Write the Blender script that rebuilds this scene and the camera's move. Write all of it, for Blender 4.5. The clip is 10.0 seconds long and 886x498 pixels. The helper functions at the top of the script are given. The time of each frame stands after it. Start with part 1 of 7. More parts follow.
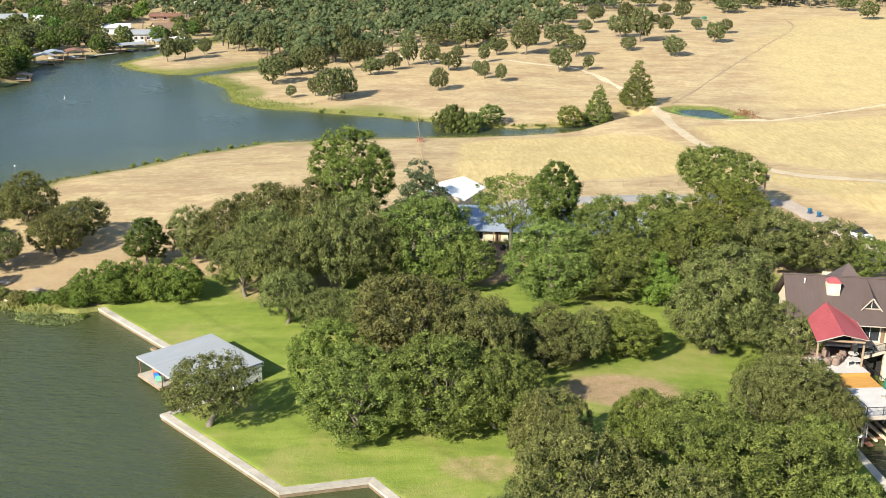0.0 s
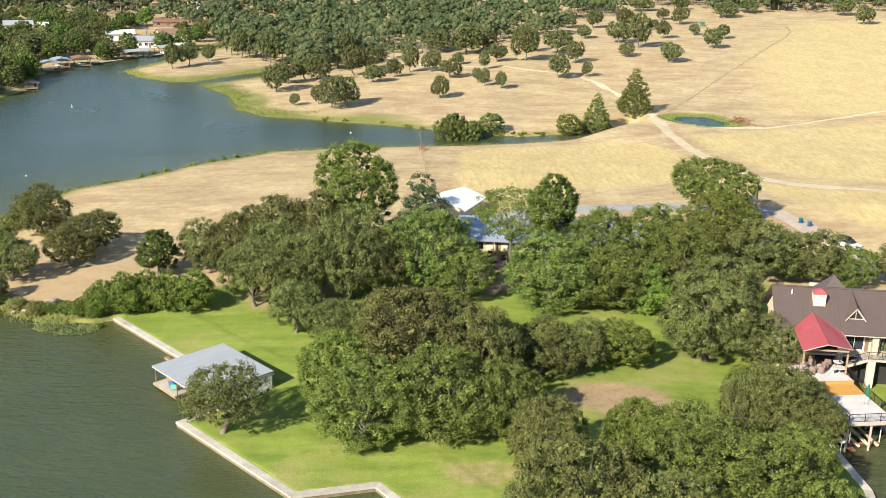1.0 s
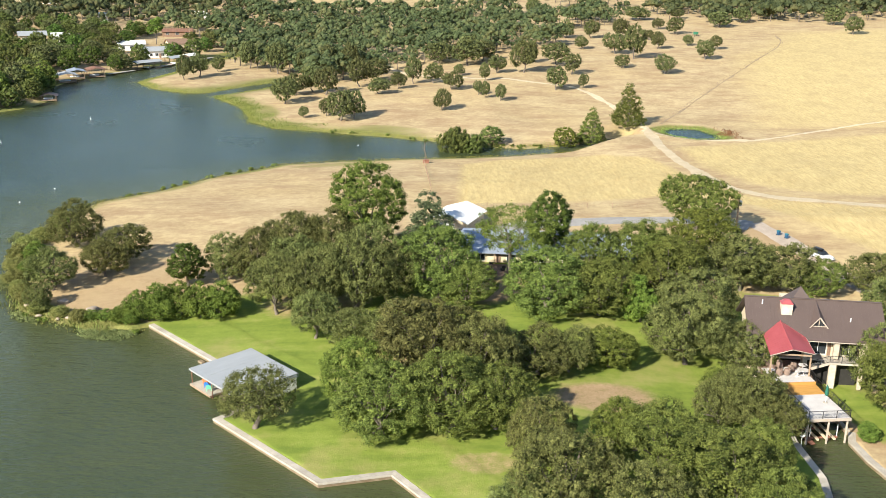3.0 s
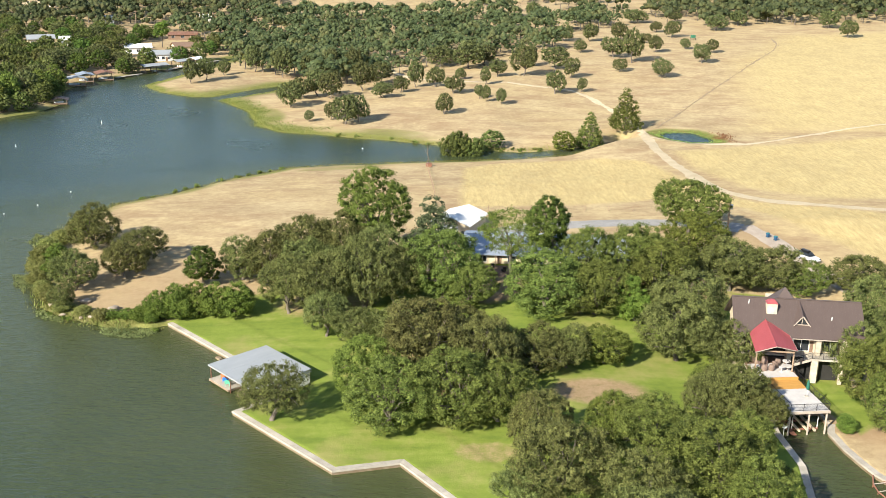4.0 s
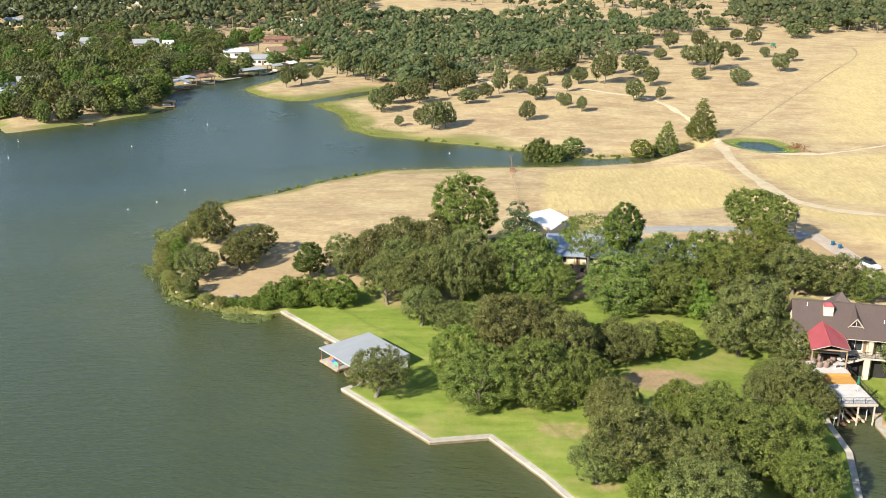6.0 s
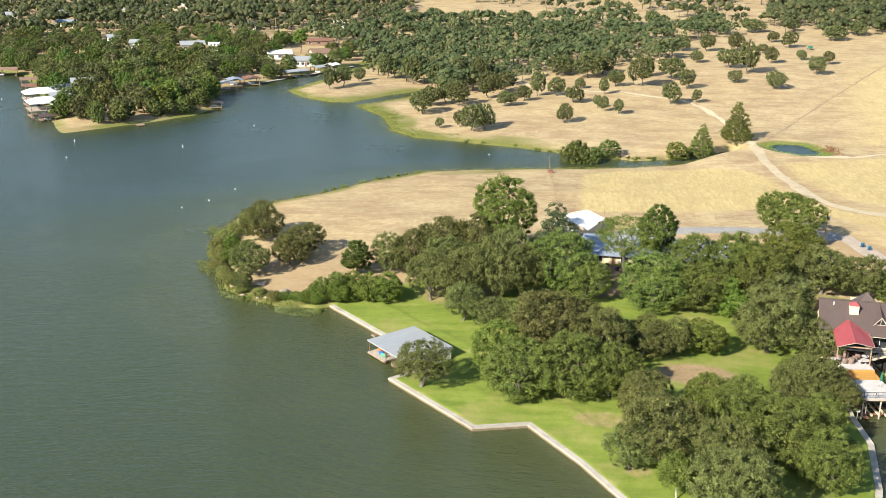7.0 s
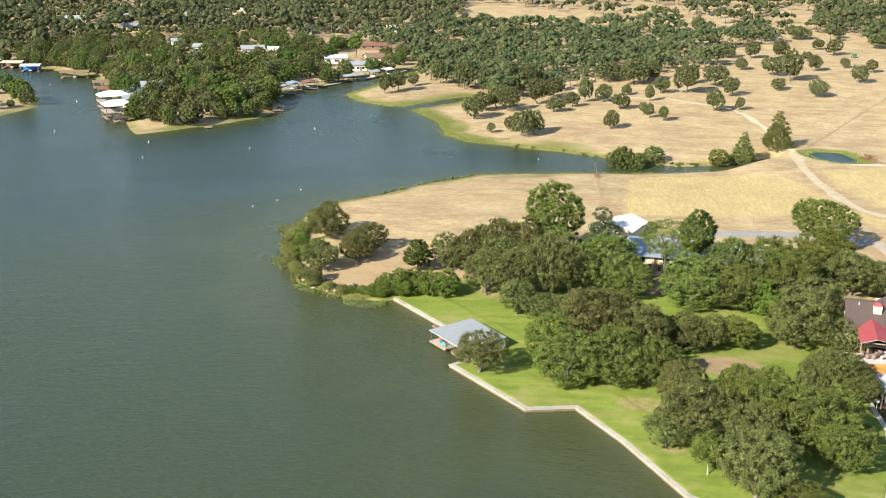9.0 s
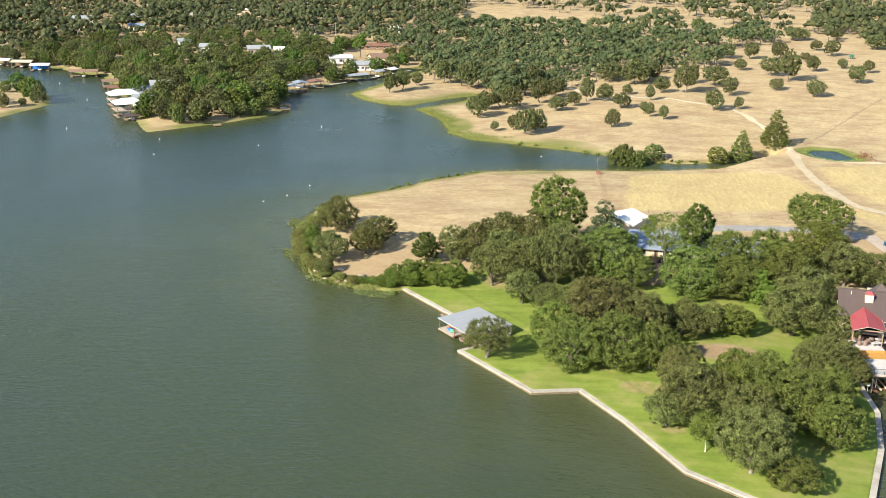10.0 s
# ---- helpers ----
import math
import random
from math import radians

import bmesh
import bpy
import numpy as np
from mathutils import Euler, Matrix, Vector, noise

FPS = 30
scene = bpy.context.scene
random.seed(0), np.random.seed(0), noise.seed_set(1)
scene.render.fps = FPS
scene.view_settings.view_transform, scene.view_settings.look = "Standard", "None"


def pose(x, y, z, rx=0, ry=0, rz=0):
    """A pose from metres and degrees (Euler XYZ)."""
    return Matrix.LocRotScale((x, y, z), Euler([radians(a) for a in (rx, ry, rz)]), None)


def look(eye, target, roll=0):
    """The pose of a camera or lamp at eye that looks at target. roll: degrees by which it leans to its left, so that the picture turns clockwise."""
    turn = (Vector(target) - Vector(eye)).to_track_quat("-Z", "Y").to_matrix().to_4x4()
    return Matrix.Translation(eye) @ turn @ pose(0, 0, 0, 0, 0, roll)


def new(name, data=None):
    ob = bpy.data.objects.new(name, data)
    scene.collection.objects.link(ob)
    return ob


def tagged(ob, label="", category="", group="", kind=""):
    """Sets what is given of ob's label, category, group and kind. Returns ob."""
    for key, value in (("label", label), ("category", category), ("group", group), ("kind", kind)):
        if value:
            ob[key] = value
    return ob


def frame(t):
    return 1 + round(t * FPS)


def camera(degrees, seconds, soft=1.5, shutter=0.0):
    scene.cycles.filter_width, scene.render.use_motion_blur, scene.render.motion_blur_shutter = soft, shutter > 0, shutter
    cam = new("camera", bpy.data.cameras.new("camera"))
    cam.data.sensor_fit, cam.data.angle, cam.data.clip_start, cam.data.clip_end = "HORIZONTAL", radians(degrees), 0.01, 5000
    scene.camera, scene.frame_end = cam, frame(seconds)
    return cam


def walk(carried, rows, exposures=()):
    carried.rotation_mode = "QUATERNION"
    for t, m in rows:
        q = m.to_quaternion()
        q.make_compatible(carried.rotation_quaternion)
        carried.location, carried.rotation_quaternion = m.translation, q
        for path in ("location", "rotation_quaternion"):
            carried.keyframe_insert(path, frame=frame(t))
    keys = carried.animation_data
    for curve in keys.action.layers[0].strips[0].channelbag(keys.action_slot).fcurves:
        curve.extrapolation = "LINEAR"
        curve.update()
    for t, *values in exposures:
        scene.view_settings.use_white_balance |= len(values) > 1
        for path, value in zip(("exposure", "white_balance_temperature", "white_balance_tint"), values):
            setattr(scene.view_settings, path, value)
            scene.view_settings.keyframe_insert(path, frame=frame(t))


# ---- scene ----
cam = camera(46.4, 10.0, soft=0.4)
PATH = [
    (0, (-0.163, -0.475, 51.382), (-0.161, 1.435, 50.79), 1.2),
    (0.5, (-0.218, -2.606, 53.044), (-0.218, -0.696, 52.451), 1.1),
    (1, (-0.409, -5.157, 54.623), (-0.408, -3.247, 54.03), 1.1),
    (1.5, (-0.604, -8.144, 56.257), (-0.603, -6.233, 55.664), 1.1),
    (2, (-0.86, -11.484, 57.87), (-0.859, -9.574, 57.276), 1.1),
    (2.5, (-1.111, -15.003, 59.467), (-1.109, -13.093, 58.873), 1.1),
    (4, (-2.062, -26.836, 64.229), (-2.06, -24.927, 63.632), 1.1),
    (4.5, (-2.5, -31.091, 65.783), (-2.497, -29.182, 65.184), 1.1),
    (5, (-3.05, -35.421, 67.265), (-3.069, -33.513, 66.666), 1.1),
    (5.5, (-3.53, -39.916, 68.738), (-3.62, -38.011, 68.137), 1.0),
    (6, (-3.773, -44.52, 70.103), (-3.916, -42.618, 69.5), 1.0),
    (7.5, (-4.55, -58.281, 74.386), (-4.787, -56.39, 73.778), 0.8),
    (8, (-4.728, -62.605, 75.777), (-4.993, -60.718, 75.168), 0.8),
    (8.5, (-4.852, -66.958, 77.272), (-5.142, -65.076, 76.662), 0.8),
    (9, (-4.956, -71.41, 78.536), (-5.248, -69.528, 77.926), 0.9),
    (9.5, (-5.163, -75.497, 78.793), (-5.455, -73.614, 78.185), 0.9),
    (10, (-5.381, -79.671, 78.906), (-5.673, -77.787, 78.298), 1.0),
]
walk(cam, [(t, look(eye, target, roll)) for t, eye, target, roll in PATH])

# ---- daylight: late sun from behind the camera's left, clear sky ----
SUN_AZIMUTH, SUN_ELEVATION = 219.0, 31.0   # degrees clockwise from +y; over the horizon
world = bpy.data.worlds.new("sky")
scene.world = world
world.use_nodes = True
sky = world.node_tree.nodes.new("ShaderNodeTexSky")
sky.sky_type, sky.sun_disc = "NISHITA", False
sky.sun_elevation, sky.sun_rotation = radians(SUN_ELEVATION), radians(SUN_AZIMUTH)
sky.air_density, sky.dust_density, sky.ozone_density = 1.0, 0.4, 1.6
back = world.node_tree.nodes["Background"]
back.inputs["Strength"].default_value = 0.092
world.node_tree.links.new(sky.outputs[0], back.inputs["Color"])
sun_data = bpy.data.lights.new("sun", "SUN")
sun_data.energy, sun_data.angle, sun_data.color = 4.75, radians(0.5), (1.0, 0.935, 0.80)
sun = new("sun", sun_data)
_a, _e = radians(SUN_AZIMUTH), radians(SUN_ELEVATION)
sun_from = Vector((math.sin(_a) * math.cos(_e), math.cos(_a) * math.cos(_e), math.sin(_e)))
sun.matrix_world = look(sun_from * 200, (0, 0, 0))
scene.view_settings.exposure = 1.0

# ---- materials ----
def rgba(c):
    return (c[0], c[1], c[2], 1.0)


class Nodes:
    """Short ways to write a node tree."""

    def __init__(self, name):
        self.m = bpy.data.materials.new(name)
        self.m.use_nodes = True
        self.t = self.m.node_tree
        self.bsdf = self.t.nodes["Principled BSDF"]
        self.out = self.t.nodes["Material Output"]

    def node(self, kind, **values):
        n = self.t.nodes.new(kind)
        for key, value in values.items():
            n.inputs[key.replace("_", " ")].default_value = value
        return n

    def link(self, a, b):
        self.t.links.new(a, b)

    def coords(self, scale=(1, 1, 1), which="Object", turn=0.0):
        c = self.t.nodes.new("ShaderNodeTexCoord")
        m = self.t.nodes.new("ShaderNodeMapping")
        m.inputs["Scale"].default_value = scale
        m.inputs["Rotation"].default_value = (0, 0, turn)
        self.link(c.outputs[which], m.inputs["Vector"])
        return m.outputs["Vector"]

    def noise(self, vector, scale, detail=4.0, rough=0.6):
        n = self.node("ShaderNodeTexNoise", Scale=scale, Detail=detail, Roughness=rough)
        self.link(vector, n.inputs["Vector"])
        return n.outputs["Fac"]

    def ramp(self, value, stops):
        r = self.t.nodes.new("ShaderNodeValToRGB")
        while len(r.color_ramp.elements) < len(stops):
            r.color_ramp.elements.new(0.5)
        for e, (at, c) in zip(r.color_ramp.elements, stops):
            e.position, e.color = at, rgba(c)
        self.link(value, r.inputs["Fac"])
        return r.outputs["Color"]

    def mix(self, fac, a, b, mode="MIX"):
        n = self.t.nodes.new("ShaderNodeMix")
        n.data_type, n.blend_type = "RGBA", mode
        for sock, v in ((n.inputs[0], fac), (n.inputs[6], a), (n.inputs[7], b)):
            if isinstance(v, (int, float)):
                sock.default_value = v
            elif isinstance(v, tuple):
                sock.default_value = rgba(v)
            else:
                self.link(v, sock)
        return n.outputs[2]

    def math(self, op, a, b=0.0):
        n = self.t.nodes.new("ShaderNodeMath")
        n.operation = op
        for sock, v in zip(n.inputs, (a, b)):
            if isinstance(v, (int, float)):
                sock.default_value = v
            else:
                self.link(v, sock)
        return n.outputs[0]

    def bump(self, height, strength, distance):
        b = self.node("ShaderNodeBump", Strength=strength, Distance=distance)
        self.link(height, b.inputs["Height"])
        self.link(b.outputs["Normal"], self.bsdf.inputs["Normal"])
        return b


def surface(name, dark, light, scale=3.0, rough=0.7, metal=0.0, bump=0.2, stretch=(1, 1, 1), fine=9.0, vary=0.12):
    """A plain weathered surface: coarse stains, fine grain, and a small difference from object to object."""
    n = Nodes(name)
    v = n.coords(stretch)
    a, b = n.noise(v, scale, 3), n.noise(v, scale * fine, 3)
    both = n.math("ADD", n.math("MULTIPLY", a, 0.65), n.math("MULTIPLY", b, 0.35))
    col = n.ramp(both, [(0.32, dark), (0.68, light)])
    info = n.t.nodes.new("ShaderNodeObjectInfo")
    shade = n.math("ADD", n.math("MULTIPLY", info.outputs["Random"], 2 * vary), 1 - vary)
    hsv = n.node("ShaderNodeHueSaturation")
    n.link(col, hsv.inputs["Color"])
    n.link(shade, hsv.inputs["Value"])
    n.link(hsv.outputs["Color"], n.bsdf.inputs["Base Color"])
    n.bsdf.inputs["Roughness"].default_value = rough
    n.bsdf.inputs["Metallic"].default_value = metal
    if bump:
        n.bump(b, bump, 0.02)
    return n.m


def metal_roof(name, dark, light, rough=0.45, metal=0.3, pitch=0.45):
    """Standing-seam sheet: stains that run down the slope."""
    n = Nodes(name)
    v = n.coords((1, 0.25, 1))
    a, b = n.noise(v, 0.9, 4), n.noise(v, 9, 3)
    both = n.math("ADD", n.math("MULTIPLY", a, 0.7), n.math("MULTIPLY", b, 0.3))
    n.link(n.ramp(both, [(0.3, dark), (0.7, light)]), n.bsdf.inputs["Base Color"])
    n.bsdf.inputs["Roughness"].default_value = rough
    n.bsdf.inputs["Metallic"].default_value = metal
    n.bump(b, 0.08, 0.02)
    return n.m


def leaf_material(name, dark, light, hue_spread=0.018, sap=0.16, patches=0.6, own=0.34, dusty=0.0):
    """Leaves: a little light comes through; tone varies leaf by leaf, in patches and tree by tree."""
    n = Nodes(name)
    geo = n.t.nodes.new("ShaderNodeNewGeometry")
    info = n.t.nodes.new("ShaderNodeObjectInfo")
    v = n.coords((1, 1, 1))
    patch = n.noise(v, patches, 2)
    f = n.math("ADD", n.math("MULTIPLY", geo.outputs["Random Per Island"], own), n.math("MULTIPLY", patch, 1.05 - own))
    col = n.ramp(f, [(0.30, dark), (0.74, light)])
    if dusty:
        col = n.mix(n.ramp(n.noise(v, dusty, 1), [(0.55, (0, 0, 0)), (0.66, (0.5, 0.5, 0.5))]), col, (0.13, 0.112, 0.046))
    hsv = n.node("ShaderNodeHueSaturation")
    n.link(n.math("ADD", n.math("MULTIPLY", info.outputs["Random"], 2 * hue_spread), 0.5 - 1.25 * hue_spread), hsv.inputs["Hue"])
    n.link(n.math("ADD", n.math("MULTIPLY", info.outputs["Random"], 0.46), 0.83), hsv.inputs["Value"])
    n.link(col, hsv.inputs["Color"])
    n.link(hsv.outputs["Color"], n.bsdf.inputs["Base Color"])
    n.bsdf.inputs["Roughness"].default_value = 0.6
    n.bsdf.inputs["Specular IOR Level"].default_value = 0.1
    trans = n.node("ShaderNodeBsdfTranslucent")
    n.link(hsv.outputs["Color"], trans.inputs["Color"])
    mixer = n.node("ShaderNodeMixShader", Fac=sap)
    n.link(n.bsdf.outputs[0], mixer.inputs[1])
    n.link(trans.outputs[0], mixer.inputs[2])
    n.link(mixer.outputs[0], n.out.inputs["Surface"])
    return n.m


def ground_material():
    """Dry pasture, tall golden grass, watered lawn, bare soil and wet green banks, by the ground's cover."""
    n = Nodes("ground")
    v = n.coords()
    big, mid, small, grain = n.noise(v, 0.018, 5), n.noise(v, 0.11, 5, 0.65), n.noise(v, 0.7, 5, 0.7), n.noise(v, 5.0, 4, 0.7)
    mottle = n.math("ADD", n.math("MULTIPLY", mid, 0.5), n.math("MULTIPLY", small, 0.5))
    speck = n.math("ADD", n.math("MULTIPLY", small, 0.55), n.math("MULTIPLY", grain, 0.45))
    dry = n.ramp(mottle, [(0.36, (0.335, 0.243, 0.136)), (0.5, (0.485, 0.375, 0.213)), (0.64, (0.595, 0.483, 0.278))])
    dry = n.mix(n.ramp(big, [(0.45, (0, 0, 0)), (0.62, (1, 1, 1))]), dry, n.ramp(mottle, [(0.36, (0.39, 0.287, 0.152)), (0.64, (0.60, 0.472, 0.252))]))
    drift = n.noise(n.coords((0.6, 1.2, 1.0), turn=0.3), 0.13, 6, 0.75)
    dry = n.mix(n.ramp(drift, [(0.47, (0, 0, 0)), (0.64, (0.9, 0.9, 0.9))]), dry, (0.335, 0.225, 0.13))
    dry = n.mix(n.math("MULTIPLY", grain, 0.45), dry, (0.31, 0.22, 0.125))
    streaks = n.noise(n.coords((1.5, 0.30, 1.0), turn=-0.12), 0.8, 6, 0.78)
    tall = n.ramp(streaks, [(0.34, (0.42, 0.32, 0.15)), (0.52, (0.53, 0.415, 0.20)), (0.68, (0.64, 0.53, 0.25))])
    tall = n.mix(n.ramp(n.noise(n.coords((1.0, 0.5, 1.0), turn=-0.12), 0.16, 4, 0.6), [(0.46, (0, 0, 0)), (0.62, (0.75, 0.75, 0.75))]), tall, n.ramp(streaks, [(0.36, (0.40, 0.31, 0.14)), (0.62, (0.50, 0.39, 0.20))]))
    mown = n.noise(n.coords((0.25, 1.3, 1.0), turn=0.75), 0.45, 3, 0.5)
    lawn = n.ramp(n.math("ADD", n.math("MULTIPLY", mottle, 0.6), n.math("MULTIPLY", mown, 0.4)), [(0.34, (0.126, 0.180, 0.030)), (0.52, (0.208, 0.262, 0.046)), (0.66, (0.300, 0.325, 0.085))])
    lawn = n.mix(n.ramp(mid, [(0.50, (0, 0, 0)), (0.72, (0.75, 0.75, 0.75))]), lawn, (0.34, 0.285, 0.115))
    lawn = n.mix(n.math("MULTIPLY", grain, 0.35), lawn, (0.13, 0.17, 0.04))
    soil = n.ramp(speck, [(0.3, (0.25, 0.165, 0.095)), (0.7, (0.45, 0.325, 0.19))])
    bank = n.ramp(speck, [(0.3, (0.085, 0.110, 0.030)), (0.5, (0.190, 0.195, 0.058)), (0.7, (0.33, 0.285, 0.110))])
    at = n.t.nodes.new("ShaderNodeAttribute")
    at.attribute_name = "cover"
    sep = n.t.nodes.new("ShaderNodeSeparateColor")
    n.link(at.outputs["Color"], sep.inputs[0])
    at2 = n.t.nodes.new("ShaderNodeAttribute")
    at2.attribute_name = "bank"

    def edge(mask, soft=0.22):
        return n.ramp(n.math("ADD", mask, n.math("MULTIPLY", n.math("SUBTRACT", speck, 0.5), 1.1)), [(0.5 - soft, (0, 0, 0)), (0.5 + soft, (1, 1, 1))])

    col = n.mix(edge(sep.outputs[1], 0.3), dry, tall)
    col = n.mix(edge(sep.outputs[0]), col, lawn)
    col = n.mix(edge(sep.outputs[2]), col, soil)
    col = n.mix(edge(at2.outputs["Fac"]), col, bank)
    n.link(col, n.bsdf.inputs["Base Color"])
    n.bsdf.inputs["Roughness"].default_value = 0.95
    n.bsdf.inputs["Specular IOR Level"].default_value = 0.1
    n.bump(speck, 0.7, 0.16)
    return n.m


def water_material(name, deep_blue, shallow_near):
    """Lake water: murkier over the shallows, bluer far out as sky reflection put into the colour, ruffled by a light
    wind in patches.
    """
    n = Nodes(name)
    v = n.coords()
    at = n.t.nodes.new("ShaderNodeAttribute")
    at.attribute_name = "shallow_near"
    water_tint = n.math("ADD", at.outputs["Fac"], n.math("MULTIPLY", n.math("SUBTRACT", n.noise(v, 0.02, 4), 0.5), 0.5))
    n.link(n.ramp(water_tint, [(0.0, deep_blue), (0.9, shallow_near), (1.0, tuple(c * k for c, k in zip(shallow_near, (1.25, 1.15, 1.1))))]), n.bsdf.inputs["Base Color"])
    gust = n.noise(v, 0.02, 3)
    n.link(n.math("ADD", n.math("MULTIPLY", gust, 0.12), 0.20), n.bsdf.inputs["Roughness"])
    n.bsdf.inputs["IOR"].default_value = 1.42
    w = n.coords((0.55, 1.5, 1.0), turn=0.12)
    calm = n.ramp(n.noise(v, 0.035, 2), [(0.35, (0.55, 0.55, 0.55)), (0.65, (1, 1, 1))])
    waves = n.math("ADD", n.math("MULTIPLY", n.noise(w, 0.45, 2, 0.5), 0.42), n.math("MULTIPLY", n.noise(w, 1.15, 3, 0.6), 0.58))
    n.bump(n.math("MULTIPLY", waves, calm), 1.0, 0.44)
    return n.m


M_GROUND = ground_material()
M_WATER = water_material("lake_water", (0.035, 0.055, 0.040), (0.049, 0.063, 0.025))
M_POND = water_material("pond_water", (0.012, 0.03, 0.03), (0.02, 0.04, 0.03))
M_BARK = surface("bark", (0.075, 0.060, 0.047), (0.25, 0.21, 0.17), 2.0, 0.95, 0, 0.8, (1, 1, 0.25))
M_PALEBARK = surface("pale_bark", (0.34, 0.30, 0.25), (0.58, 0.53, 0.46), 2.0, 0.9, 0, 0.5, (1, 1, 0.25))
M_OAK = leaf_material("live_oak_leaves", (0.03, 0.04, 0.012), (0.212, 0.234, 0.076))
M_BROWN = leaf_material("dusty_oak_leaves", (0.036, 0.039, 0.012), (0.212, 0.222, 0.072))
M_GREEN = leaf_material("elm_leaves", (0.028, 0.044, 0.01), (0.204, 0.248, 0.06))
M_DOME = leaf_material("dark_green_leaves", (0.02, 0.038, 0.008), (0.118, 0.18, 0.038))
M_BRIGHT = leaf_material("young_leaves", (0.03, 0.056, 0.01), (0.19, 0.255, 0.05))
M_PALE = leaf_material("pecan_leaves", (0.034, 0.052, 0.01), (0.205, 0.25, 0.052))
M_COTTON = leaf_material("cottonwood_leaves", (0.028, 0.042, 0.008), (0.172, 0.2, 0.044))
M_SAV = leaf_material("pasture_oak_leaves", (0.028, 0.037, 0.013), (0.168, 0.184, 0.07))
M_SHORE = leaf_material("shore_leaves", (0.024, 0.04, 0.011), (0.16, 0.19, 0.052))
M_YOUNG = leaf_material("bright_young_leaves", (0.048, 0.085, 0.014), (0.205, 0.268, 0.052))
M_GRAY = leaf_material("silver_leaves", (0.036, 0.047, 0.022), (0.128, 0.146, 0.07))
M_REED = leaf_material("reeds", (0.125, 0.15, 0.042), (0.35, 0.36, 0.125), sap=0.4)
M_CONCRETE = surface("concrete", (0.33, 0.29, 0.235), (0.54, 0.49, 0.41), 0.6, 0.9, 0, 0.35)
M_WALLFACE = surface("stained_concrete", (0.14, 0.09, 0.045), (0.30, 0.24, 0.16), 0.8, 0.85, 0, 0.4)
M_ROAD = surface("dirt_road", (0.47, 0.375, 0.235), (0.63, 0.52, 0.35), 0.35, 0.95, 0, 0.4)
M_FURROW = surface("bare_brown_soil", (0.28, 0.20, 0.115), (0.42, 0.32, 0.19), 0.5, 0.95, 0, 0.4)
M_GRAVEL = surface("pinkish_gravel", (0.34, 0.275, 0.22), (0.47, 0.39, 0.31), 0.5, 0.95, 0, 0.4)
M_PAVED = surface("paved_drive", (0.26, 0.245, 0.23), (0.40, 0.38, 0.35), 0.4, 0.9, 0, 0.3)
M_STONE = surface("limestone", (0.40, 0.33, 0.24), (0.66, 0.58, 0.46), 1.5, 0.9, 0, 0.7)
M_BOULDER = surface("sandstone", (0.27, 0.21, 0.155), (0.45, 0.375, 0.29), 1.5, 0.95, 0, 0.7)
M_GALV = metal_roof("galvanised_sheet", (0.37, 0.385, 0.39), (0.43, 0.445, 0.45), 0.55, 0.25)
M_WHITE_ROOF = metal_roof("white_sheet", (0.68, 0.68, 0.66), (0.84, 0.84, 0.82), 0.5, 0.05)
M_BLUE_ROOF = metal_roof("blue_grey_sheet", (0.30, 0.35, 0.42), (0.42, 0.47, 0.55), 0.5, 0.3)
M_BROWN_ROOF = metal_roof("brown_sheet", (0.096, 0.069, 0.060), (0.114, 0.083, 0.072), 0.5, 0.1)
M_RED_ROOF = metal_roof("red_sheet", (0.31, 0.062, 0.068), (0.40, 0.095, 0.10), 0.45, 0.1)
M_RUST_ROOF = metal_roof("rusted_sheet", (0.17, 0.08, 0.05), (0.30, 0.16, 0.105), 0.7, 0.1)
M_CREAM = surface("cream_wall", (0.56, 0.46, 0.31), (0.70, 0.60, 0.44), 0.9, 0.85, 0, 0.15)
M_WHITE = surface("white_paint", (0.68, 0.67, 0.64), (0.82, 0.81, 0.78), 1.2, 0.6, 0, 0.08)
M_DECKWHITE = surface("worn_white_boards", (0.50, 0.475, 0.45), (0.62, 0.59, 0.56), 0.8, 0.75, 0, 0.15)
M_TRIM = surface("beige_trim", (0.40, 0.33, 0.27), (0.52, 0.44, 0.36), 1.2, 0.7, 0, 0.1)
M_BRICK = surface("brown_brick", (0.17, 0.10, 0.065), (0.30, 0.20, 0.14), 3.0, 0.9, 0, 0.4)
M_WOOD = surface("weathered_wood", (0.20, 0.13, 0.085), (0.38, 0.28, 0.19), 1.5, 0.85, 0, 0.4, (1, 6, 1))
M_GOLDWOOD = surface("new_cedar_boards", (0.40, 0.205, 0.045), (0.55, 0.30, 0.08), 1.2, 0.75, 0, 0.3, (1, 6, 1))
M_RUSTWOOD = surface("red_stained_steel", (0.17, 0.07, 0.045), (0.32, 0.15, 0.095), 1.5, 0.8, 0, 0.3)
# wicker of the patio chairs, and panels that imitate shade by the lodge
M_DARK = surface("dark_wicker_and_shade", (0.012, 0.011, 0.010), (0.03, 0.028, 0.026), 1.0, 0.8, 0, 0)
M_BLACK = surface("black_steel", (0.02, 0.02, 0.022), (0.05, 0.05, 0.055), 2.0, 0.45, 0.6, 0)
M_GLASS = surface("window_glass", (0.018, 0.022, 0.026), (0.04, 0.046, 0.052), 0.7, 0.08, 0, 0)
M_CARWHITE = surface("white_car_paint", (0.72, 0.73, 0.74), (0.80, 0.81, 0.82), 1, 0.2, 0, 0)
M_RUBBER = surface("rubber", (0.015, 0.015, 0.015), (0.035, 0.035, 0.035), 4, 0.85, 0, 0.1)
M_BIN = surface("blue_plastic", (0.015, 0.07, 0.15), (0.03, 0.11, 0.22), 2, 0.5, 0, 0)
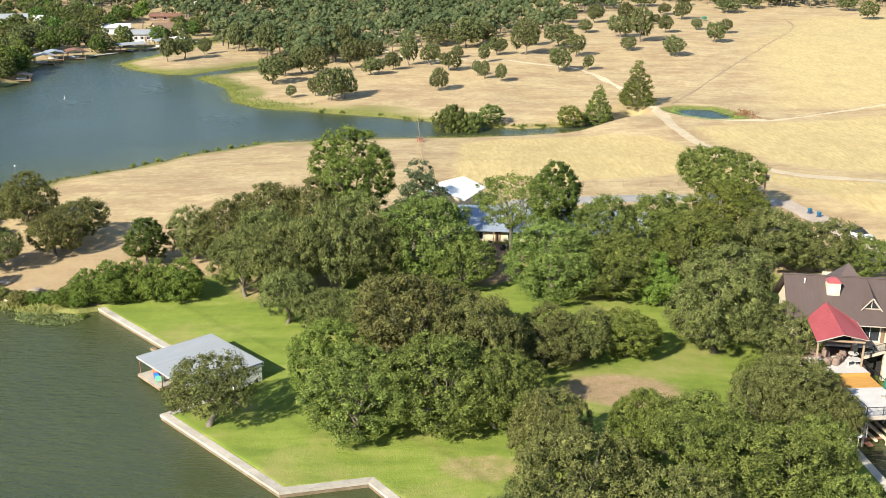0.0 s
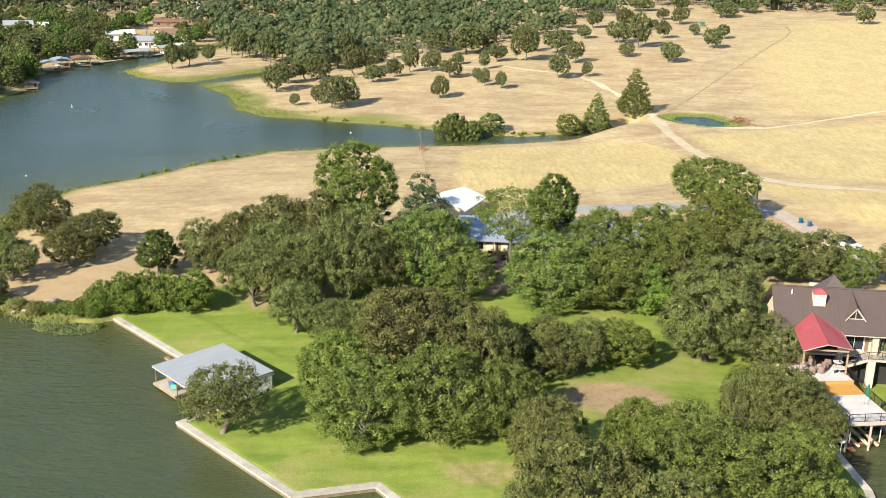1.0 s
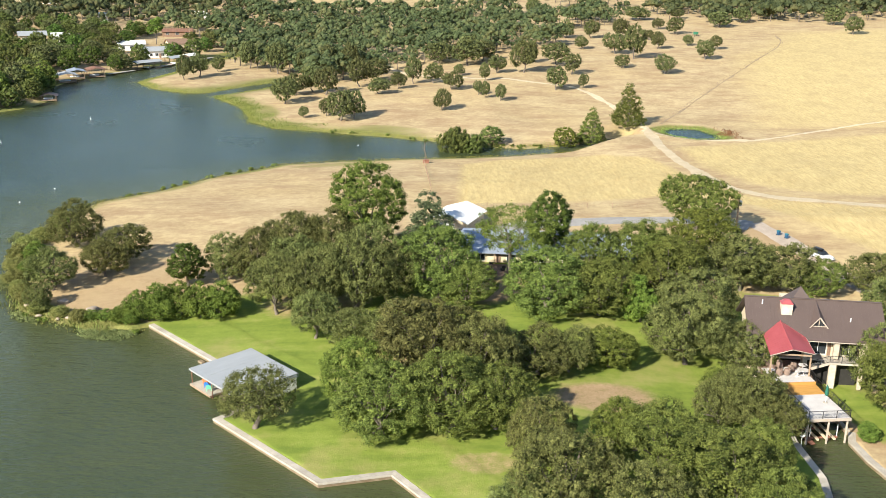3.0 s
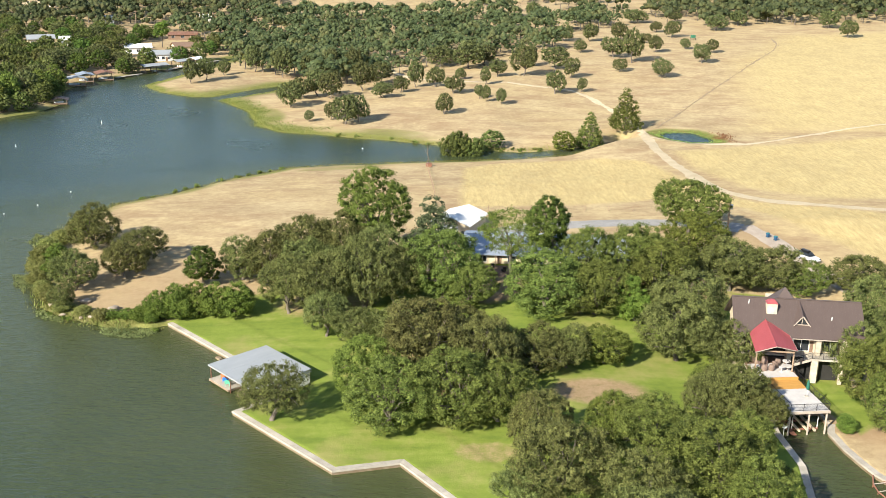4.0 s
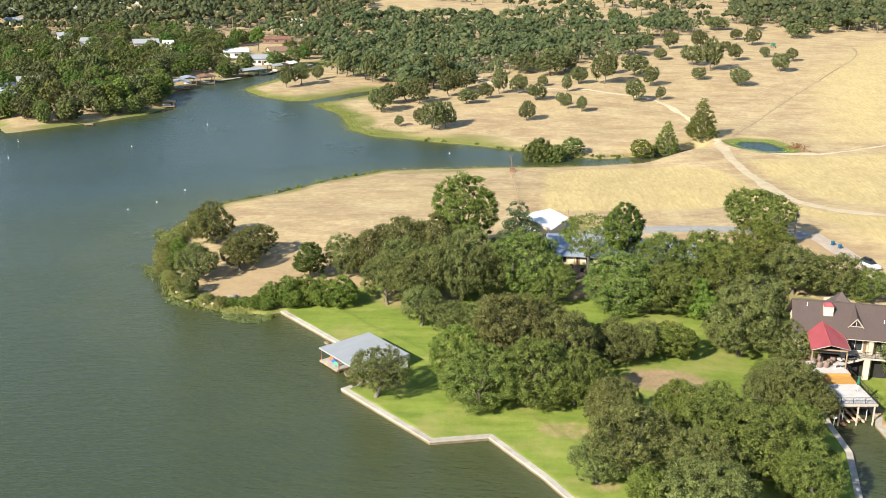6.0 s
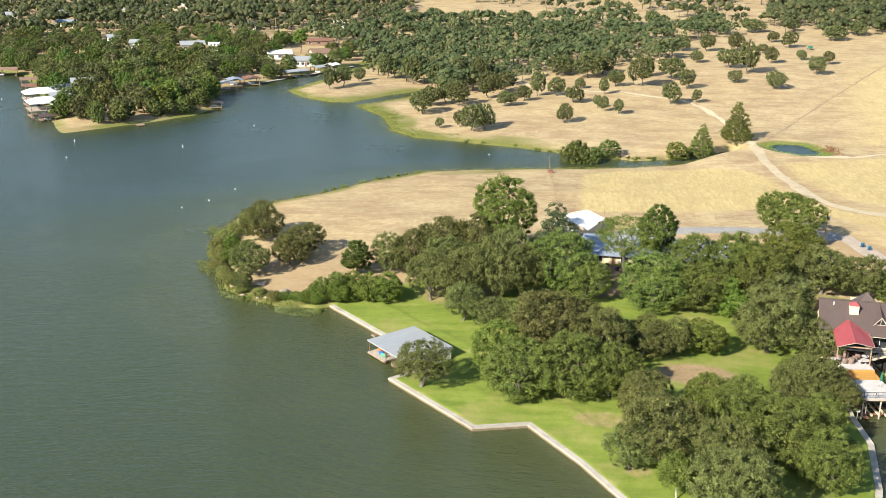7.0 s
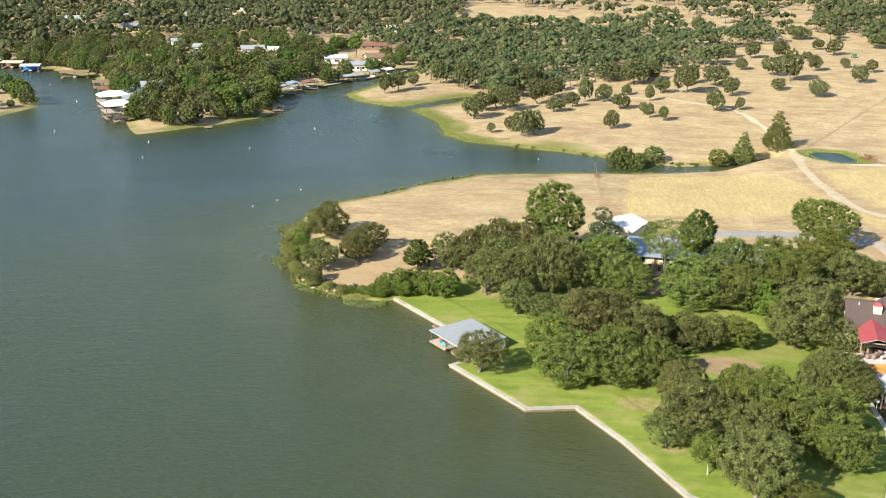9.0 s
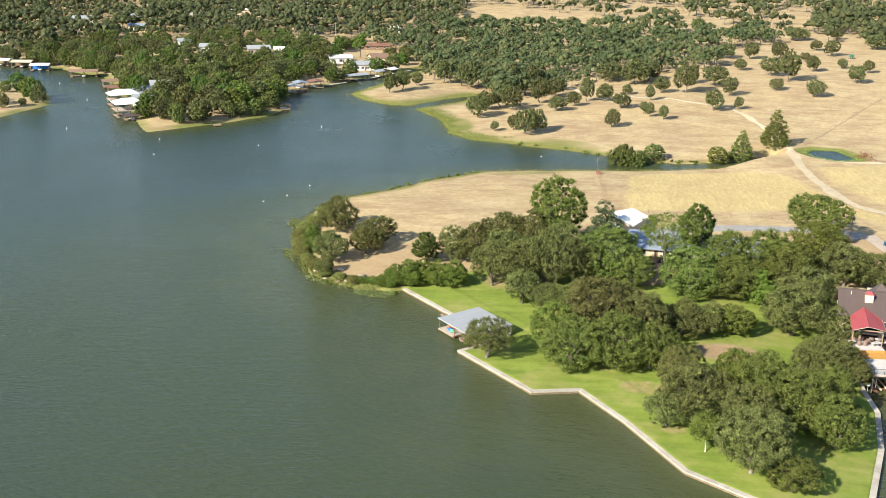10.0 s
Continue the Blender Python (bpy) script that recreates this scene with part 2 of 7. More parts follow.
M_TEAL = surface("teal_plastic", (0.01, 0.12, 0.16), (0.02, 0.18, 0.22), 2, 0.5, 0, 0)
M_MINT = surface("mint_plastic", (0.12, 0.55, 0.36), (0.22, 0.68, 0.46), 2, 0.5, 0, 0)
M_BLUE = surface("bright_blue_plastic", (0.02, 0.16, 0.55), (0.04, 0.25, 0.70), 2, 0.5, 0, 0)
M_ORANGE = surface("orange_plastic", (0.75, 0.18, 0.06), (0.85, 0.28, 0.10), 2, 0.5, 0, 0)
M_FOREST = surface("green_canvas", (0.01, 0.09, 0.06), (0.02, 0.14, 0.09), 3, 0.8, 0, 0.1)
M_TAUPE = surface("taupe_cushion", (0.16, 0.11, 0.085), (0.28, 0.20, 0.16), 3, 0.9, 0, 0.2)

# ---- lie of the land: shorelines (water level is z = 0) ----
POINT_SHORE = [(55.5, 292.5), (48.5, 286.5), (34, 273), (16, 265.5), (-6, 261), (-30, 255), (-44, 250), (-60, 232.5), (-68, 220), (-79, 208.5),
               (-83.5, 194), (-84, 180), (-81, 165), (-75.5, 150), (-71, 140), (-64, 134.5), (-56, 131.5), (-49.5, 131)]
SEAWALL = [(-47.2, 132.6), (-36.5, 121.2), (-22.7, 107.6), (-30.2, 100.8), (-14.9, 85.2), (-6.7, 87.5), (1.0, 77.0), (9.9, 62.2), (19.0, 55.9), (29, 52), (35.5, 55.5),
           (36.8, 60), (41.4, 75), (43.9, 88.6), (43.4, 97.5)]
CANAL_HEAD = [(44.2, 104.0), (51.2, 104.0)]
CANAL_EAST = [(50.0, 97.9), (50.4, 93.2), (51.2, 89.4), (51.9, 86.8), (53.6, 83.4), (59.4, 73), (66, 58), (72, 30), (110, -60), (400, -400), (5000, -700)]
NORTH_SHORE = [(5000, 5000), (-5000, 5000), (-5000, 470), (-420, 452), (-327, 438), (-293, 433), (-276, 421), (-258, 413), (-245, 394), (-225, 364), (-206, 331),
               (-193, 312), (-184, 295), (-177, 285.5), (-169, 294), (-155.6, 309), (-143, 329), (-141, 346), (-152, 378), (-148.5, 397),
               (-137, 419), (-127, 442.5), (-116.5, 468), (-106, 489), (-98, 497), (-101, 484), (-108, 468), (-113, 444), (-117, 418), (-123.5, 392), (-113, 377),
               (-98.5, 367), (-91.5, 367.5), (-85.8, 377.5), (-79.3, 387.5), (-72.2, 396.5), (-66.5, 402), (-65.5, 393), (-69, 385.5), (-73.5, 378), (-79.5, 369), (-86.5, 360), (-71.5, 338), (-63.3, 310), (-54, 300.5), (-43.5, 298.5),
               (-29.5, 293.5), (-18, 290.5), (-6, 285.5), (11, 277.5), (20.7, 276.8), (36, 283), (46, 293), (54.5, 298)]
ISLAND = [(-246, 300), (-244, 315), (-242, 331), (-253, 352), (-275, 377), (-320, 395), (-420, 380), (-430, 290), (-300, 285)]
POND = [(64.5, 294.5), (70, 299.5), (77, 298.5), (80.8, 289), (80.8, 283.5), (73, 281.8), (67.5, 286)]
MAINLAND = POINT_SHORE + SEAWALL + CANAL_HEAD + CANAL_EAST + NORTH_SHORE
POND_LEVEL = 2.6


def inside_and_distance(ring, x, y, closed=True):
    """For arrays of places: whether they lie in the ring, and how far they are from its line."""
    pts = np.array(ring, float)
    a, b = (pts, np.roll(pts, -1, 0)) if closed else (pts[:-1], pts[1:])
    far, inside = np.full(x.shape, 1e9), np.zeros(x.shape, bool)
    for (ax, ay), (bx, by) in zip(a, b):
        dx, dy = bx - ax, by - ay
        f = np.clip(((x - ax) * dx + (y - ay) * dy) / (dx * dx + dy * dy + 1e-9), 0, 1)
        far = np.minimum(far, np.hypot(x - ax - f * dx, y - ay - f * dy))
        if closed and ay != by:
            inside ^= ((ay > y) != (by > y)) & (x < ax + (y - ay) / (by - ay) * dx)
    return inside, far


def smooth(a, b, v):
    f = np.clip((v - a) / (b - a), 0, 1)
    return f * f * (3 - 2 * f)


def land(x, y):
    """Signed distance to the shore, in metres: positive on land."""
    i1, d1 = inside_and_distance(MAINLAND, x, y)
    i2, d2 = inside_and_distance(ISLAND, x, y)
    return np.maximum(np.where(i1, d1, -d1), np.where(i2, d2, -d2))


WALLED = SEAWALL + CANAL_HEAD + CANAL_EAST[:8]


def ground(x, y):
    """Height of the ground over the water level, for arrays or numbers."""
    x, y = np.asarray(x, float), np.asarray(y, float)
    d = land(x, y)
    wob = 0.5 * np.sin(x * 0.31 + 1.3 * np.sin(y * 0.17)) * np.sin(y * 0.23 + x * 0.05)
    dw = inside_and_distance(WALLED, x, y, closed=False)[1]
    base = 3.0 + 0.03 * np.maximum(x - 40, 0) * smooth(900, 300, x) + 0.025 * np.maximum(y - 262, 0) * smooth(2500, 900, y)
    base = base + 3.6 * np.exp(-((x - 72) ** 2 + (y - 148) ** 2) / 45.0 ** 2)
    rough = 0.10 * np.sin(x * 0.19 + y * 0.11) * np.sin(y * 0.16 - x * 0.07) + 0.5 * np.sin(x * 0.021 + 1) * np.sin(y * 0.017) * smooth(250, 500, y)
    walled = smooth(9, 2.0, dw)
    e = np.maximum(d + wob * (1 - walled), 0)
    bank = 0.10 + 0.16 * e - 0.0011 * np.minimum(e, 60) ** 2
    lawn = 0.56 + 0.045 * e
    rise = np.where(y < 180, smooth(6, 26, dw), 1)
    shore = np.where(walled > 0, walled * lawn + (1 - walled) * np.minimum(bank, 0.6 + 0.06 * e), np.minimum(bank, 0.5 + 0.06 * e))
    z = np.minimum(shore, base) + rough * smooth(4, 20, d)
    bed = np.where(walled > 0.5, -1.6, np.maximum(-2.5, (d + wob * (1 - walled)) * 0.22))
    z = np.where(np.where(walled > 0.5, d > 0.45, d + wob * (1 - walled) > 0.0), z, bed)
    ip, dp = inside_and_distance(POND, x, y)
    s = np.where(ip, -dp, dp)
    z = z + np.maximum(POND_LEVEL + 0.35 + 0.012 * s - z, 0) * smooth(45, 14, s) * smooth(0.3, 5, d)
    return z + (np.maximum(POND_LEVEL + 0.22 * s, POND_LEVEL - 0.9) - z) * smooth(9, 1.5, s)


# ---- mesh ----
def mesh_from(name, verts, faces, material, smoothed=False):
    me = bpy.data.meshes.new(name)
    me.from_pydata([tuple(map(float, v)) for v in verts], [], [tuple(map(int, q)) for q in faces])
    me.materials.append(material)
    if smoothed:
        me.polygons.foreach_set("use_smooth", [True] * len(me.polygons))
    me.update()
    return me


def fast_mesh(name, verts, quads, material, sides=4, smoothed=False):
    """A mesh of many faces with the same number of sides, from numpy arrays."""
    me = bpy.data.meshes.new(name)
    verts, quads = np.asarray(verts, np.float32), np.asarray(quads, np.int32)
    me.vertices.add(len(verts))
    me.vertices.foreach_set("co", verts.ravel())
    me.loops.add(quads.size)
    me.loops.foreach_set("vertex_index", quads.ravel())
    me.polygons.add(len(quads))
    me.polygons.foreach_set("loop_start", np.arange(0, quads.size, sides, dtype=np.int32))
    if smoothed:
        me.polygons.foreach_set("use_smooth", np.ones(len(quads), bool))
    me.materials.append(material)
    me.update(calc_edges=True)
    return me


def steps(*stretches):
    """Coordinates from stretches of (start, end, spacing at the start, spacing at the end)."""
    out = []
    for a, b, s0, s1 in stretches:
        p = a
        while p < b:
            out.append(p)
            p += s0 + (s1 - s0) * (p - a) / (b - a)
    return np.array(out + [stretches[-1][1]])


gx = steps((-5000, -500, 500, 30), (-500, -270, 10, 4), (-270, -95, 4, 2.5), (-95, -52, 2, 1), (-52, 62, 0.5, 0.5), (62, 120, 1.2, 3), (120, 400, 4, 15), (400, 5000, 30, 500))
gy = steps((-3000, 0, 400, 30), (0, 50, 12, 1), (50, 137, 0.5, 0.5), (137, 215, 1.2, 1.5), (215, 320, 1.3, 1.8), (320, 520, 2, 4), (520, 1200, 6, 20), (1200, 5000, 40, 500))
XX, YY = np.meshgrid(gx, gy)
ZZ = ground(XX, YY)
nx, ny = len(gx), len(gy)
cell = (np.arange(ny - 1)[:, None] * nx + np.arange(nx - 1)[None]).ravel()
ground_mesh = fast_mesh("ground", np.stack([XX, YY, ZZ], -1).reshape(-1, 3), np.stack([cell, cell + 1, cell + nx + 1, cell + nx], -1), M_GROUND, smoothed=True)
LAWN = [(-50, 131), (-44, 137), (-36, 144), (-24, 150), (-5, 158), (4, 166), (18, 174), (30, 177), (44, 174), (47, 160), (50, 146), (64, 143), (76, 139), (76, 128), (62, 116), (56, 110), (54, 106), (44, 106)]
TALL = [(2, 201), (3.6, 248), (14, 257), (28, 260), (42, 262), (54, 256), (58, 240), (61, 218), (70, 205), (100, 191), (260, 178), (260, 150), (86, 152), (76, 176), (66, 198), (54, 212), (40, 206), (20, 203)]
TALL_EAST = [(64, 268), (66, 240), (72, 220), (86, 208), (250, 203), (250, 292), (160, 290), (92, 279)]
FAR_GOLD = [(95, 300), (120, 420), (170, 520), (420, 560), (420, 210), (160, 290)]
sx, sy = XX.ravel(), YY.ravel()


def mask(ring, soft):
    i, d = inside_and_distance(ring, sx, sy)
    return smooth(-soft, soft, np.where(i, d, -d))


shore = land(sx, sy)
lawn_mask = mask(LAWN + SEAWALL[::-1], 1.5)
lawn_mask = np.maximum(lawn_mask, mask([(58, 118), (58, 100), (54, 97), (52, 104)], 1.0))
gold_mask = np.maximum(np.maximum(mask(TALL, 3), 0.8 * mask(TALL_EAST, 4)), 0.72 * mask(FAR_GOLD, 18))


def spot(x, y, a, b, turn=0.0):
    c, s = math.cos(turn), math.sin(turn)
    u, v = ((sx - x) * c + (sy - y) * s) / a, ((sy - y) * c - (sx - x) * s) / b
    return smooth(1.25, 0.6, np.hypot(u, v))


soil_mask = np.maximum.reduce([0.72 * spot(20.5, 106.5, 8, 5, 0.1), 0.5 * spot(4.2, 89.7, 5, 3), spot(6, 147, 7, 9), 0.8 * spot(-4, 112, 12, 9), 0.6 * spot(61, 178, 7, 6),
                               0.5 * spot(60, 92, 8, 10), 0.5 * spot(9, 75, 2.5, 1.5), 0.75 * spot(38, 150, 14, 12), 0.50 * spot(-58, 148, 22, 13, 0.5), 0.45 * spot(-44, 146, 14, 7), 0.75 * spot(66, 165, 4, 12), 0.55 * spot(-22, 140, 10, 8)])
ip, dp = inside_and_distance(POND, sx, sy)
fringe = smooth(7, 2.0, np.abs(shore)) * (inside_and_distance(WALLED, sx, sy, closed=False)[1] > 8) * np.where(sy > 296, 1.0, 0.75)
fringe = np.maximum(fringe, 0.66 * smooth(15, 4, np.abs(shore)) * ((sy > 290) & (sx < 10) & (sx > -110)))
fringe = np.maximum(fringe, np.maximum(0.7 * spot(-64, 322, 9, 22, 0.1), 0.6 * spot(-18, 299, 14, 5, -0.3)))
fringe = np.maximum(fringe, smooth(5.5, 2.0, np.where(ip, 0, dp)))
fringe = np.maximum(fringe, 0.62 * spot(-30, 247, 14, 3, 0.35))
fringe = fringe * np.where((sx > 14) & (sx < 62) & (sy > 255) & (sy < 310), 0.55, 1.0)
fringe = fringe * np.where(sx < -132, 0.8, 1.0)
fringe = fringe * (0.86 + 0.22 * np.sin(sx * 0.17 + 2.2 * np.sin(sy * 0.09)) * np.sin(sy * 0.21 + sx * 0.05))
fringe = np.maximum(fringe, 0.85 * spot(-54, 132.8, 9, 2.6, -0.1))
cover = np.stack([lawn_mask, gold_mask, soil_mask, np.ones_like(sx)], -1).astype(np.float32)
ground_mesh.attributes.new("cover", "FLOAT_COLOR", "POINT").data.foreach_set("color", cover.ravel())
ground_mesh.attributes.new("bank", "FLOAT", "POINT").data.foreach_set("value", fringe.astype(np.float32))
tagged(new("ground", ground_mesh), "sunburnt pasture, tall golden grass and mown green lawn by the lake", "ground", kind="structure")
wx = steps((-5000, -400, 600, 40), (-400, -100, 20, 4), (-100, 62, 4, 4), (62, 400, 10, 60), (400, 5000, 200, 900))
wy = steps((-3000, -60, 500, 20), (-60, 320, 4, 4), (320, 520, 5, 12), (520, 1200, 40, 120))
WX, WY = np.meshgrid(wx, wy)
wcell = (np.arange(len(wy) - 1)[:, None] * len(wx) + np.arange(len(wx) - 1)[None]).ravel()
water_mesh = fast_mesh("lake", np.stack([WX, WY, np.zeros_like(WX)], -1).reshape(-1, 3), np.stack([wcell, wcell + 1, wcell + len(wx) + 1, wcell + len(wx)], -1), M_WATER)
# shallows by the shore, widened towards the viewer so far water keeps painted sky blue
water_mesh.attributes.new("shallow_near", "FLOAT", "POINT").data.foreach_set("value", smooth(-16 - 150 * smooth(270, 70, WY.ravel()), -1.5, land(WX.ravel(), WY.ravel())).astype(np.float32))
tagged(new("water", water_mesh), "green-brown lake water rippled by a light wind", "lake", kind="structure")
pond_ring = [(73.2 + (x - 73.2) * 1.12, 290 + (y - 290) * 1.12, POND_LEVEL) for x, y in POND]
pond_mesh = mesh_from("pond", pond_ring, [tuple(range(len(pond_ring)))[::-1]], M_POND)
tagged(new("water", pond_mesh), "small dark pond in the dry pasture", "pond", kind="structure")


def gz(x, y):
    return float(ground(np.array([x]), np.array([y]))[0])


def ribbon(name, line, width, material, label, category, lift=0.06, wobble=0.25, seed=1):
    """A strip that lies on the ground along a line, with uneven edges."""
    rng = np.random.default_rng(seed)
    pts = np.array(line, float)
    for _ in range(3):
        pts = np.concatenate([pts[:1], np.stack([0.75 * pts[:-1] + 0.25 * pts[1:], 0.25 * pts[:-1] + 0.75 * pts[1:]], 1).reshape(-1, 2), pts[-1:]])
    seg = np.r_[0, np.cumsum(np.hypot(*np.diff(pts, axis=0).T))]
    s = np.arange(0, seg[-1], max(0.7, width / 3))
    c = np.stack([np.interp(s, seg, pts[:, 0]), np.interp(s, seg, pts[:, 1])], 1)
    t = np.gradient(c, axis=0)
    t /= np.linalg.norm(t, axis=1)[:, None]
    nrm = np.stack([-t[:, 1], t[:, 0]], 1)
    cols = np.linspace(-0.5, 0.5, 5)
    grid = []
    for k, u in enumerate(cols):
        w = width * u + (np.convolve(rng.normal(0, 2 * wobble, len(s) + 8), np.ones(9) / 9, "valid") if k in (0, 4) else 0)
        p = c + nrm * (np.zeros(len(s)) + w)[:, None]
        z = ground(p[:, 0], p[:, 1]) + (lift if 0 < k < 4 else 0.015)
        grid.append(np.column_stack([p, z]))
    v = np.stack(grid, 1).reshape(-1, 3)
    q = [(i * 5 + k, i * 5 + k + 5, i * 5 + k + 6, i * 5 + k + 1) for i in range(len(s) - 1) for k in range(4)]
    return tagged(new(name, fast_mesh(name, v, np.array(q)[:, ::-1], material, smoothed=True)), label, category, kind="structure")


ribbon("road", [(59.9, 293.5), (60, 284), (59.9, 267.5), (61.2, 253.8), (62.2, 238.3), (63.6, 226.9), (65.9, 216.3), (69.1, 210.2), (74.5, 205.4), (84.6, 200), (98, 196), (150, 189), (260, 182)], 3.0, M_ROAD, "pale dirt track across the dry pasture", "dirt track", wobble=0.5, seed=2)
ribbon("road", [(60.5, 293), (60, 310), (58, 335), (52, 360), (44.5, 372), (23, 380), (0, 392), (-18, 404), (-27, 430), (-30, 470)], 2.0, M_ROAD, "faint pale track up to the wooded rise", "dirt track", wobble=0.6, seed=3)
ribbon("road", [(62, 287), (75, 277), (88, 279), (109, 292), (145, 307), (260, 330)], 1.8, M_ROAD, "faint track along the pasture", "dirt track", wobble=0.6, seed=4)
ribbon("road", [(8, 178), (14, 184), (26, 186.5), (43, 187.5), (54, 184), (61, 180)], 6.0, M_PAVED, "grey paved drive behind the house", "driveway", wobble=0.08, seed=5)
ribbon("road", [(61, 182), (64, 174), (67, 163), (70.5, 153), (72, 146)], 4.6, M_GRAVEL, "gravel drive beside the lodge", "driveway", wobble=0.7, seed=6)
ribbon("road", [(66.5, 303), (75.5, 324), (102.5, 375), (131.5, 427), (158.5, 478), (163, 506)], 0.4, M_FURROW, "dark worn line along the pasture fence", "footpath", wobble=0.35, seed=8)


# ---- trees ----
def tube(points, radii, sides=6):
    """Vertices and quads of a tapered tube along points."""
    pts = [Vector(p) for p in points]
    verts, faces = [], []
    for i, p in enumerate(pts):
        d = (pts[min(i + 1, len(pts) - 1)] - pts[max(i - 1, 0)]).normalized()
        a = d.orthogonal().normalized()
        b = d.cross(a)
        for k in range(sides):
            w = 2 * math.pi * k / sides
            verts.append(tuple(p + radii[i] * (math.cos(w) * a + math.sin(w) * b)))
    for i in range(len(pts) - 1):
        for k in range(sides):
            j = (k + 1) % sides
            faces.append((i * sides + k, i * sides + j, (i + 1) * sides + j, (i + 1) * sides + k))
    return verts, faces


def leaves_on(centres, sizes, per, leaf, rng, flat=0.85, droop=0.0, stray=0.52, out=None, inner=0.30, outer=1.30):
    """Small pointed leaf sprays set on many clumps: arrays of vertices and triangles. out: the way out of the crown at each clump."""
    n = len(centres) * per
    c = np.repeat(np.asarray(centres, float), per, 0)
    r = np.repeat(np.asarray(sizes, float), per)
    d = rng.normal(size=(n, 3))
    d[:, 2] += 0.35
    d /= np.linalg.norm(d, axis=1)[:, None]
    face = d
    if out is not None:
        o = np.repeat(np.asarray(out, float), per, 0)
        dot = (d * o).sum(1)[:, None]
        d = np.where(dot < -0.15, d - 2 * dot * o, d)
        face = d * 0.75 + o * 0.25
    lump = 0.86 + 0.20 * np.sin(d[:, 0] * 5 + c[:, 1]) * np.sin(d[:, 1] * 5 + c[:, 0]) + 0.12 * np.sin(d[:, 2] * 9 + c[:, 0] * 2)
    p = c + d * (r * lump * rng.uniform(inner, outer, n))[:, None] * np.array([1, 1, flat])
    nor = face + rng.normal(scale=stray, size=(n, 3))
    nor /= np.linalg.norm(nor, axis=1)[:, None]
    up = rng.normal(size=(n, 3))
    up[:, 2] -= droop
    u = np.cross(nor, up)
    u /= np.linalg.norm(u, axis=1)[:, None] + 1e-9
    w = np.cross(nor, u)
    s = (leaf * rng.uniform(0.5, 1.3, n))[:, None]
    v = np.stack([p - w * s - u * s * 0.62, p - w * s * 0.6 + u * s * 0.66, p + w * s * 1.15], 1).reshape(-1, 3)
    q = np.arange(3 * n).reshape(n, 3)
    return v, q


ICO = [(0, 0, 1)] + [(0.894 * math.cos(math.radians(72 * k)), 0.894 * math.sin(math.radians(72 * k)), 0.447) for k in range(5)] + [(0.894 * math.cos(math.radians(72 * k + 36)), 0.894 * math.sin(math.radians(72 * k + 36)), -0.447) for k in range(5)] + [(0, 0, -1)]
ICO_FACES = [f for k in range(5) for f in ((0, 1 + k, 1 + (k + 1) % 5), (1 + k, 6 + k, 1 + (k + 1) % 5), (1 + (k + 1) % 5, 6 + k, 6 + (k + 1) % 5), (6 + k, 11, 6 + (k + 1) % 5))]


def cores(centres, sizes, rng, low=0.30, high=1.15):
    """Uneven dense hearts of leaf clumps, each facet loose: arrays of vertices and triangles."""
    c, r = np.asarray(centres, float), np.asarray(sizes, float)
    r = r[:, None] * np.ones(3) if r.ndim == 1 else r
    v = np.array(ICO)[None] * rng.uniform(low, high, (len(c), 12, 1)) * r[:, None] + c[:, None]
    v = v[:, np.array(ICO_FACES)].reshape(-1, 3)
    return v, np.arange(len(v)).reshape(-1, 3)


def crown_lobes(rng, radius, bottom, top, form):
    """The few large heads that make up a crown: rows of x, y, z, reach across, reach upward."""
    high, rows = top - bottom, []

    def head(angle, far, z, across, upward):
        rows.append((radius * far * math.cos(angle), radius * far * math.sin(angle), bottom + high * z, radius * across, high * upward))

    turn = rng.uniform(0, 6.283)
    if form == "spread":
        head(turn, rng.uniform(0, 0.15), 0.62, 0.56, 0.38)
        for k in range(7):
            head(turn + k * 0.898 + rng.uniform(-0.25, 0.25), rng.uniform(0.46, 0.62), rng.uniform(0.36, 0.60), rng.uniform(0.34, 0.48), rng.uniform(0.28, 0.40))
    elif form == "round":
        head(turn, rng.uniform(0, 0.12), 0.66, 0.60, 0.34)
        for k in range(6):
            head(turn + k * 1.047 + rng.uniform(-0.25, 0.25), rng.uniform(0.38, 0.50), rng.uniform(0.32, 0.60), rng.uniform(0.42, 0.54), rng.uniform(0.30, 0.38))
    elif form == "tall":
        for z, across in ((0.20, 0.50), (0.34, 0.58), (0.46, 0.56), (0.58, 0.54), (0.70, 0.48), (0.84, 0.34)):
            head(rng.uniform(0, 6.283), rng.uniform(0.15, 0.42), z, across, 0.20)
    else:
        for z, across in ((0.12, 0.86), (0.28, 0.80), (0.44, 0.66), (0.60, 0.50), (0.76, 0.34), (0.90, 0.20)):
            head(rng.uniform(0, 6.283), rng.uniform(0.02, 0.14), z, across, 0.14)
    return np.array(rows)


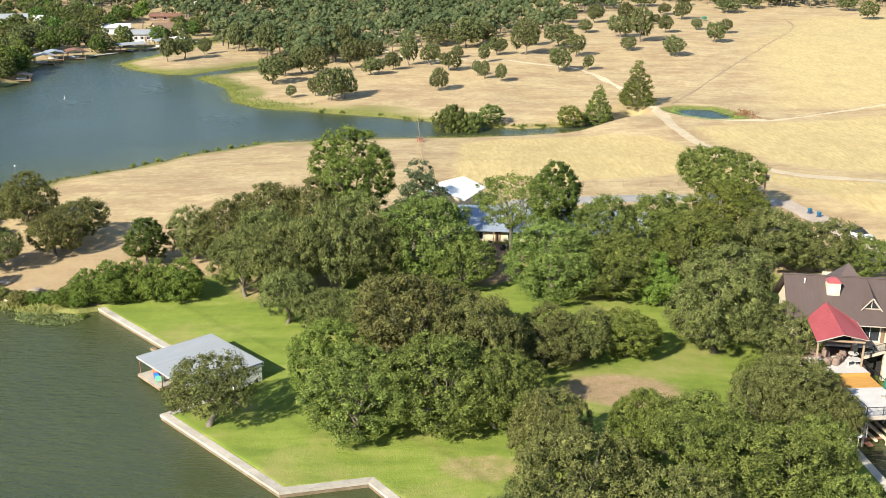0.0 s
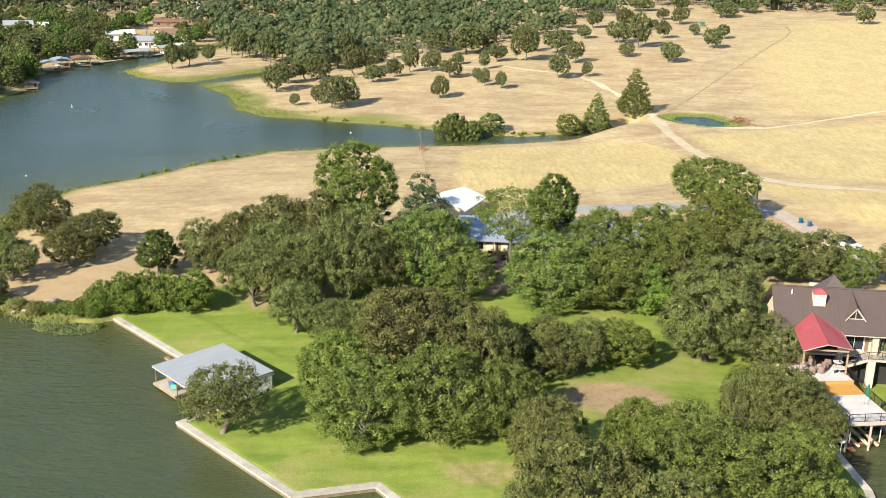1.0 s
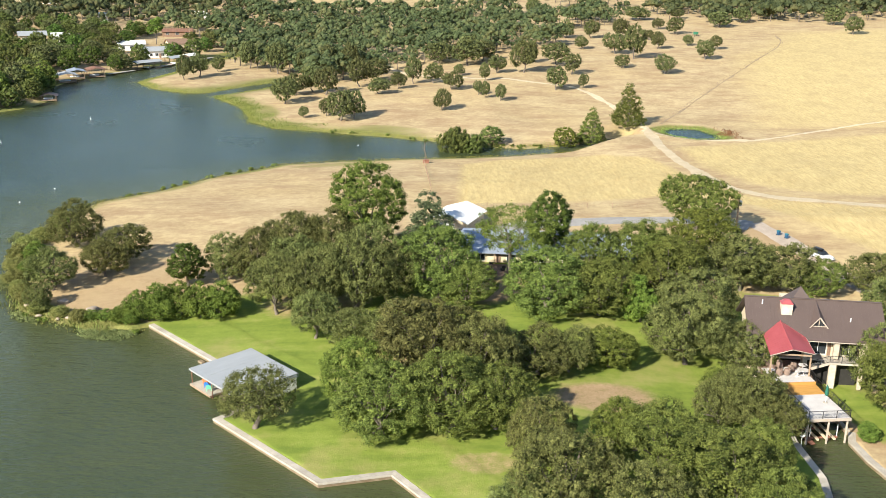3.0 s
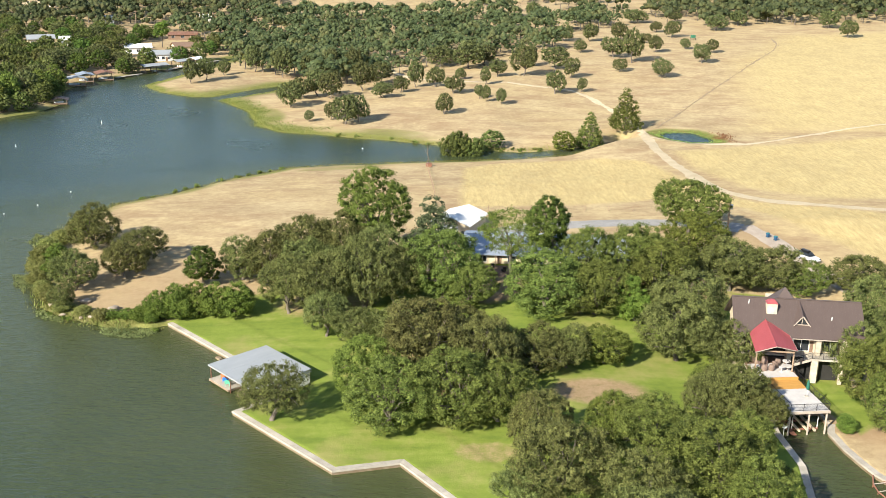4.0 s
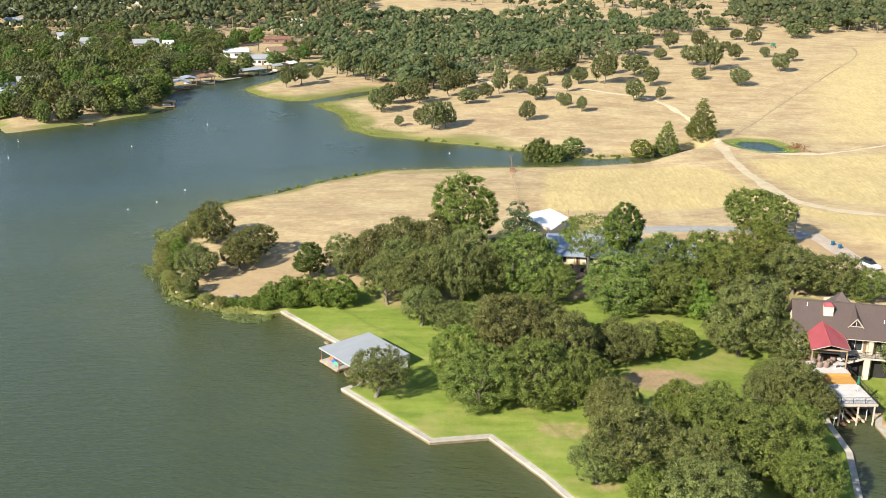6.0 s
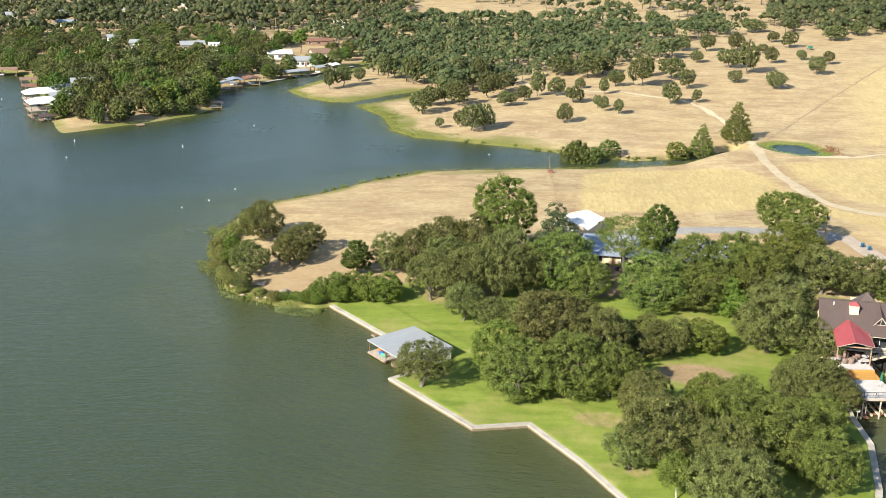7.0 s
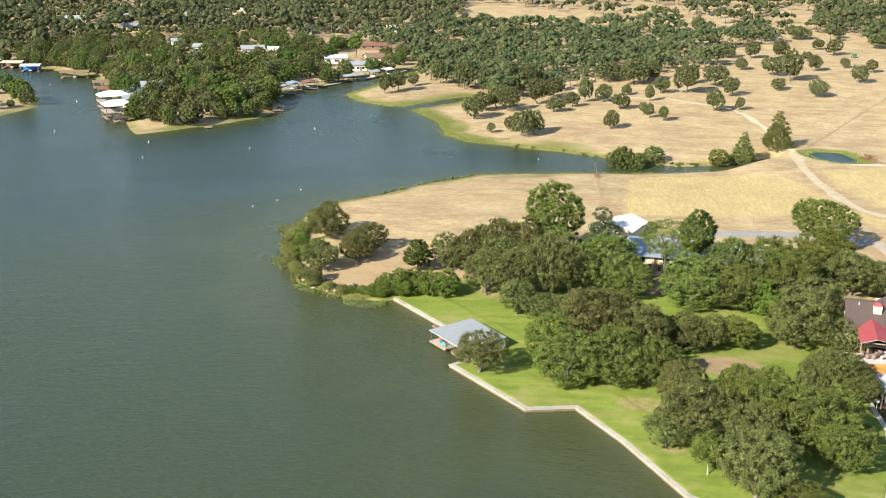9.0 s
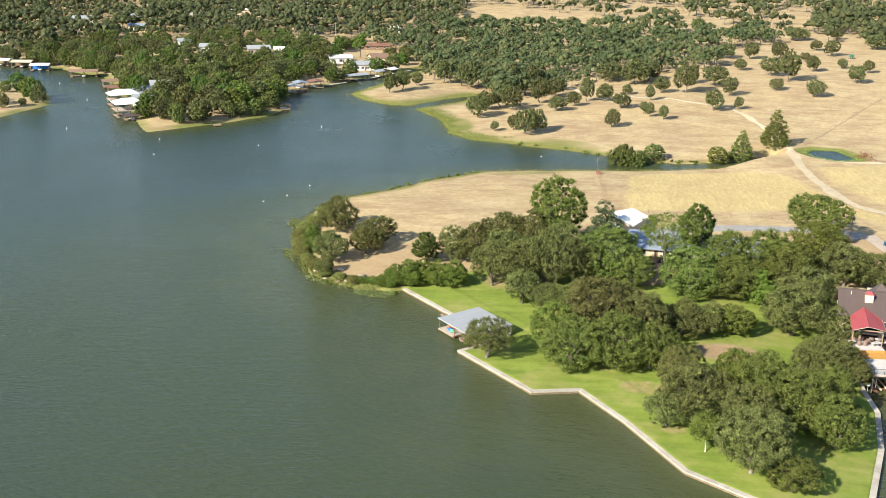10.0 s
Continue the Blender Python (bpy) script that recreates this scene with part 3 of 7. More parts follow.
def clump_centres(rng, radius, bottom, top, form, grain):
    """Where the leaf clumps of a crown sit: all over the outside of its heads. Returns places, sizes and the ways out, and the heads."""
    heads = crown_lobes(rng, radius, bottom, top, form)
    out, size, way = [], [], []
    for k, (hx, hy, hz, across, upward) in enumerate(heads):
        count = int(5.2 * across * (across + upward) / (grain * radius) ** 2 * 0.42)
        g = np.arange(count) + 0.5
        z = 1 - 2 * g / count
        a = g * 2.39996 + rng.uniform(0, 6.283)
        ring = np.sqrt(1 - z * z)
        d = np.column_stack([ring * np.cos(a), ring * np.sin(a), z]) + rng.normal(scale=0.10, size=(count, 3))
        d /= np.linalg.norm(d, axis=1)[:, None]
        p = np.array([hx, hy, hz]) + d * np.array([across, across, upward]) * rng.uniform(0.74, 1.06, (count, 1))
        keep = (p[:, 2] > bottom + 0.03 * (top - bottom)) & (rng.random(count) > 0.17)
        for j, (ox, oy, oz, oa, ou) in enumerate(heads):
            if j != k:
                keep &= (((p - np.array([ox, oy, oz])) / np.array([oa, oa, ou])) ** 2).sum(1) > 0.62
        for q, e in zip(p[keep], d[keep]):
            out.append(tuple(q))
            way.append(tuple(e))
            size.append(radius * grain * rng.uniform(0.55, 1.30))
    return out, size, way, heads


def wood_of(rng, height, radius, centres, thick, fork, limbs=11):
    """A trunk with limbs that reach into the crown."""
    verts, faces = [], []

    def add(points, radii, sides):
        v, f = tube(points, radii, sides)
        faces.extend(tuple(i + len(verts) for i in q) for q in f)
        verts.extend(v)

    lean = rng.normal(scale=0.05 * height, size=2)
    top = np.array([lean[0], lean[1], height * fork])
    add([(0, 0, -0.4), (lean[0] * 0.1, lean[1] * 0.1, 0.35), top * (1, 1, 0.55), top], [thick * 1.6, thick * 1.15, thick * 0.92, thick * 0.8], 9)
    picks = rng.choice(len(centres), min(limbs, len(centres)), replace=False)
    for k in picks:
        e = top + (np.array(centres[k]) - top) * 0.86
        m = top + (e - top) * 0.5 + rng.normal(scale=0.06 * radius, size=3) + (0, 0, 0.05 * height)
        add([tuple(top - (0, 0, 0.15)), tuple(m), tuple(e)], [thick * 0.55, thick * 0.30, thick * 0.08], 5)
        for _ in range(2):
            e2 = e + rng.normal(scale=0.09 * radius, size=3)
            add([tuple(m), tuple((m + e2) / 2 + rng.normal(scale=0.1, size=3)), tuple(e2)], [thick * 0.22, thick * 0.13, thick * 0.04], 4)
    return verts, faces


def tree_kind(name, seed, height, radius, grain, per, leaf, material, form="spread", low=0.22, thick=0.28, fork=0.28, label="", droop=0.0, hearts=0.50, stray=0.72):
    """One tree as a thing: an empty with a trunk and a crown. Built once, then copied to its places. grain: clump size against the crown's radius."""
    rng = np.random.default_rng(seed)
    centres, size, way, heads = clump_centres(rng, radius, height * low, height, form, grain)
    root = tagged(new(name), label, "tree")
    wv, wf = wood_of(rng, height, radius, centres, thick, fork, 5 if leaf > 0.22 else 11)
    trunk = new("trunk", mesh_from("trunk", wv, wf, M_BARK, True))
    lv, lq = leaves_on(centres, size, per, leaf, rng, droop=droop, out=way, inner=0.62, outer=1.42, stray=stray)
    meshes = [(lv, lq), cores(centres, np.array(size) * hearts, rng, 0.55, 1.1)]
    if hearts:
        meshes.append(leaves_on(heads[:, :3], heads[:, 3:].min(1) * 0.85, 40 if leaf > 0.15 else 170, leaf * 1.9, rng, inner=0.25, outer=1.0, stray=0.9))
    verts, tris, n = [], [], 0
    for v, q in meshes:
        verts.append(v)
        tris.append(q + n)
        n += len(v)
    crown = new("crown", fast_mesh("crown", np.concatenate(verts), np.concatenate(tris), material, 3))
    trunk.parent = crown.parent = root
    root["size"] = (height, radius)
    return root


OAK_LABEL = "broad live oak with dense dark grey-green leaves"
KINDS = {
    "oak": [tree_kind("oak_tree", 11 + k, 9, 5.5, 0.115, 104, 0.098, M_OAK, low=(0.16, 0.12, 0.20)[k], fork=0.18, label=OAK_LABEL) for k in range(3)],
    "brown": [tree_kind("oak_tree", 21 + k, 9, 5.5, 0.115, 104, 0.098, M_BROWN, low=0.10, fork=0.2, label="large live oak with dusty olive-brown leaves") for k in range(2)],
    "green": [tree_kind("elm_tree", 31 + k, 10, 5.5, 0.115, 100, 0.100, M_GREEN, "round", 0.05, fork=0.18, label="full elm with fresh green leaves down to the lawn") for k in range(3)],
    "broad": [tree_kind("elm_tree", 34, 12, 8.5, 0.095, 84, 0.112, M_GREEN, "spread", 0.34, thick=0.34, fork=0.30, label="wide flat-topped elm beside the drive", hearts=0.66)],
    "dome": [tree_kind("dome_tree", 36, 12, 4.4, 0.13, 96, 0.100, M_DOME, "round", 0.16, label="neat round tree with dark green leaves", hearts=0.78, stray=0.6)],
    "yel": [tree_kind("elm_tree", 41, 9, 5, 0.115, 100, 0.100, M_PALE, "round", 0.06, label="tree with yellowish green leaves")],
    "pale": [tree_kind("pecan_tree", 51, 13, 6, 0.13, 66, 0.135, M_PALE, "round", 0.40, thick=0.30, fork=0.4, label="open pecan with light green leaves", hearts=0.0)],
    "bright": [tree_kind("young_tree", 61, 7.5, 3.5, 0.15, 90, 0.112, M_YOUNG, "tall", 0.10, thick=0.14, label="young tree with bright green leaves on the lawn")],
    "gray": [tree_kind("silver_tree", 71, 14, 5, 0.13, 66, 0.135, M_GRAY, "tall", 0.08, thick=0.28, label="tree with thin silvery green leaves", hearts=0.45)],
    "open": [tree_kind("oak_tree", 76, 8, 5.4, 0.12, 84, 0.092, M_OAK, low=0.26, thick=0.32, fork=0.34, label="open-crowned live oak leaning over the seawall", hearts=0.40)],
    "cot": [tree_kind("cottonwood_tree", 81, 18, 7.4, 0.10, 84, 0.125, M_COTTON, "round", 0.30, thick=0.42, label="tall cottonwood with yellow-green leaves over the grove", hearts=0.64)],
    "shrub": [tree_kind("shrub_tree", 91 + k, 5.5, 3, 0.17, 90, 0.098, M_BRIGHT, "round", 0.02, 0.10, 0.15, label="low bushy tree with light green leaves by the bank") for k in range(2)],
    "willow": [tree_kind("willow_bush", 96, 4, 2.6, 0.19, 60, 0.137, M_REED, "round", 0.0, 0.08, 0.15, label="pale yellow-green willow bush at the water", droop=1.5)],
    "cypress": [tree_kind("cypress_tree", 95, 14, 5.4, 0.13, 44, 0.165, M_GREEN, "cone", 0.0, 0.3, 0.6, label="tall cone-shaped cypress by the creek")],
    "sav": [tree_kind("pasture_oak", 101 + k, 8, 4.8, 0.16, 36, 0.155, M_SAV, form=("spread", "spread", "round", "spread")[k], low=0.17, thick=0.24, fork=0.26, label="scattered live oak in the dry pasture", hearts=0.68, stray=0.6) for k in range(4)],
    "bank": [tree_kind("bank_tree", 111 + k, 10, 5.2, 0.19, 32, 0.175, (M_PALE, M_SAV, M_SHORE, M_DOME, M_OAK)[k], "round", 0.03, 0.22, label="leafy tree on the wooded shore", hearts=0.72, stray=0.5) for k in range(5)],
    "creek": [tree_kind("creek_bush", 118, 7, 5.4, 0.15, 60, 0.14, M_SHORE, "round", 0.0, 0.2, 0.12, label="dense dark bushy tree leaning over the creek", hearts=0.8)],
    "birch": [tree_kind("slim_tree", 121, 13, 3.4, 0.22, 30, 0.28, M_BRIGHT, "tall", 0.42, 0.18, 0.5, label="slim tree with bright yellow-green top")],
}
KINDS["sapling"] = [tree_kind("sapling", 131, 6.6, 2.8, 0.17, 60, 0.12, M_COTTON, "round", 0.38, 0.11, 0.45, label="small tree with yellow-green leaves and a pale trunk")]
next(c for c in KINDS["sapling"][0].children if c.name.startswith("trunk")).data.materials[0] = M_PALEBARK
USED = {}
placer = random.Random(7)


def plant(kind, x, y, height, radius, which=None):
    """Set a tree of a kind on the ground at x, y with the height and crown radius."""
    kinds = KINDS[kind]
    k = placer.randrange(len(kinds)) if which is None else which
    proto = kinds[k]
    h0, r0 = proto["size"]
    m = pose(x, y, gz(x, y) - 0.05, rz=placer.uniform(0, 360)) @ Matrix.Diagonal((radius / r0, radius / r0, height / h0, 1))
    if (kind, k) not in USED:
        USED[kind, k] = proto
        proto.matrix_basis = m
        return proto
    twin = proto.copy()
    scene.collection.objects.link(twin)
    twin.matrix_basis = m
    for part_ in proto.children:
        c = part_.copy()
        scene.collection.objects.link(c)
        c.parent = twin
    return twin


# the dry point
plant("oak", -72.3, 172.4, 8.6, 5.7)
plant("oak", -59.3, 161.0, 7.0, 5.2)
plant("brown", -60.3, 152.7, 6.9, 4.2)
plant("oak", -67.4, 146.8, 7.7, 4.4)
plant("oak", -66.9, 138.9, 4.6, 2.4)
plant("dome", -44.8, 148.6, 7.5, 3.5)
plant("shrub", -49.2, 134.2, 4.8, 2.5)
plant("shrub", -45.8, 134.8, 5.9, 3.1)
plant("shrub", -43.0, 136.0, 5.6, 2.8)
plant("shrub", -39.6, 135.2, 5.7, 2.9)
plant("shrub", -36.2, 135.2, 6.0, 3.4)
# grove at the lawn's upper edge
plant("oak", -38.4, 151.8, 7.9, 4.6)
plant("oak", -33.4, 151.0, 9.6, 4.6)
plant("oak", -27.0, 154.3, 11.2, 6.2)
plant("oak", -20.4, 154.7, 11.5, 5.6)
plant("oak", -27.6, 136.0, 9.6, 5.2)
plant("oak", -22.0, 134.6, 10.5, 5.4)
plant("oak", -24.6, 144.6, 10.0, 5.6)
plant("oak", -15.0, 137.0, 13.4, 6.0)
plant("oak", -20.2, 126.4, 7.6, 3.9)
plant("oak", -15.3, 123.6, 5.8, 3.8)
plant("cot", -14.9, 161.1, 18.0, 7.4)
plant("gray", -4.6, 153.4, 13.8, 5.8)
plant("oak", -14.0, 150.5, 10.5, 5.6)
plant("green", -1.8, 141.6, 12.4, 7.5)
plant("oak", -9.9, 139.0, 10.5, 5.4)
plant("green", 3.0, 136.5, 7.8, 4.9)
# round the house
plant("pale", 10.6, 150.2, 12.8, 6.9)
plant("dome", 18.0, 161.2, 12.4, 4.5)
plant("green", 23.7, 147.0, 11.0, 5.8)
plant("green", 15.0, 134.8, 10.4, 7.5)
plant("green", 23.7, 135.0, 9.2, 6.4)
plant("bright", 30.0, 133.0, 7.3, 3.6)
plant("green", 33.2, 149.1, 11.0, 7.2)
plant("broad", 47.9, 176.0, 10.8, 8.4)
plant("yel", 44.6, 156.3, 11.0, 7.0)
plant("green", 36.1, 142.3, 10.5, 6.4)
plant("oak", 49.2, 147.0, 10.0, 6.4)
plant("oak", 56.4, 147.6, 8.2, 6.3)
plant("green", 62.5, 145.0, 6.2, 4.2)
plant("oak", 38.2, 129.5, 10.5, 6.3)
plant("oak", 34.0, 118.9, 11.0, 6.3)
plant("oak", 41.3, 116.3, 7.9, 5.2)
plant("yel", 35.7, 108.3, 4.5, 2.4)
plant("oak", 37.6, 100.6, 8.0, 5.0)
plant("oak", 34.6, 100.5, 7.5, 3.8)
plant("oak", 40.9, 97.4, 6.2, 3.3)
# the great grove on the lawn
plant("yel", -12.2, 104.3, 9.1, 5.0)
plant("brown", -3.6, 108.8, 12.4, 7.8)
plant("oak", -7.5, 121.5, 7.6, 5.2)
plant("brown", 1.5, 118.6, 8.0, 5.4)
plant("brown", 4.2, 107.6, 10.5, 5.6)
plant("green", -8.4, 96.6, 9.2, 6.4)
plant("green", -0.2, 97.2, 10.6, 6.6)
plant("green", 5.8, 97.8, 8.6, 5.2)
plant("oak", 12.2, 112.7, 6.9, 5.0)
plant("yel", 22.5, 116.2, 5.8, 4.2)
plant("oak", 16.6, 113.8, 6.8, 3.8)
# trees on the tongue of lawn by the water
plant("brown", 10.4, 88.8, 8.5, 4.3)
plant("oak", 12.0, 78.4, 9.8, 6.2)
plant("yel", 19.6, 90.1, 7.5, 3.4)
plant("green", 24.3, 87.0, 9.0, 5.6)
plant("green", 30.0, 78.8, 10.0, 6.6)
plant("oak", 20.5, 71.9, 9.0, 5.4)
plant("green", 33.6, 73.5, 9.0, 4.7)
plant("sapling", 13.4, 68.4, 6.4, 2.8)
plant("oak", 19.6, 63.0, 10.5, 6.0)
plant("green", 25.0, 59.0, 5.2, 4.4)
plant("oak", 7.8, 76.1, 6.0, 3.9)
plant("green", 34.6, 84.5, 8.5, 4.1)
# beyond the canal
plant("oak", 71.8, 145.5, 7.5, 5.8)
plant("oak", 67.6, 127.4, 10.0, 5.8)
plant("yel", 58.2, 115.0, 4.7, 2.8)
plant("green", 58.6, 105.3, 10.3, 5.6)
plant("green", 58.6, 96.8, 8.8, 5.0)
plant("oak", 58.4, 114.0, 9.0, 3.8)
plant("shrub", 52.3, 97.8, 2.6, 1.5)
# beside the boathouse
plant("open", -24.4, 98.3, 7.6, 5.3)
# willows and green bushes round the tip
plant("willow", -79.5, 164, 3.2, 2.6)
plant("willow", -78.6, 158.5, 2.6, 2.2)
plant("willow", -76.2, 152.4, 2.4, 2.1)
plant("willow", -72.6, 145.6, 2.2, 1.9)
plant("willow", -79.8, 175.5, 2.8, 2.3)
plant("willow", -58.8, 134.6, 1.8, 1.7)
plant("willow", -80.5, 170, 3.0, 2.4)
plant("willow", -77.0, 157, 2.2, 2.0)
plant("willow", -74.0, 149, 1.7, 1.7)
plant("shrub", -77.5, 181, 4.2, 2.8)
plant("shrub", -76.5, 163, 3.8, 2.4)
plant("shrub", -74.5, 155, 3.2, 2.2)
plant("shrub", -51.5, 134.2, 2.6, 2.0)
plant("shrub", -54.5, 134.4, 1.8, 1.5)
plant("willow", -62.5, 136.2, 1.7, 1.6)
plant("willow", -66.5, 138.2, 1.9, 1.8)
plant("willow", -70.0, 142.0, 2.2, 1.9)
plant("shrub", -52.2, 133.4, 2.4, 1.7)
plant("shrub", -50.0, 132.9, 2.2, 1.5)
plant("shrub", -57.0, 134.6, 1.6, 1.4)
# by the lodge's front steps
plant("oak", 58.7, 117.2, 6.9, 3.0)
plant("yel", 56.4, 115.4, 4.0, 2.0)

# oaks scattered over the pasture beyond the creek
CREEK_OAKS = [(-18.7, 363.8, 6, 3.2), (-13.5, 377.3, 9.9, 3.5), (-5.7, 376.1, 7.4, 3.9), (1.1, 357.6, 6.4, 4), (-2.2, 324.6, 7.1, 3.4), (-4.7, 431.2, 9, 6.5), (7.9, 421.7, 12, 7.9),
         (4.2, 394, 4.6, 2.6), (13.7, 377.1, 6.9, 2.4), (19.3, 396.7, 6.9, 4), (12.8, 344, 5.7, 1.8), (18.1, 340.8, 5.5, 2.2), (29.9, 395.4, 12.6, 5.5), (34.6, 421.9, 8.7, 3.2),
         (44.4, 414.8, 9.1, 6.2), (39.4, 362.8, 8.5, 3.9), (48.7, 393, 8, 3.4), (50, 367.5, 5.2, 2.1), (60.7, 460.8, 5.9, 3.6), (70.1, 499.6, 8.4, 4.1)]
RISE_OAKS = [(43.7, 482.8, 5.6, 2.6), (73.7, 444.9, 8.7, 5.8), (79.4, 429.6, 14, 5.1), (85, 501.6, 9, 4.7), (70.9, 408.8, 5.2, 3.4), (95.6, 460.7, 7.5, 3.5), (86.2, 396.9, 7.5, 4.8),
         (97.3, 492.5, 4.7, 2.9), (110, 535.3, 5.7, 3.4), (114, 514.1, 8.2, 4.7), (111.6, 471, 4.8, 2.8), (109.8, 428.7, 7.9, 4.2), (121.6, 459, 6.1, 3.2), (143.4, 541.4, 8.2, 7),
         (129.7, 582, 6.1, 4.5), (106.2, 578, 7.4, 7.4), (83.8, 582.9, 7.4, 6), (70.5, 583.5, 8.5, 4.7), (50.6, 612.9, 9.8, 5), (205, 545, 9, 6), (160, 560, 8, 5),
         (178, 575, 8, 6), (202, 507, 8.5, 5)]
BANK_OAKS = [(-104.9, 392.2, 9.2, 3.2), (-100.5, 400.1, 9.3, 4.3), (-96.5, 416.5, 6.6, 3.3), (-84.7, 424.6, 10.8, 4.6), (-71.3, 415.1, 12.7, 5), (-60.3, 410.4, 9.9, 3), (-50.5, 417.8, 11.3, 4.9),
         (-39.6, 400.6, 13.6, 3.9), (-56.9, 339.6, 8.9, 5.1), (-55.3, 355.1, 7.7, 4.9), (-44.4, 354.8, 9.6, 4.8), (-49.9, 361.3, 9.2, 4.5), (-33.8, 373.2, 10.6, 4.9), (-34.6, 309.5, 9.3, 4.8),
         (-30.6, 312.9, 8.7, 4.3), (-40, 316.1, 5.5, 2.7), (-47, 313.3, 3.7, 1.8), (-25, 352, 5.6, 4.2), (-28.2, 390, 8.6, 5.2), (14.5, 432, 8.3, 6.3), (57.3, 502, 7.9, 5.8),
         (10.5, 349, 4.9, 1.9)]
for x, y, h, r in CREEK_OAKS + RISE_OAKS + BANK_OAKS:
    plant("sav", x, y, h * 1.04, r * 0.96)
# the creek's trees
plant("creek", 1.8, 272.5, 8.4, 5.2)
plant("creek", 6.4, 272.0, 6.4, 4.2)
plant("bank", 12.4, 280.0, 5.4, 4.0, 2)
plant("cypress", 42.6, 287.2, 10.6, 5.0)
plant("cypress", 56.0, 302.0, 12.6, 5.9)
plant("bank", 34.4, 280.5, 6.6, 3.8, 0)


# the wooded peninsula and the house shore: a loose scatter of single trees
PENINSULA = [(-226, 372), (-205, 340), (-190, 318), (-180, 303), (-166, 305), (-153, 322), (-149, 345), (-156, 380), (-150, 402), (-160, 425), (-250, 425)]
wood_rng = random.Random(21)


def scatter(ring, count, gap, rng, avoid=(), clear=9.0):
    """Places in a ring, no two nearer than gap."""
    xs, ys = [p[0] for p in ring], [p[1] for p in ring]
    out = []
    cand = np.array([(rng.uniform(min(xs), max(xs)), rng.uniform(min(ys), max(ys))) for _ in range(count * 14)])
    good = inside_and_distance(ring, cand[:, 0], cand[:, 1])[0] & (land(cand[:, 0], cand[:, 1]) > 2.5)
    cells = {}
    for x, y in cand[good]:
        key = (int(x // gap), int(y // gap))
        near = [q for i in (-1, 0, 1) for j in (-1, 0, 1) for q in cells.get((key[0] + i, key[1] + j), ())]
        if any((x - a) ** 2 + (y - b) ** 2 < gap * gap for a, b in near) or any((x - a) ** 2 + (y - b) ** 2 < c * c for a, b, c in avoid):
            continue
        cells.setdefault(key, []).append((x, y))
        out.append((float(x), float(y)))
        if len(out) >= count:
            break
    return out


HOUSE_GAPS = [(-131, 452, 9), (-126, 440, 8), (-126, 478, 8), (-138, 522, 9), (-133, 508, 8), (-148, 466, 7), (-198, 330, 7), (-205, 345, 6), (-206, 366, 6), (-136, 458, 9), (-150, 474, 9), (-130, 488, 9), (-150, 512, 11), (-146, 532, 10), (-170, 525, 8), (-228, 476, 6), (-250, 494, 6), (-199, 476, 7), (-187, 482, 6), (-346, 556, 10), (-304, 548, 10), (-288, 604, 9), (-266, 632, 10), (-246, 626, 7), (-340, 690, 25)]
# low ground kept open on the lake side of each house
HOUSE_GAPS += [(x - x / math.hypot(x, y + 80) * k, y - (y + 80) / math.hypot(x, y + 80) * k, 5.0) for x, y in [(-152, 482), (-136, 466), (-132, 497), (-146, 536), (-346, 566), (-266, 640), (-250, 498), (-228, 480), (-199, 481), (-188, 487), (-304, 556), (-288, 610), (-195, 571), (-222, 502), (-330, 598), (-221, 655)] for k in (9,)]
# the docks' landings and the bare yards round the houses
HOUSE_GAPS += [(x, y, c) for x, y, c in ((-151, 388, 7), (-150, 399, 7), (-145, 406, 7), (-147, 378, 6), (-136, 415, 6), (-131, 432, 8), (-124, 448, 6), (-141, 345, 5), (-137, 478, 8), (-142, 490, 9), (-146, 502, 10), (-157, 508, 8), (-164, 506, 6), (-131, 482, 8), (-143, 515, 9), (-141, 522, 9))]
for x, y in scatter(PENINSULA, 66, 6.6, wood_rng, HOUSE_GAPS):
    h = wood_rng.uniform(7.0, 11.0)
    plant("bank", x, y, h, h * wood_rng.uniform(0.46, 0.6), wood_rng.randrange(1, 5))
for x, y in scatter([(-141, 345), (-151, 378), (-160, 385), (-166, 350), (-158, 318), (-150, 322)], 7, 6.0, wood_rng, HOUSE_GAPS):
    plant("bank", x, y, wood_rng.uniform(9, 11), wood_rng.uniform(4.6, 5.6), 0)
for x, y in scatter([(-250, 425), (-160, 425), (-134, 428), (-118, 470), (-112, 520), (-190, 540), (-330, 500), (-330, 447), (-275, 430)], 165, 6.8, wood_rng, HOUSE_GAPS):
    h = wood_rng.uniform(5.5, 9.0)
    plant("bank", x, y, h, h * wood_rng.uniform(0.5, 0.65), wood_rng.randrange(1, 5))
for x, y in scatter([(-247, 303), (-246, 330), (-270, 372), (-330, 375), (-330, 300)], 12, 7.0, wood_rng):
    plant("bank", x, y, wood_rng.uniform(4, 7), wood_rng.uniform(2.4, 3.6))
for (ax, ay), (bx, by) in zip(NORTH_SHORE[3:22], NORTH_SHORE[4:23]):
    span = math.hypot(bx - ax, by - ay)
    for k in range(int(span / 6.5)):
        f = (k + wood_rng.random()) / max(1, int(span / 6.5))
        nxn, nyn = -(by - ay) / span, (bx - ax) / span
        off = wood_rng.uniform(3.0, 7.5)
        x, y = ax + (bx - ax) * f + nxn * off, ay + (by - ay) * f + nyn * off
        if any((x - a) ** 2 + (y - b) ** 2 < c * c for a, b, c in HOUSE_GAPS) or -190 < x < -160 and y < 305:
            continue
        h = wood_rng.uniform(6.0, 9.5)
        plant("bank", x, y, h, h * wood_rng.uniform(0.48, 0.6), wood_rng.randrange(1, 5))
plant("birch", -146, 504, 13, 4.6)
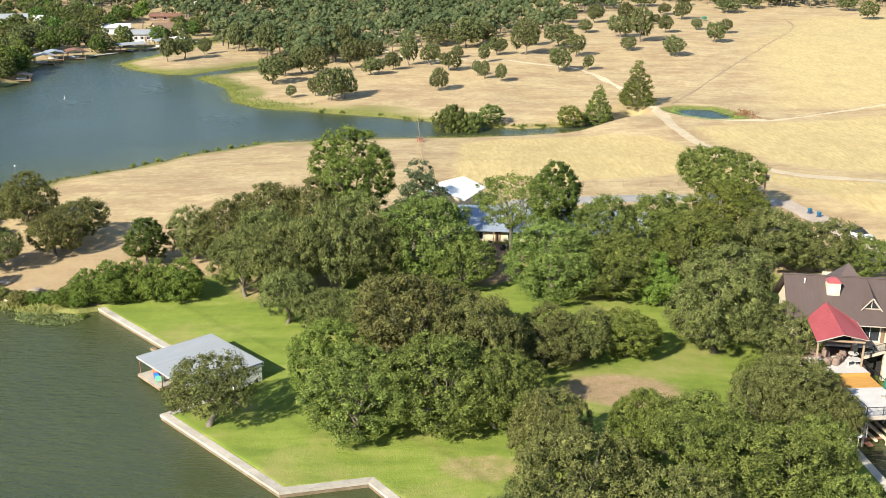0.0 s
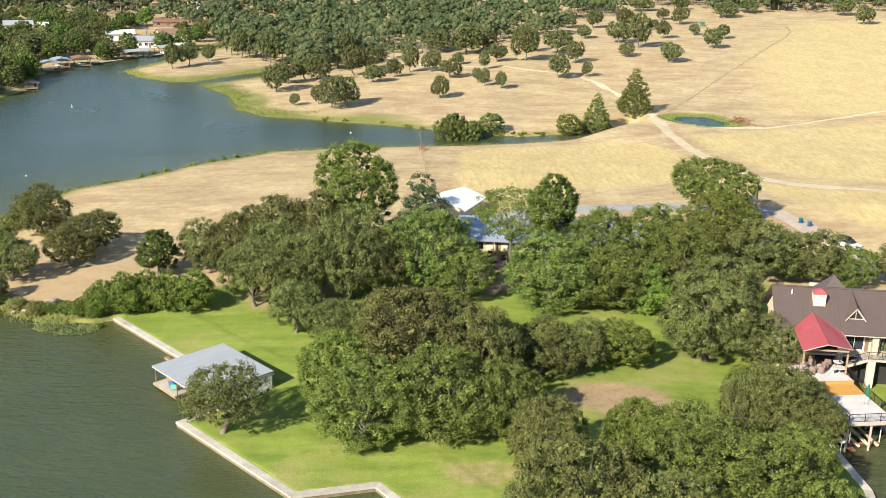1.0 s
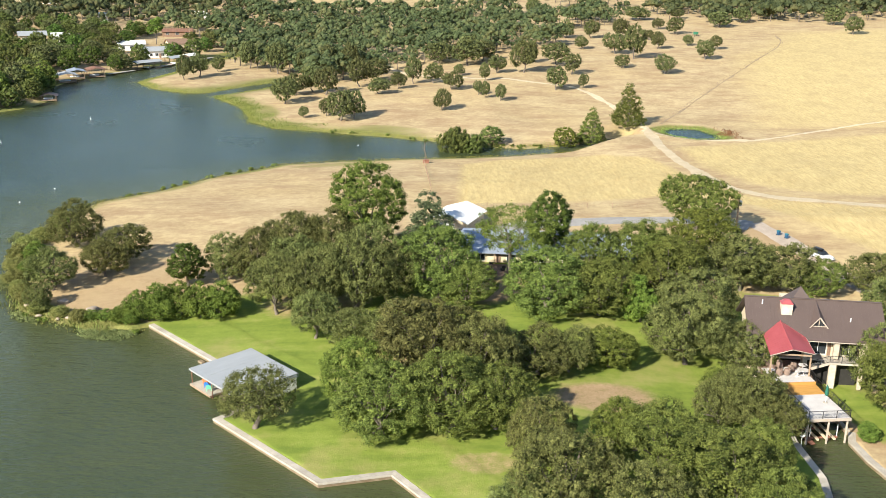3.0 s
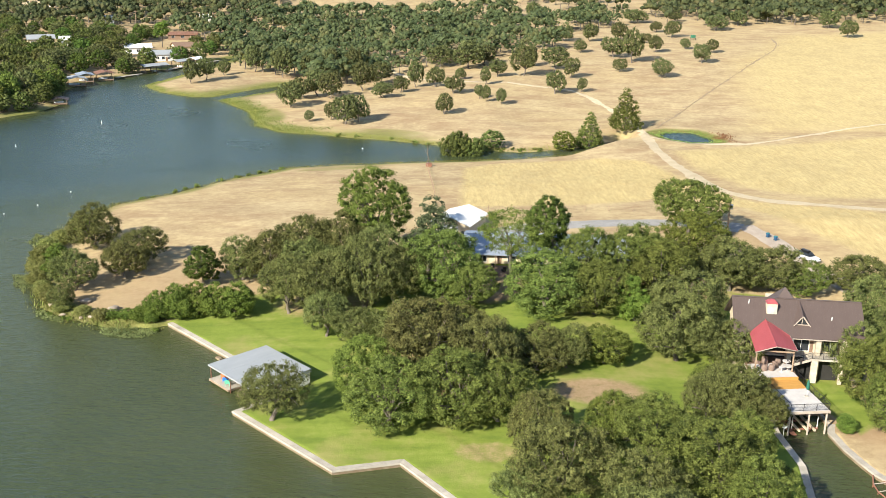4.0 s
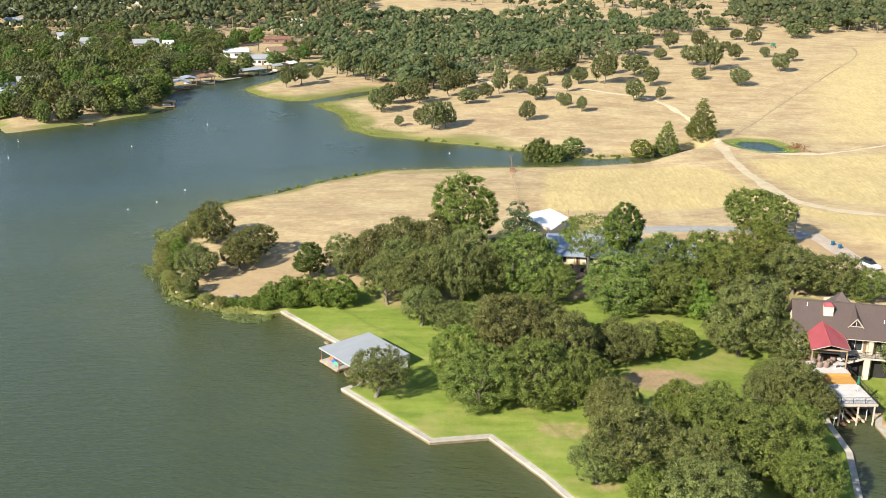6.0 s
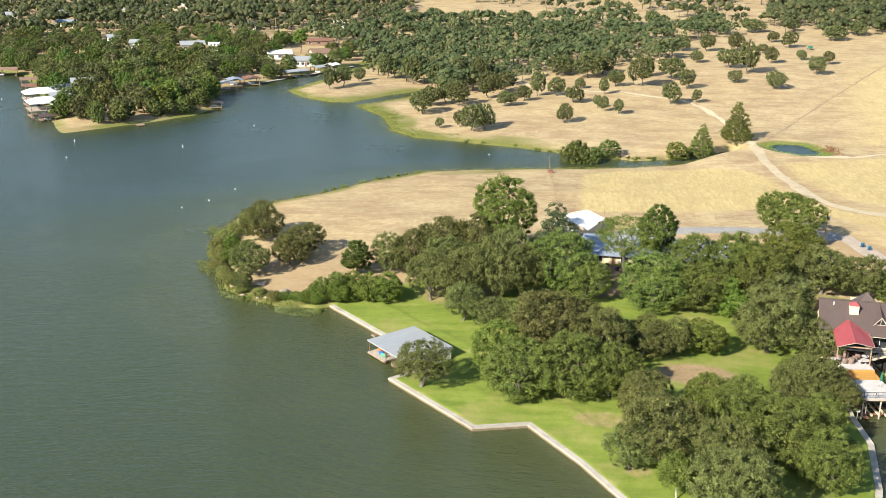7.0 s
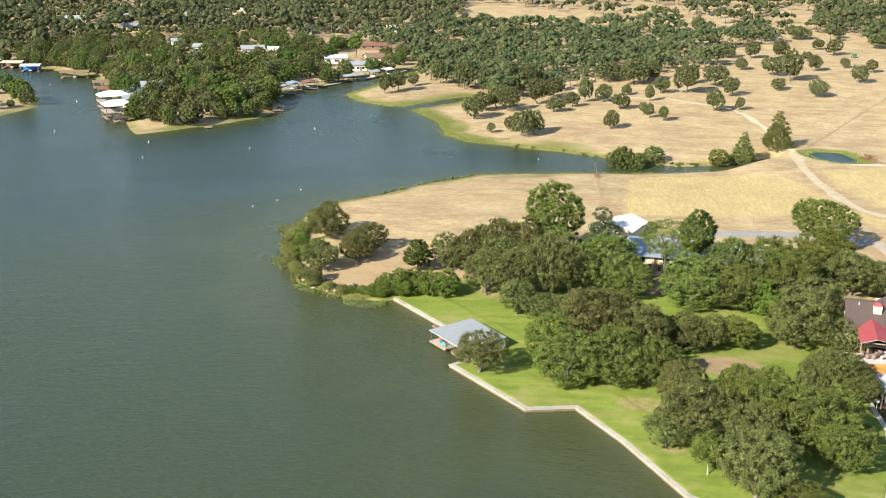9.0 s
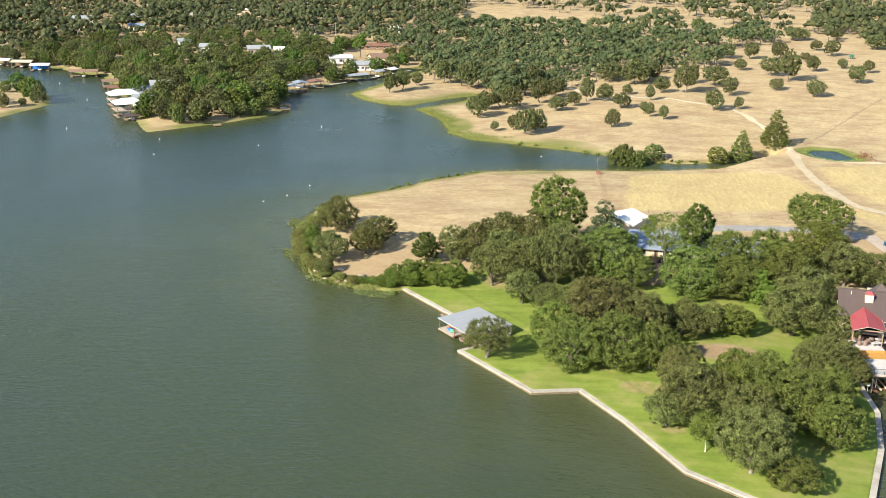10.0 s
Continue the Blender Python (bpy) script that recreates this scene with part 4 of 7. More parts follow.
plant("bank", -170.1, 300.5, 7.6, 2.6)
plant("bank", -188.1, 310.8, 7.4, 3.6)
plant("bank", -179.6, 306.5, 9.0, 4.6)
# the low point across the inlet
for x, y, h, r in [(-246.5, 331, 8.9, 3.6), (-252, 337, 9.5, 4.4), (-249.5, 323.5, 3.0, 2.0), (-258, 344, 9, 4.6), (-262, 318, 8, 4.2), (-268, 352, 9, 4.8)]:
    plant("bank", x, y, h, r)


# sandy openings in the far woods, each reaching towards the lake
OPENINGS = [(x, y - k, 0.72 * r) for x, y, r in [(-52, 700, 18), (-36, 700, 16), (-38, 632, 8), (-22, 640, 8), (-33, 565, 7), (-28, 542, 7), (45, 606, 11), (62, 604, 12), (55, 680, 20), (68, 645, 14), (15, 760, 18),
                                          (36, 760, 15), (-22, 454, 6), (110, 590, 14), (135, 592, 14), (119, 725, 22), (-330, 585, 10), (-325, 560, 8), (-355, 675, 16), (-255, 628, 9), (-228, 645, 8), (-150, 515, 9), (-178, 643, 8), (18, 605, 10)]
            for k in (0, 14, 28, 42)]


def small_tree(seed, grain, per, leaf, form):
    """A far tree of height 1: vertices and triangles, the trunk's triangles last, and how many those are."""
    rng = np.random.default_rng(seed)
    centres, size, way, heads = clump_centres(rng, 0.62, 0.14, 1.0, form, grain)
    keep = np.array(way)[:, 2] > -0.25
    centres, size, way = np.array(centres)[keep], np.array(size)[keep], np.array(way)[keep]
    meshes = [leaves_on(centres, size, per, leaf, rng, out=way, inner=0.70, outer=1.30, stray=0.55, flat=0.85), cores(centres[way[:, 2] > 0.05], size[way[:, 2] > 0.05] * 0.72, rng, 0.7, 1.1)]
    tv, tq = tube([(0, 0, -0.05), (0.01, 0, 0.4)], [0.03, 0.025], 4)
    meshes.append((np.array(tv), np.array([(q[0], q[1], q[2]) for q in tq] + [(q[0], q[2], q[3]) for q in tq])))
    verts, tris, n = [], [], 0
    for v, q in meshes:
        verts.append(v)
        tris.append(q + n)
        n += len(v)
    return np.concatenate(verts), np.concatenate(tris), 8


def far_woods(name, rings, seed, grain, per, leaf, tall, label):
    """Distant woodland as one mesh: whole small trees, each turned and sized its own way."""
    pick = random.Random(seed)
    kinds = [small_tree(seed * 10 + k, grain, per, leaf, ("spread", "round", "spread", "round")[k]) for k in range(4)]
    verts, tris, bark, n = [], [], [], 0
    for ring, count, gap in rings:
        xs_, ys_ = [p[0] for p in ring], [p[1] for p in ring]
        glades = [(pick.uniform(min(xs_), max(xs_)), pick.uniform(min(ys_), max(ys_)), pick.uniform(4, 10)) for _ in range(count // 80)]
        for x, y in scatter(ring, count, gap, pick, HOUSE_GAPS + glades + OPENINGS):
            h = (5.5 + 5.5 * pick.random() ** 1.4) * tall
            r = h * pick.uniform(0.92, 1.35)
            v, q, wood = kinds[pick.randrange(4)]
            w = pick.uniform(0, 6.283)
            c, d = math.cos(w) * r, math.sin(w) * r
            verts.append(np.column_stack([x + v[:, 0] * c - v[:, 1] * d, y + v[:, 0] * d + v[:, 1] * c, gz(x, y) + v[:, 2] * h]))
            tris.append(q + n)
            flag = np.zeros(len(q), np.int32)
            flag[-wood:] = 1
            bark.append(flag)
            n += len(v)
    me = fast_mesh(name, np.concatenate(verts), np.concatenate(tris), M_FARWOOD, 3)
    me.materials.append(M_BARK)
    me.polygons.foreach_set("material_index", np.concatenate(bark))
    return tagged(new(name, me), label, "woodland", kind="stuff")


# greyer, bluer green than the near trees: distance haze mixed into the leaf colour
M_FARWOOD = leaf_material("hazed_far_leaves", (0.024, 0.036, 0.016), (0.120, 0.142, 0.060), patches=0.10, own=0.26, dusty=0.10)
far_woods("woodland", [
    ([(-112, 500), (-84, 452), (-60, 425), (-50, 395), (-28, 405), (-14, 432), (6, 436), (24, 452), (48, 462), (52, 486), (36, 520), (66, 540), (98, 565), (60, 640), (-110, 640), (-160, 560)], 620, 7.6),
    ([(-112, 500), (-95, 440), (-70, 408), (-40, 380), (-30, 400), (-60, 440)], 50, 8.0),
], 31, 0.26, 20, 0.027, 1.0, "dense belt of live oaks across the rise")
far_woods("woodland", [
    ([(-520, 470), (-330, 450), (-330, 505), (-190, 545), (-110, 640), (-120, 760), (-560, 760)], 1800, 7.6),
    ([(-620, 760), (-120, 760), (60, 640), (95, 590), (180, 600), (400, 640), (600, 900), (640, 1250), (-760, 1250)], 2700, 10.8),
    ([(120, 560), (230, 560), (420, 640), (420, 760), (150, 720)], 420, 8.0),
], 32, 0.44, 14, 0.044, 1.0, "open oak woodland reaching to the far hills")
for kind, protos in KINDS.items():
    for k, proto in enumerate(protos):
        if (kind, k) not in USED:
            for c in list(proto.children):
                bpy.data.objects.remove(c)
            bpy.data.objects.remove(proto)


# ---- building helpers ----
def thing(name, x, y, z, rz, label, category, group=""):
    """An empty at the base of a thing, to carry its parts."""
    root = tagged(new(name), label, category, group)
    root.matrix_basis = pose(x, y, z, rz=rz)
    return root


def part(name, bm, material, parent, label=""):
    """Link a bmesh as one mesh under a thing or a part."""
    me = bpy.data.meshes.new(name)
    bm.normal_update()
    bm.to_mesh(me)
    bm.free()
    me.materials.append(material)
    ob = new(name, me)
    ob.parent = parent
    return tagged(ob, label)


def boxes(*specs, bevel=0.0):
    """A bmesh of boxes (x0, y0, z0, x1, y1, z1)."""
    bm = bmesh.new()
    for x0, y0, z0, x1, y1, z1 in specs:
        v = [bm.verts.new(p) for p in ((x0, y0, z0), (x1, y0, z0), (x1, y1, z0), (x0, y1, z0), (x0, y0, z1), (x1, y0, z1), (x1, y1, z1), (x0, y1, z1))]
        for q in ((3, 2, 1, 0), (4, 5, 6, 7), (0, 1, 5, 4), (1, 2, 6, 5), (2, 3, 7, 6), (3, 0, 4, 7)):
            bm.faces.new([v[i] for i in q])
    if bevel:
        bmesh.ops.bevel(bm, geom=bm.edges[:], offset=bevel, segments=1, affect="EDGES")
    return bm


def pole_bm(points, radii, sides=8, caps=True):
    v, f = tube(points, radii, sides)
    bm = bmesh.new()
    vs = [bm.verts.new(p) for p in v]
    for q in f:
        bm.faces.new([vs[i] for i in q])
    if caps:
        bm.faces.new(vs[:sides][::-1])
        bm.faces.new(vs[-sides:])
    return bm


def slab(bm, a, b, c, d, thick):
    """A sheet with thickness under the quad a, b (eave), c, d (ridge)."""
    a, b, c, d = (Vector(p) for p in (a, b, c, d))
    n = (b - a).cross(d - a).normalized()
    top = [bm.verts.new(p) for p in (a, b, c, d)]
    low = [bm.verts.new(p - n * thick) for p in (a, b, c, d)]
    bm.faces.new(top)
    bm.faces.new(low[::-1])
    for i in range(4):
        j = (i + 1) % 4
        bm.faces.new((top[j], top[i], low[i], low[j]))
    return n


def ribs(bm, a, b, c, d, pitch, high=0.022, wide=0.04):
    """Standing seams from eave to ridge."""
    a, b, c, d = (Vector(p) for p in (a, b, c, d))
    n = (b - a).cross(d - a).normalized()
    count = max(2, round((b - a).length / pitch))
    for k in range(count + 1):
        f = k / count
        p, q = a.lerp(b, f), d.lerp(c, f)
        s = (b - a).normalized() * wide / 2
        ring = [bm.verts.new(v) for v in (p - s, p + s, q + s, q - s, p - s + n * high, p + s + n * high, q + s + n * high, q - s + n * high)]
        for face in ((4, 5, 6, 7), (0, 1, 5, 4), (1, 2, 6, 5), (2, 3, 7, 6), (3, 0, 4, 7)):
            bm.faces.new([ring[i] for i in face])


def sheet_roof(name, quads, material, parent, thick=0.12, pitch=0.6, label=""):
    """A roof of sloping sheets as one part, with its seams as a part of it."""
    bm, seam = bmesh.new(), bmesh.new()
    for q in quads:
        slab(bm, *q, thick)
        ribs(seam, *q, pitch)
    roof = part(name, bm, material, parent, label)
    part("roof_seams", seam, material, roof)
    return roof


def prism(*rings):
    """Solid pieces from rings of points at the bottom and the top (equal counts)."""
    bm = bmesh.new()
    for low, high in rings:
        lo, hi = [bm.verts.new(p) for p in low], [bm.verts.new(p) for p in high]
        bm.faces.new(lo[::-1])
        bm.faces.new(hi)
        for i in range(len(lo)):
            j = (i + 1) % len(lo)
            bm.faces.new((lo[i], lo[j], hi[j], hi[i]))
    return bm


def window_part(parent, x, y, z, w, h, face="y-", frame_mat=None):
    """A window proud of a wall: frame and dark pane."""
    t = 0.06
    s = -1 if face.endswith("-") else 1

    def bx(u0, z0, u1, z1, d0, d1):
        d0, d1 = sorted((s * d0, s * d1))
        return (x + u0, y + d0, z0, x + u1, y + d1, z1) if face[0] == "y" else (x + d0, y + u0, z0, x + d1, y + u1, z1)

    fr = boxes(bx(-w / 2 - t, z - t, w / 2 + t, z, 0.002, 0.07), bx(-w / 2 - t, z + h, w / 2 + t, z + h + t, 0.002, 0.07), bx(-w / 2 - t, z, -w / 2, z + h, 0.002, 0.07), bx(w / 2, z, w / 2 + t, z + h, 0.002, 0.07), bx(-0.03, z, 0.03, z + h, 0.03, 0.06))
    win = part("window", fr, frame_mat or M_WHITE, parent)
    part("pane", boxes(bx(-w / 2, z, w / 2, z + h, 0.002, 0.03)), M_GLASS, win)
    return win


def wall_run(line, width, top, bottom, left=True):
    """Mitred strip along a line: bmesh of a wall whose outer edge is the line and whose body lies to the left (or right)."""
    p = [Vector((x, y, 0)) for x, y in line]
    inner = []
    for i, q in enumerate(p):
        dirs = [(p[j + 1] - p[j]).normalized() for j in (i - 1, i) if 0 <= j < len(p) - 1]
        ns = [Vector((-d.y, d.x, 0)) * (1 if left else -1) for d in dirs]
        m = sum(ns, Vector()).normalized()
        inner.append(q + m * width / max(0.35, m.dot(ns[0])))
    bm = bmesh.new()
    rows = []
    for o, i in zip(p, inner):
        rows.append([bm.verts.new(v) for v in ((o.x, o.y, bottom), (o.x, o.y, top), (i.x, i.y, top), (i.x, i.y, bottom))])
    for a, b in zip(rows, rows[1:]):
        for k in range(4):
            j = (k + 1) % 4
            bm.faces.new((a[k], a[j], b[j], b[k]) if left else (b[k], b[j], a[j], a[k]))
    bm.faces.new(rows[0] if not left else rows[0][::-1])
    bm.faces.new(rows[-1][::-1] if not left else rows[-1])
    return bm


def resample(line, step):
    out = [line[0]]
    for (ax, ay), (bx, by) in zip(line, line[1:]):
        n = max(1, round(math.hypot(bx - ax, by - ay) / step))
        out += [(ax + (bx - ax) * k / n, ay + (by - ay) * k / n) for k in range(1, n + 1)]
    return out


# ---- seawalls: stained face and a pale concrete cap cast in lengths ----
def seawall(line, left, label, width=0.86, step=4.6):
    root = tagged(new("seawall"), label, "seawall", kind="structure")
    part("wall_face", wall_run(line, 0.42, 0.40, -1.6, left), M_WALLFACE, root)
    pieces = resample(line, step)
    # one cap piece for each straight length, parted by open joints
    corner = {(round(x, 3), round(y, 3)) for x, y in line}
    start = 0
    for i in range(1, len(pieces)):
        a, b = Vector(pieces[i - 1]), Vector(pieces[i])
        d = (b - a).normalized()
        n = Vector((-d.y, d.x)) * (1 if left else -1)
        gap = 0.012
        ends = []
        for q, sgn, idx in ((a, 1, i - 1), (b, -1, i)):
            key = (round(q.x, 3), round(q.y, 3))
            m = n
            if key in corner and 0 < idx < len(pieces) - 1:
                d2 = (Vector(pieces[idx + 1]) - Vector(pieces[idx])).normalized() if sgn < 0 else (Vector(pieces[idx]) - Vector(pieces[idx - 1])).normalized()
                n2 = Vector((-d2.y, d2.x)) * (1 if left else -1)
                m = (n + n2).normalized()
                m = m / max(0.35, m.dot(n))
            o = q + d * gap * sgn
            ends.append((o - m * 0.07, o + m * width))
        (o0, i0), (o1, i1) = ends
        ring = [o0, o1, i1, i0] if left else [o0, i0, i1, o1]
        dz = placer.uniform(-0.006, 0.006)
        part("cap_stone", prism(([(v.x, v.y, 0.38) for v in ring], [(v.x, v.y, 0.62 + dz) for v in ring])), M_CONCRETE, root)
    return root


seawall([SEAWALL[0], (-34.1, 118.8)], True, "pale concrete seawall along the mown lawn")
seawall([(-25.6, 105.4), SEAWALL[3]] + SEAWALL[4:], True, "pale concrete seawall round the tongue of lawn")
seawall([(50.9, 100.5)] + CANAL_EAST[:8], True, "concrete canal wall with a pale cap")
seawall([SEAWALL[-1], (43.9, 103.9), (50.6, 103.9), (50.8, 100.8)], True, "concrete head of the boat canal under the deck", 0.5)

# ---- boathouse ----
BU, BV = Vector((0.676, 0.737, 0)), Vector((0.684, -0.729, 0))
boat = thing("boathouse", -28.15, 110.7, 0.0, math.degrees(math.atan2(BV.y, BV.x)), "open boathouse with a flat grey metal roof over the water", "boathouse")
# local x runs along the shore, local y inland
sheet_roof("roof", [((-5.75, -5.0, 2.72), (5.75, -5.0, 2.72), (5.75, 5.0, 3.02), (-5.75, 5.0, 3.02))], M_GALV, boat, 0.10, 3.9, "flat grey metal roof")
part("roof_trim", boxes((-5.77, -5.05, 2.50, 5.77, -5.0, 2.70), (-5.77, 5.0, 2.80, 5.77, 5.05, 3.0), (-5.80, -5.0, 2.55, -5.755, 5.0, 2.68), (5.755, -5.0, 2.55, 5.80, 5.0, 2.68)), M_GALV, boat)
for px, py in ((-5.5, -4.75), (-0.3, -4.75), (5.45, -4.75), (-5.5, 0.3), (-5.5, 4.6), (5.45, 0.2)):
    part("post", boxes((px - 0.05, py - 0.05, -1.2, px + 0.05, py + 0.05, 2.6), bevel=0.01), M_RUSTWOOD, boat)
part("roof_beam", boxes((-5.6, -4.85, 2.36, 5.6, -4.70, 2.58), (-5.6, 0.1, 2.50, 5.6, 0.25, 2.70), (-5.6, 4.55, 2.62, 5.6, 4.7, 2.84)), M_WOOD, boat)
part("storage_wall", boxes((1.6, 1.0, 0.5, 5.62, 1.12, 2.76), (1.6, 4.7, 0.5, 5.62, 4.82, 2.86), (5.5, 1.13, 0.5, 5.62, 4.69, 2.80), (1.6, 1.13, 0.5, 1.72, 4.69, 2.80)), M_WHITE, boat, "white board walls of the storage room")
part("storage_door", boxes((2.6, 0.94, 0.55, 3.5, 0.995, 2.5), bevel=0.01), M_CREAM, boat)
deck_bm = bmesh.new()
for k in range(36):
    x0 = -5.55 + k * 0.145
    slab(deck_bm, (x0, -5.05, 0.58), (x0 + 0.135, -5.05, 0.58), (x0 + 0.135, 2.2, 0.58), (x0, 2.2, 0.58), 0.05)
tagged(part("deck_boarding", deck_bm, M_CONCRETE, boat, "pale bleached deck boards"), kind="stuff")
part("deck_frame", boxes((-5.6, -5.1, 0.26, -0.3, -5.0, 0.52), (-5.6, -5.0, 0.26, -5.5, 2.2, 0.52), (-0.42, -5.0, 0.26, -0.32, 2.2, 0.52)), M_WOOD, boat)
part("slip_walk", boxes((4.6, -4.6, 0.34, 5.6, 1.0, 0.52), (-0.2, 0.6, 0.34, 4.58, 2.0, 0.52)), M_RUSTWOOD, boat, "red-brown walkway boards round the slip")
lift = thing("boat", *(boat.matrix_basis @ Vector((2.0, -2.2, 0.0))), math.degrees(math.atan2(BU.y, BU.x)), "open boat with a red-brown deck hung in the slip", "boat")
hull = bmesh.new()
secs = [(-2.6, 0.85, 0.35), (-1.0, 0.95, 0.30), (0.8, 0.9, 0.30), (2.0, 0.55, 0.38), (2.7, 0.06, 0.6)]
rows = []
for x, w, z in secs:
    rows.append([hull.verts.new(p) for p in ((x, -w, 0.95), (x, -w * 0.8, z), (x, 0, z - 0.12), (x, w * 0.8, z), (x, w, 0.95), (x, w * 0.86, 0.95), (x, 0, z + 0.12), (x, -w * 0.86, 0.95))])
for a, b in zip(rows, rows[1:]):
    for k in range(8):
        j = (k + 1) % 8
        hull.faces.new((a[k], a[j], b[j], b[k]))
hull.faces.new(rows[0][::-1])
hull.faces.new(rows[-1])
part("hull", hull, M_TAUPE, lift)
part("foredeck", boxes((0.7, -0.6, 0.85, 1.9, 0.6, 0.94)), M_RUSTWOOD, lift, "red-brown foredeck")
part("bench", boxes((-1.6, -0.7, 0.55, -1.1, 0.7, 0.85), (-0.4, -0.7, 0.55, 0.0, 0.7, 0.85), bevel=0.03), M_TAUPE, lift)


def lounge_chair(material, x, y, z, rz, label):
    """A slatted garden armchair: seat, back, arms, legs."""
    c = thing("garden_chair", x, y, z, rz, label, "chair", "bright garden chairs on the dock")
    part("seat", boxes(*[(-0.28, -0.30 + k * 0.12, 0.36 - 0.02 * k, 0.28, -0.20 + k * 0.12, 0.39 - 0.02 * k) for k in range(5)]), material, c)
    bm = bmesh.new()
    for k in range(5):
        x0 = -0.30 + k * 0.124
        slab(bm, (x0, 0.22, 0.30), (x0 + 0.11, 0.22, 0.30), (x0 + 0.11, 0.50, 0.98 - 0.03 * abs(k - 2)), (x0, 0.50, 0.98 - 0.03 * abs(k - 2)), 0.025)
    part("backrest", bm, material, c)
    for s in (-1, 1):
        part("armrest", boxes((s * 0.36 - 0.07, -0.34, 0.56, s * 0.36 + 0.07, 0.38, 0.59), bevel=0.01), material, c)
        part("leg", boxes((s * 0.33 - 0.03, -0.30, 0, s * 0.33 + 0.03, -0.22, 0.56)), material, c)
        part("leg", boxes((s * 0.33 - 0.03, 0.26, 0, s * 0.33 + 0.03, 0.34, 0.56)), material, c)
    return c


for mat_, dx, dy, rz, col in ((M_ORANGE, -3.9, -3.5, 200, "orange"), (M_BLUE, -2.9, -3.9, 215, "blue"), (M_MINT, -1.9, -4.2, 225, "mint green"), (M_ORANGE, -3.3, -2.7, 190, "orange")):
    lounge_chair(mat_, *(boat.matrix_basis @ Vector((dx, dy, 0.58))), rz - 47, f"{col} plastic garden armchair on the boathouse dock")
lean_pier = thing("stone_step", -36.0, 119.6, 0.0, -47, "dark stone step at the seawall by the boathouse", "step")
part("slab", boxes((-0.6, -0.3, -0.5, 0.6, 0.3, 0.30), bevel=0.05), M_WALLFACE, lean_pier)

# ---- lodge ----
LODGE_M = (50.96, 118.71, -6.4)
lodge = thing("lodge", LODGE_M[0], LODGE_M[1], 0.0, LODGE_M[2], "long lodge with a brown metal roof, chimney and porch", "house")
EAVE, RIDGE, HALF = 7.7, 11.9, 5.25
part("wall", boxes((-8.6, -3.6, 0.9, 8.9, -3.35, 7.55), (-8.6, 3.35, 0.9, 8.9, 3.6, 7.55), (-8.6, -3.34, 0.9, -8.35, 3.34, 7.55), (8.65, -3.34, 0.9, 8.9, 3.34, 7.55)), M_CREAM, lodge, "cream stucco walls")
for gx in (-8.6, 8.7):
    part("gable_wall", prism(([(gx, -4.6, 7.56), (gx + 0.2, -4.6, 7.56), (gx + 0.2, 4.6, 7.56), (gx, 4.6, 7.56)], [(gx, -0.05, 11.5), (gx + 0.2, -0.05, 11.5), (gx + 0.2, 0.05, 11.5), (gx, 0.05, 11.5)])), M_CREAM, lodge)
roof = sheet_roof("roof", [((-9.3, -HALF, EAVE), (9.5, -HALF, EAVE), (9.5, 0, RIDGE), (-9.3, 0, RIDGE)), ((9.5, HALF, EAVE), (-9.3, HALF, EAVE), (-9.3, 0, RIDGE), (9.5, 0, RIDGE))], M_BROWN_ROOF, lodge, 0.16, 0.5, "dark brown standing-seam metal roof")
part("ridge_cap", boxes((-9.32, -0.16, 11.84, 9.52, 0.16, 11.98), bevel=0.03), M_BROWN_ROOF, roof)
part("gutter", boxes((-9.3, -5.38, 7.54, 9.5, -5.27, 7.66), bevel=0.02), M_TRIM, roof, "pale eave gutter")
part("vent_pipe", pole_bm([(-6.9, -0.9, 11.0), (-6.9, -0.9, 11.75)], [0.08, 0.08]), M_WHITE, roof)
part("vent_pipe", pole_bm([(4.9, -2.6, 9.6), (4.9, -2.6, 10.3)], [0.08, 0.08]), M_WHITE, roof)
# dormer on the front slope
dz = 9.25
dormer_roof = bmesh.new()
for s in (-1, 1):
    e0, e1 = (0.5 + s * 1.2, -3.75, 9.1), (0.5 + s * 1.2, -3.25, 9.1)
    q = (e0, e1, (0.5, -0.2, 11.84), (0.5, -3.75, 10.55))
    slab(dormer_roof, *(q if s > 0 else (e1, e0, q[3], q[2])), 0.10)
dormer = part("dormer", dormer_roof, M_BROWN_ROOF, lodge)
part("dormer_wall", prism(([(-0.6, -3.42, 9.16), (1.6, -3.42, 9.16), (1.6, -3.30, 9.16), (-0.6, -3.30, 9.16)], [(0.48, -3.42, 10.42), (0.52, -3.42, 10.42), (0.52, -3.30, 10.42), (0.48, -3.30, 10.42)])), M_TRIM, dormer)
part("dormer_pane", prism(([(-0.38, -3.47, 9.24), (1.38, -3.47, 9.24), (1.38, -3.43, 9.24), (-0.38, -3.43, 9.24)], [(0.46, -3.47, 10.28), (0.54, -3.47, 10.28), (0.54, -3.43, 10.28), (0.46, -3.43, 10.28)])), M_GLASS, dormer)
part("dormer_trim", boxes((-0.6, -3.55, 9.12, 1.6, -3.48, 9.20), (0.46, -3.52, 9.24, 0.54, -3.475, 10.3)), M_TRIM, dormer)
for s in (-1, 1):
    part("bargeboard", prism(([(0.5 + s * 1.28, -3.84, 9.02), (0.5 + s * 1.14, -3.84, 9.02), (0.5 + s * 1.14, -3.76, 9.02), (0.5 + s * 1.28, -3.76, 9.02)][::s],
                              [(0.5 + s * 0.08, -3.84, 10.58), (0.5 - s * 0.05, -3.84, 10.53), (0.5 - s * 0.05, -3.76, 10.53), (0.5 + s * 0.08, -3.76, 10.58)][::s])), M_TRIM, dormer)
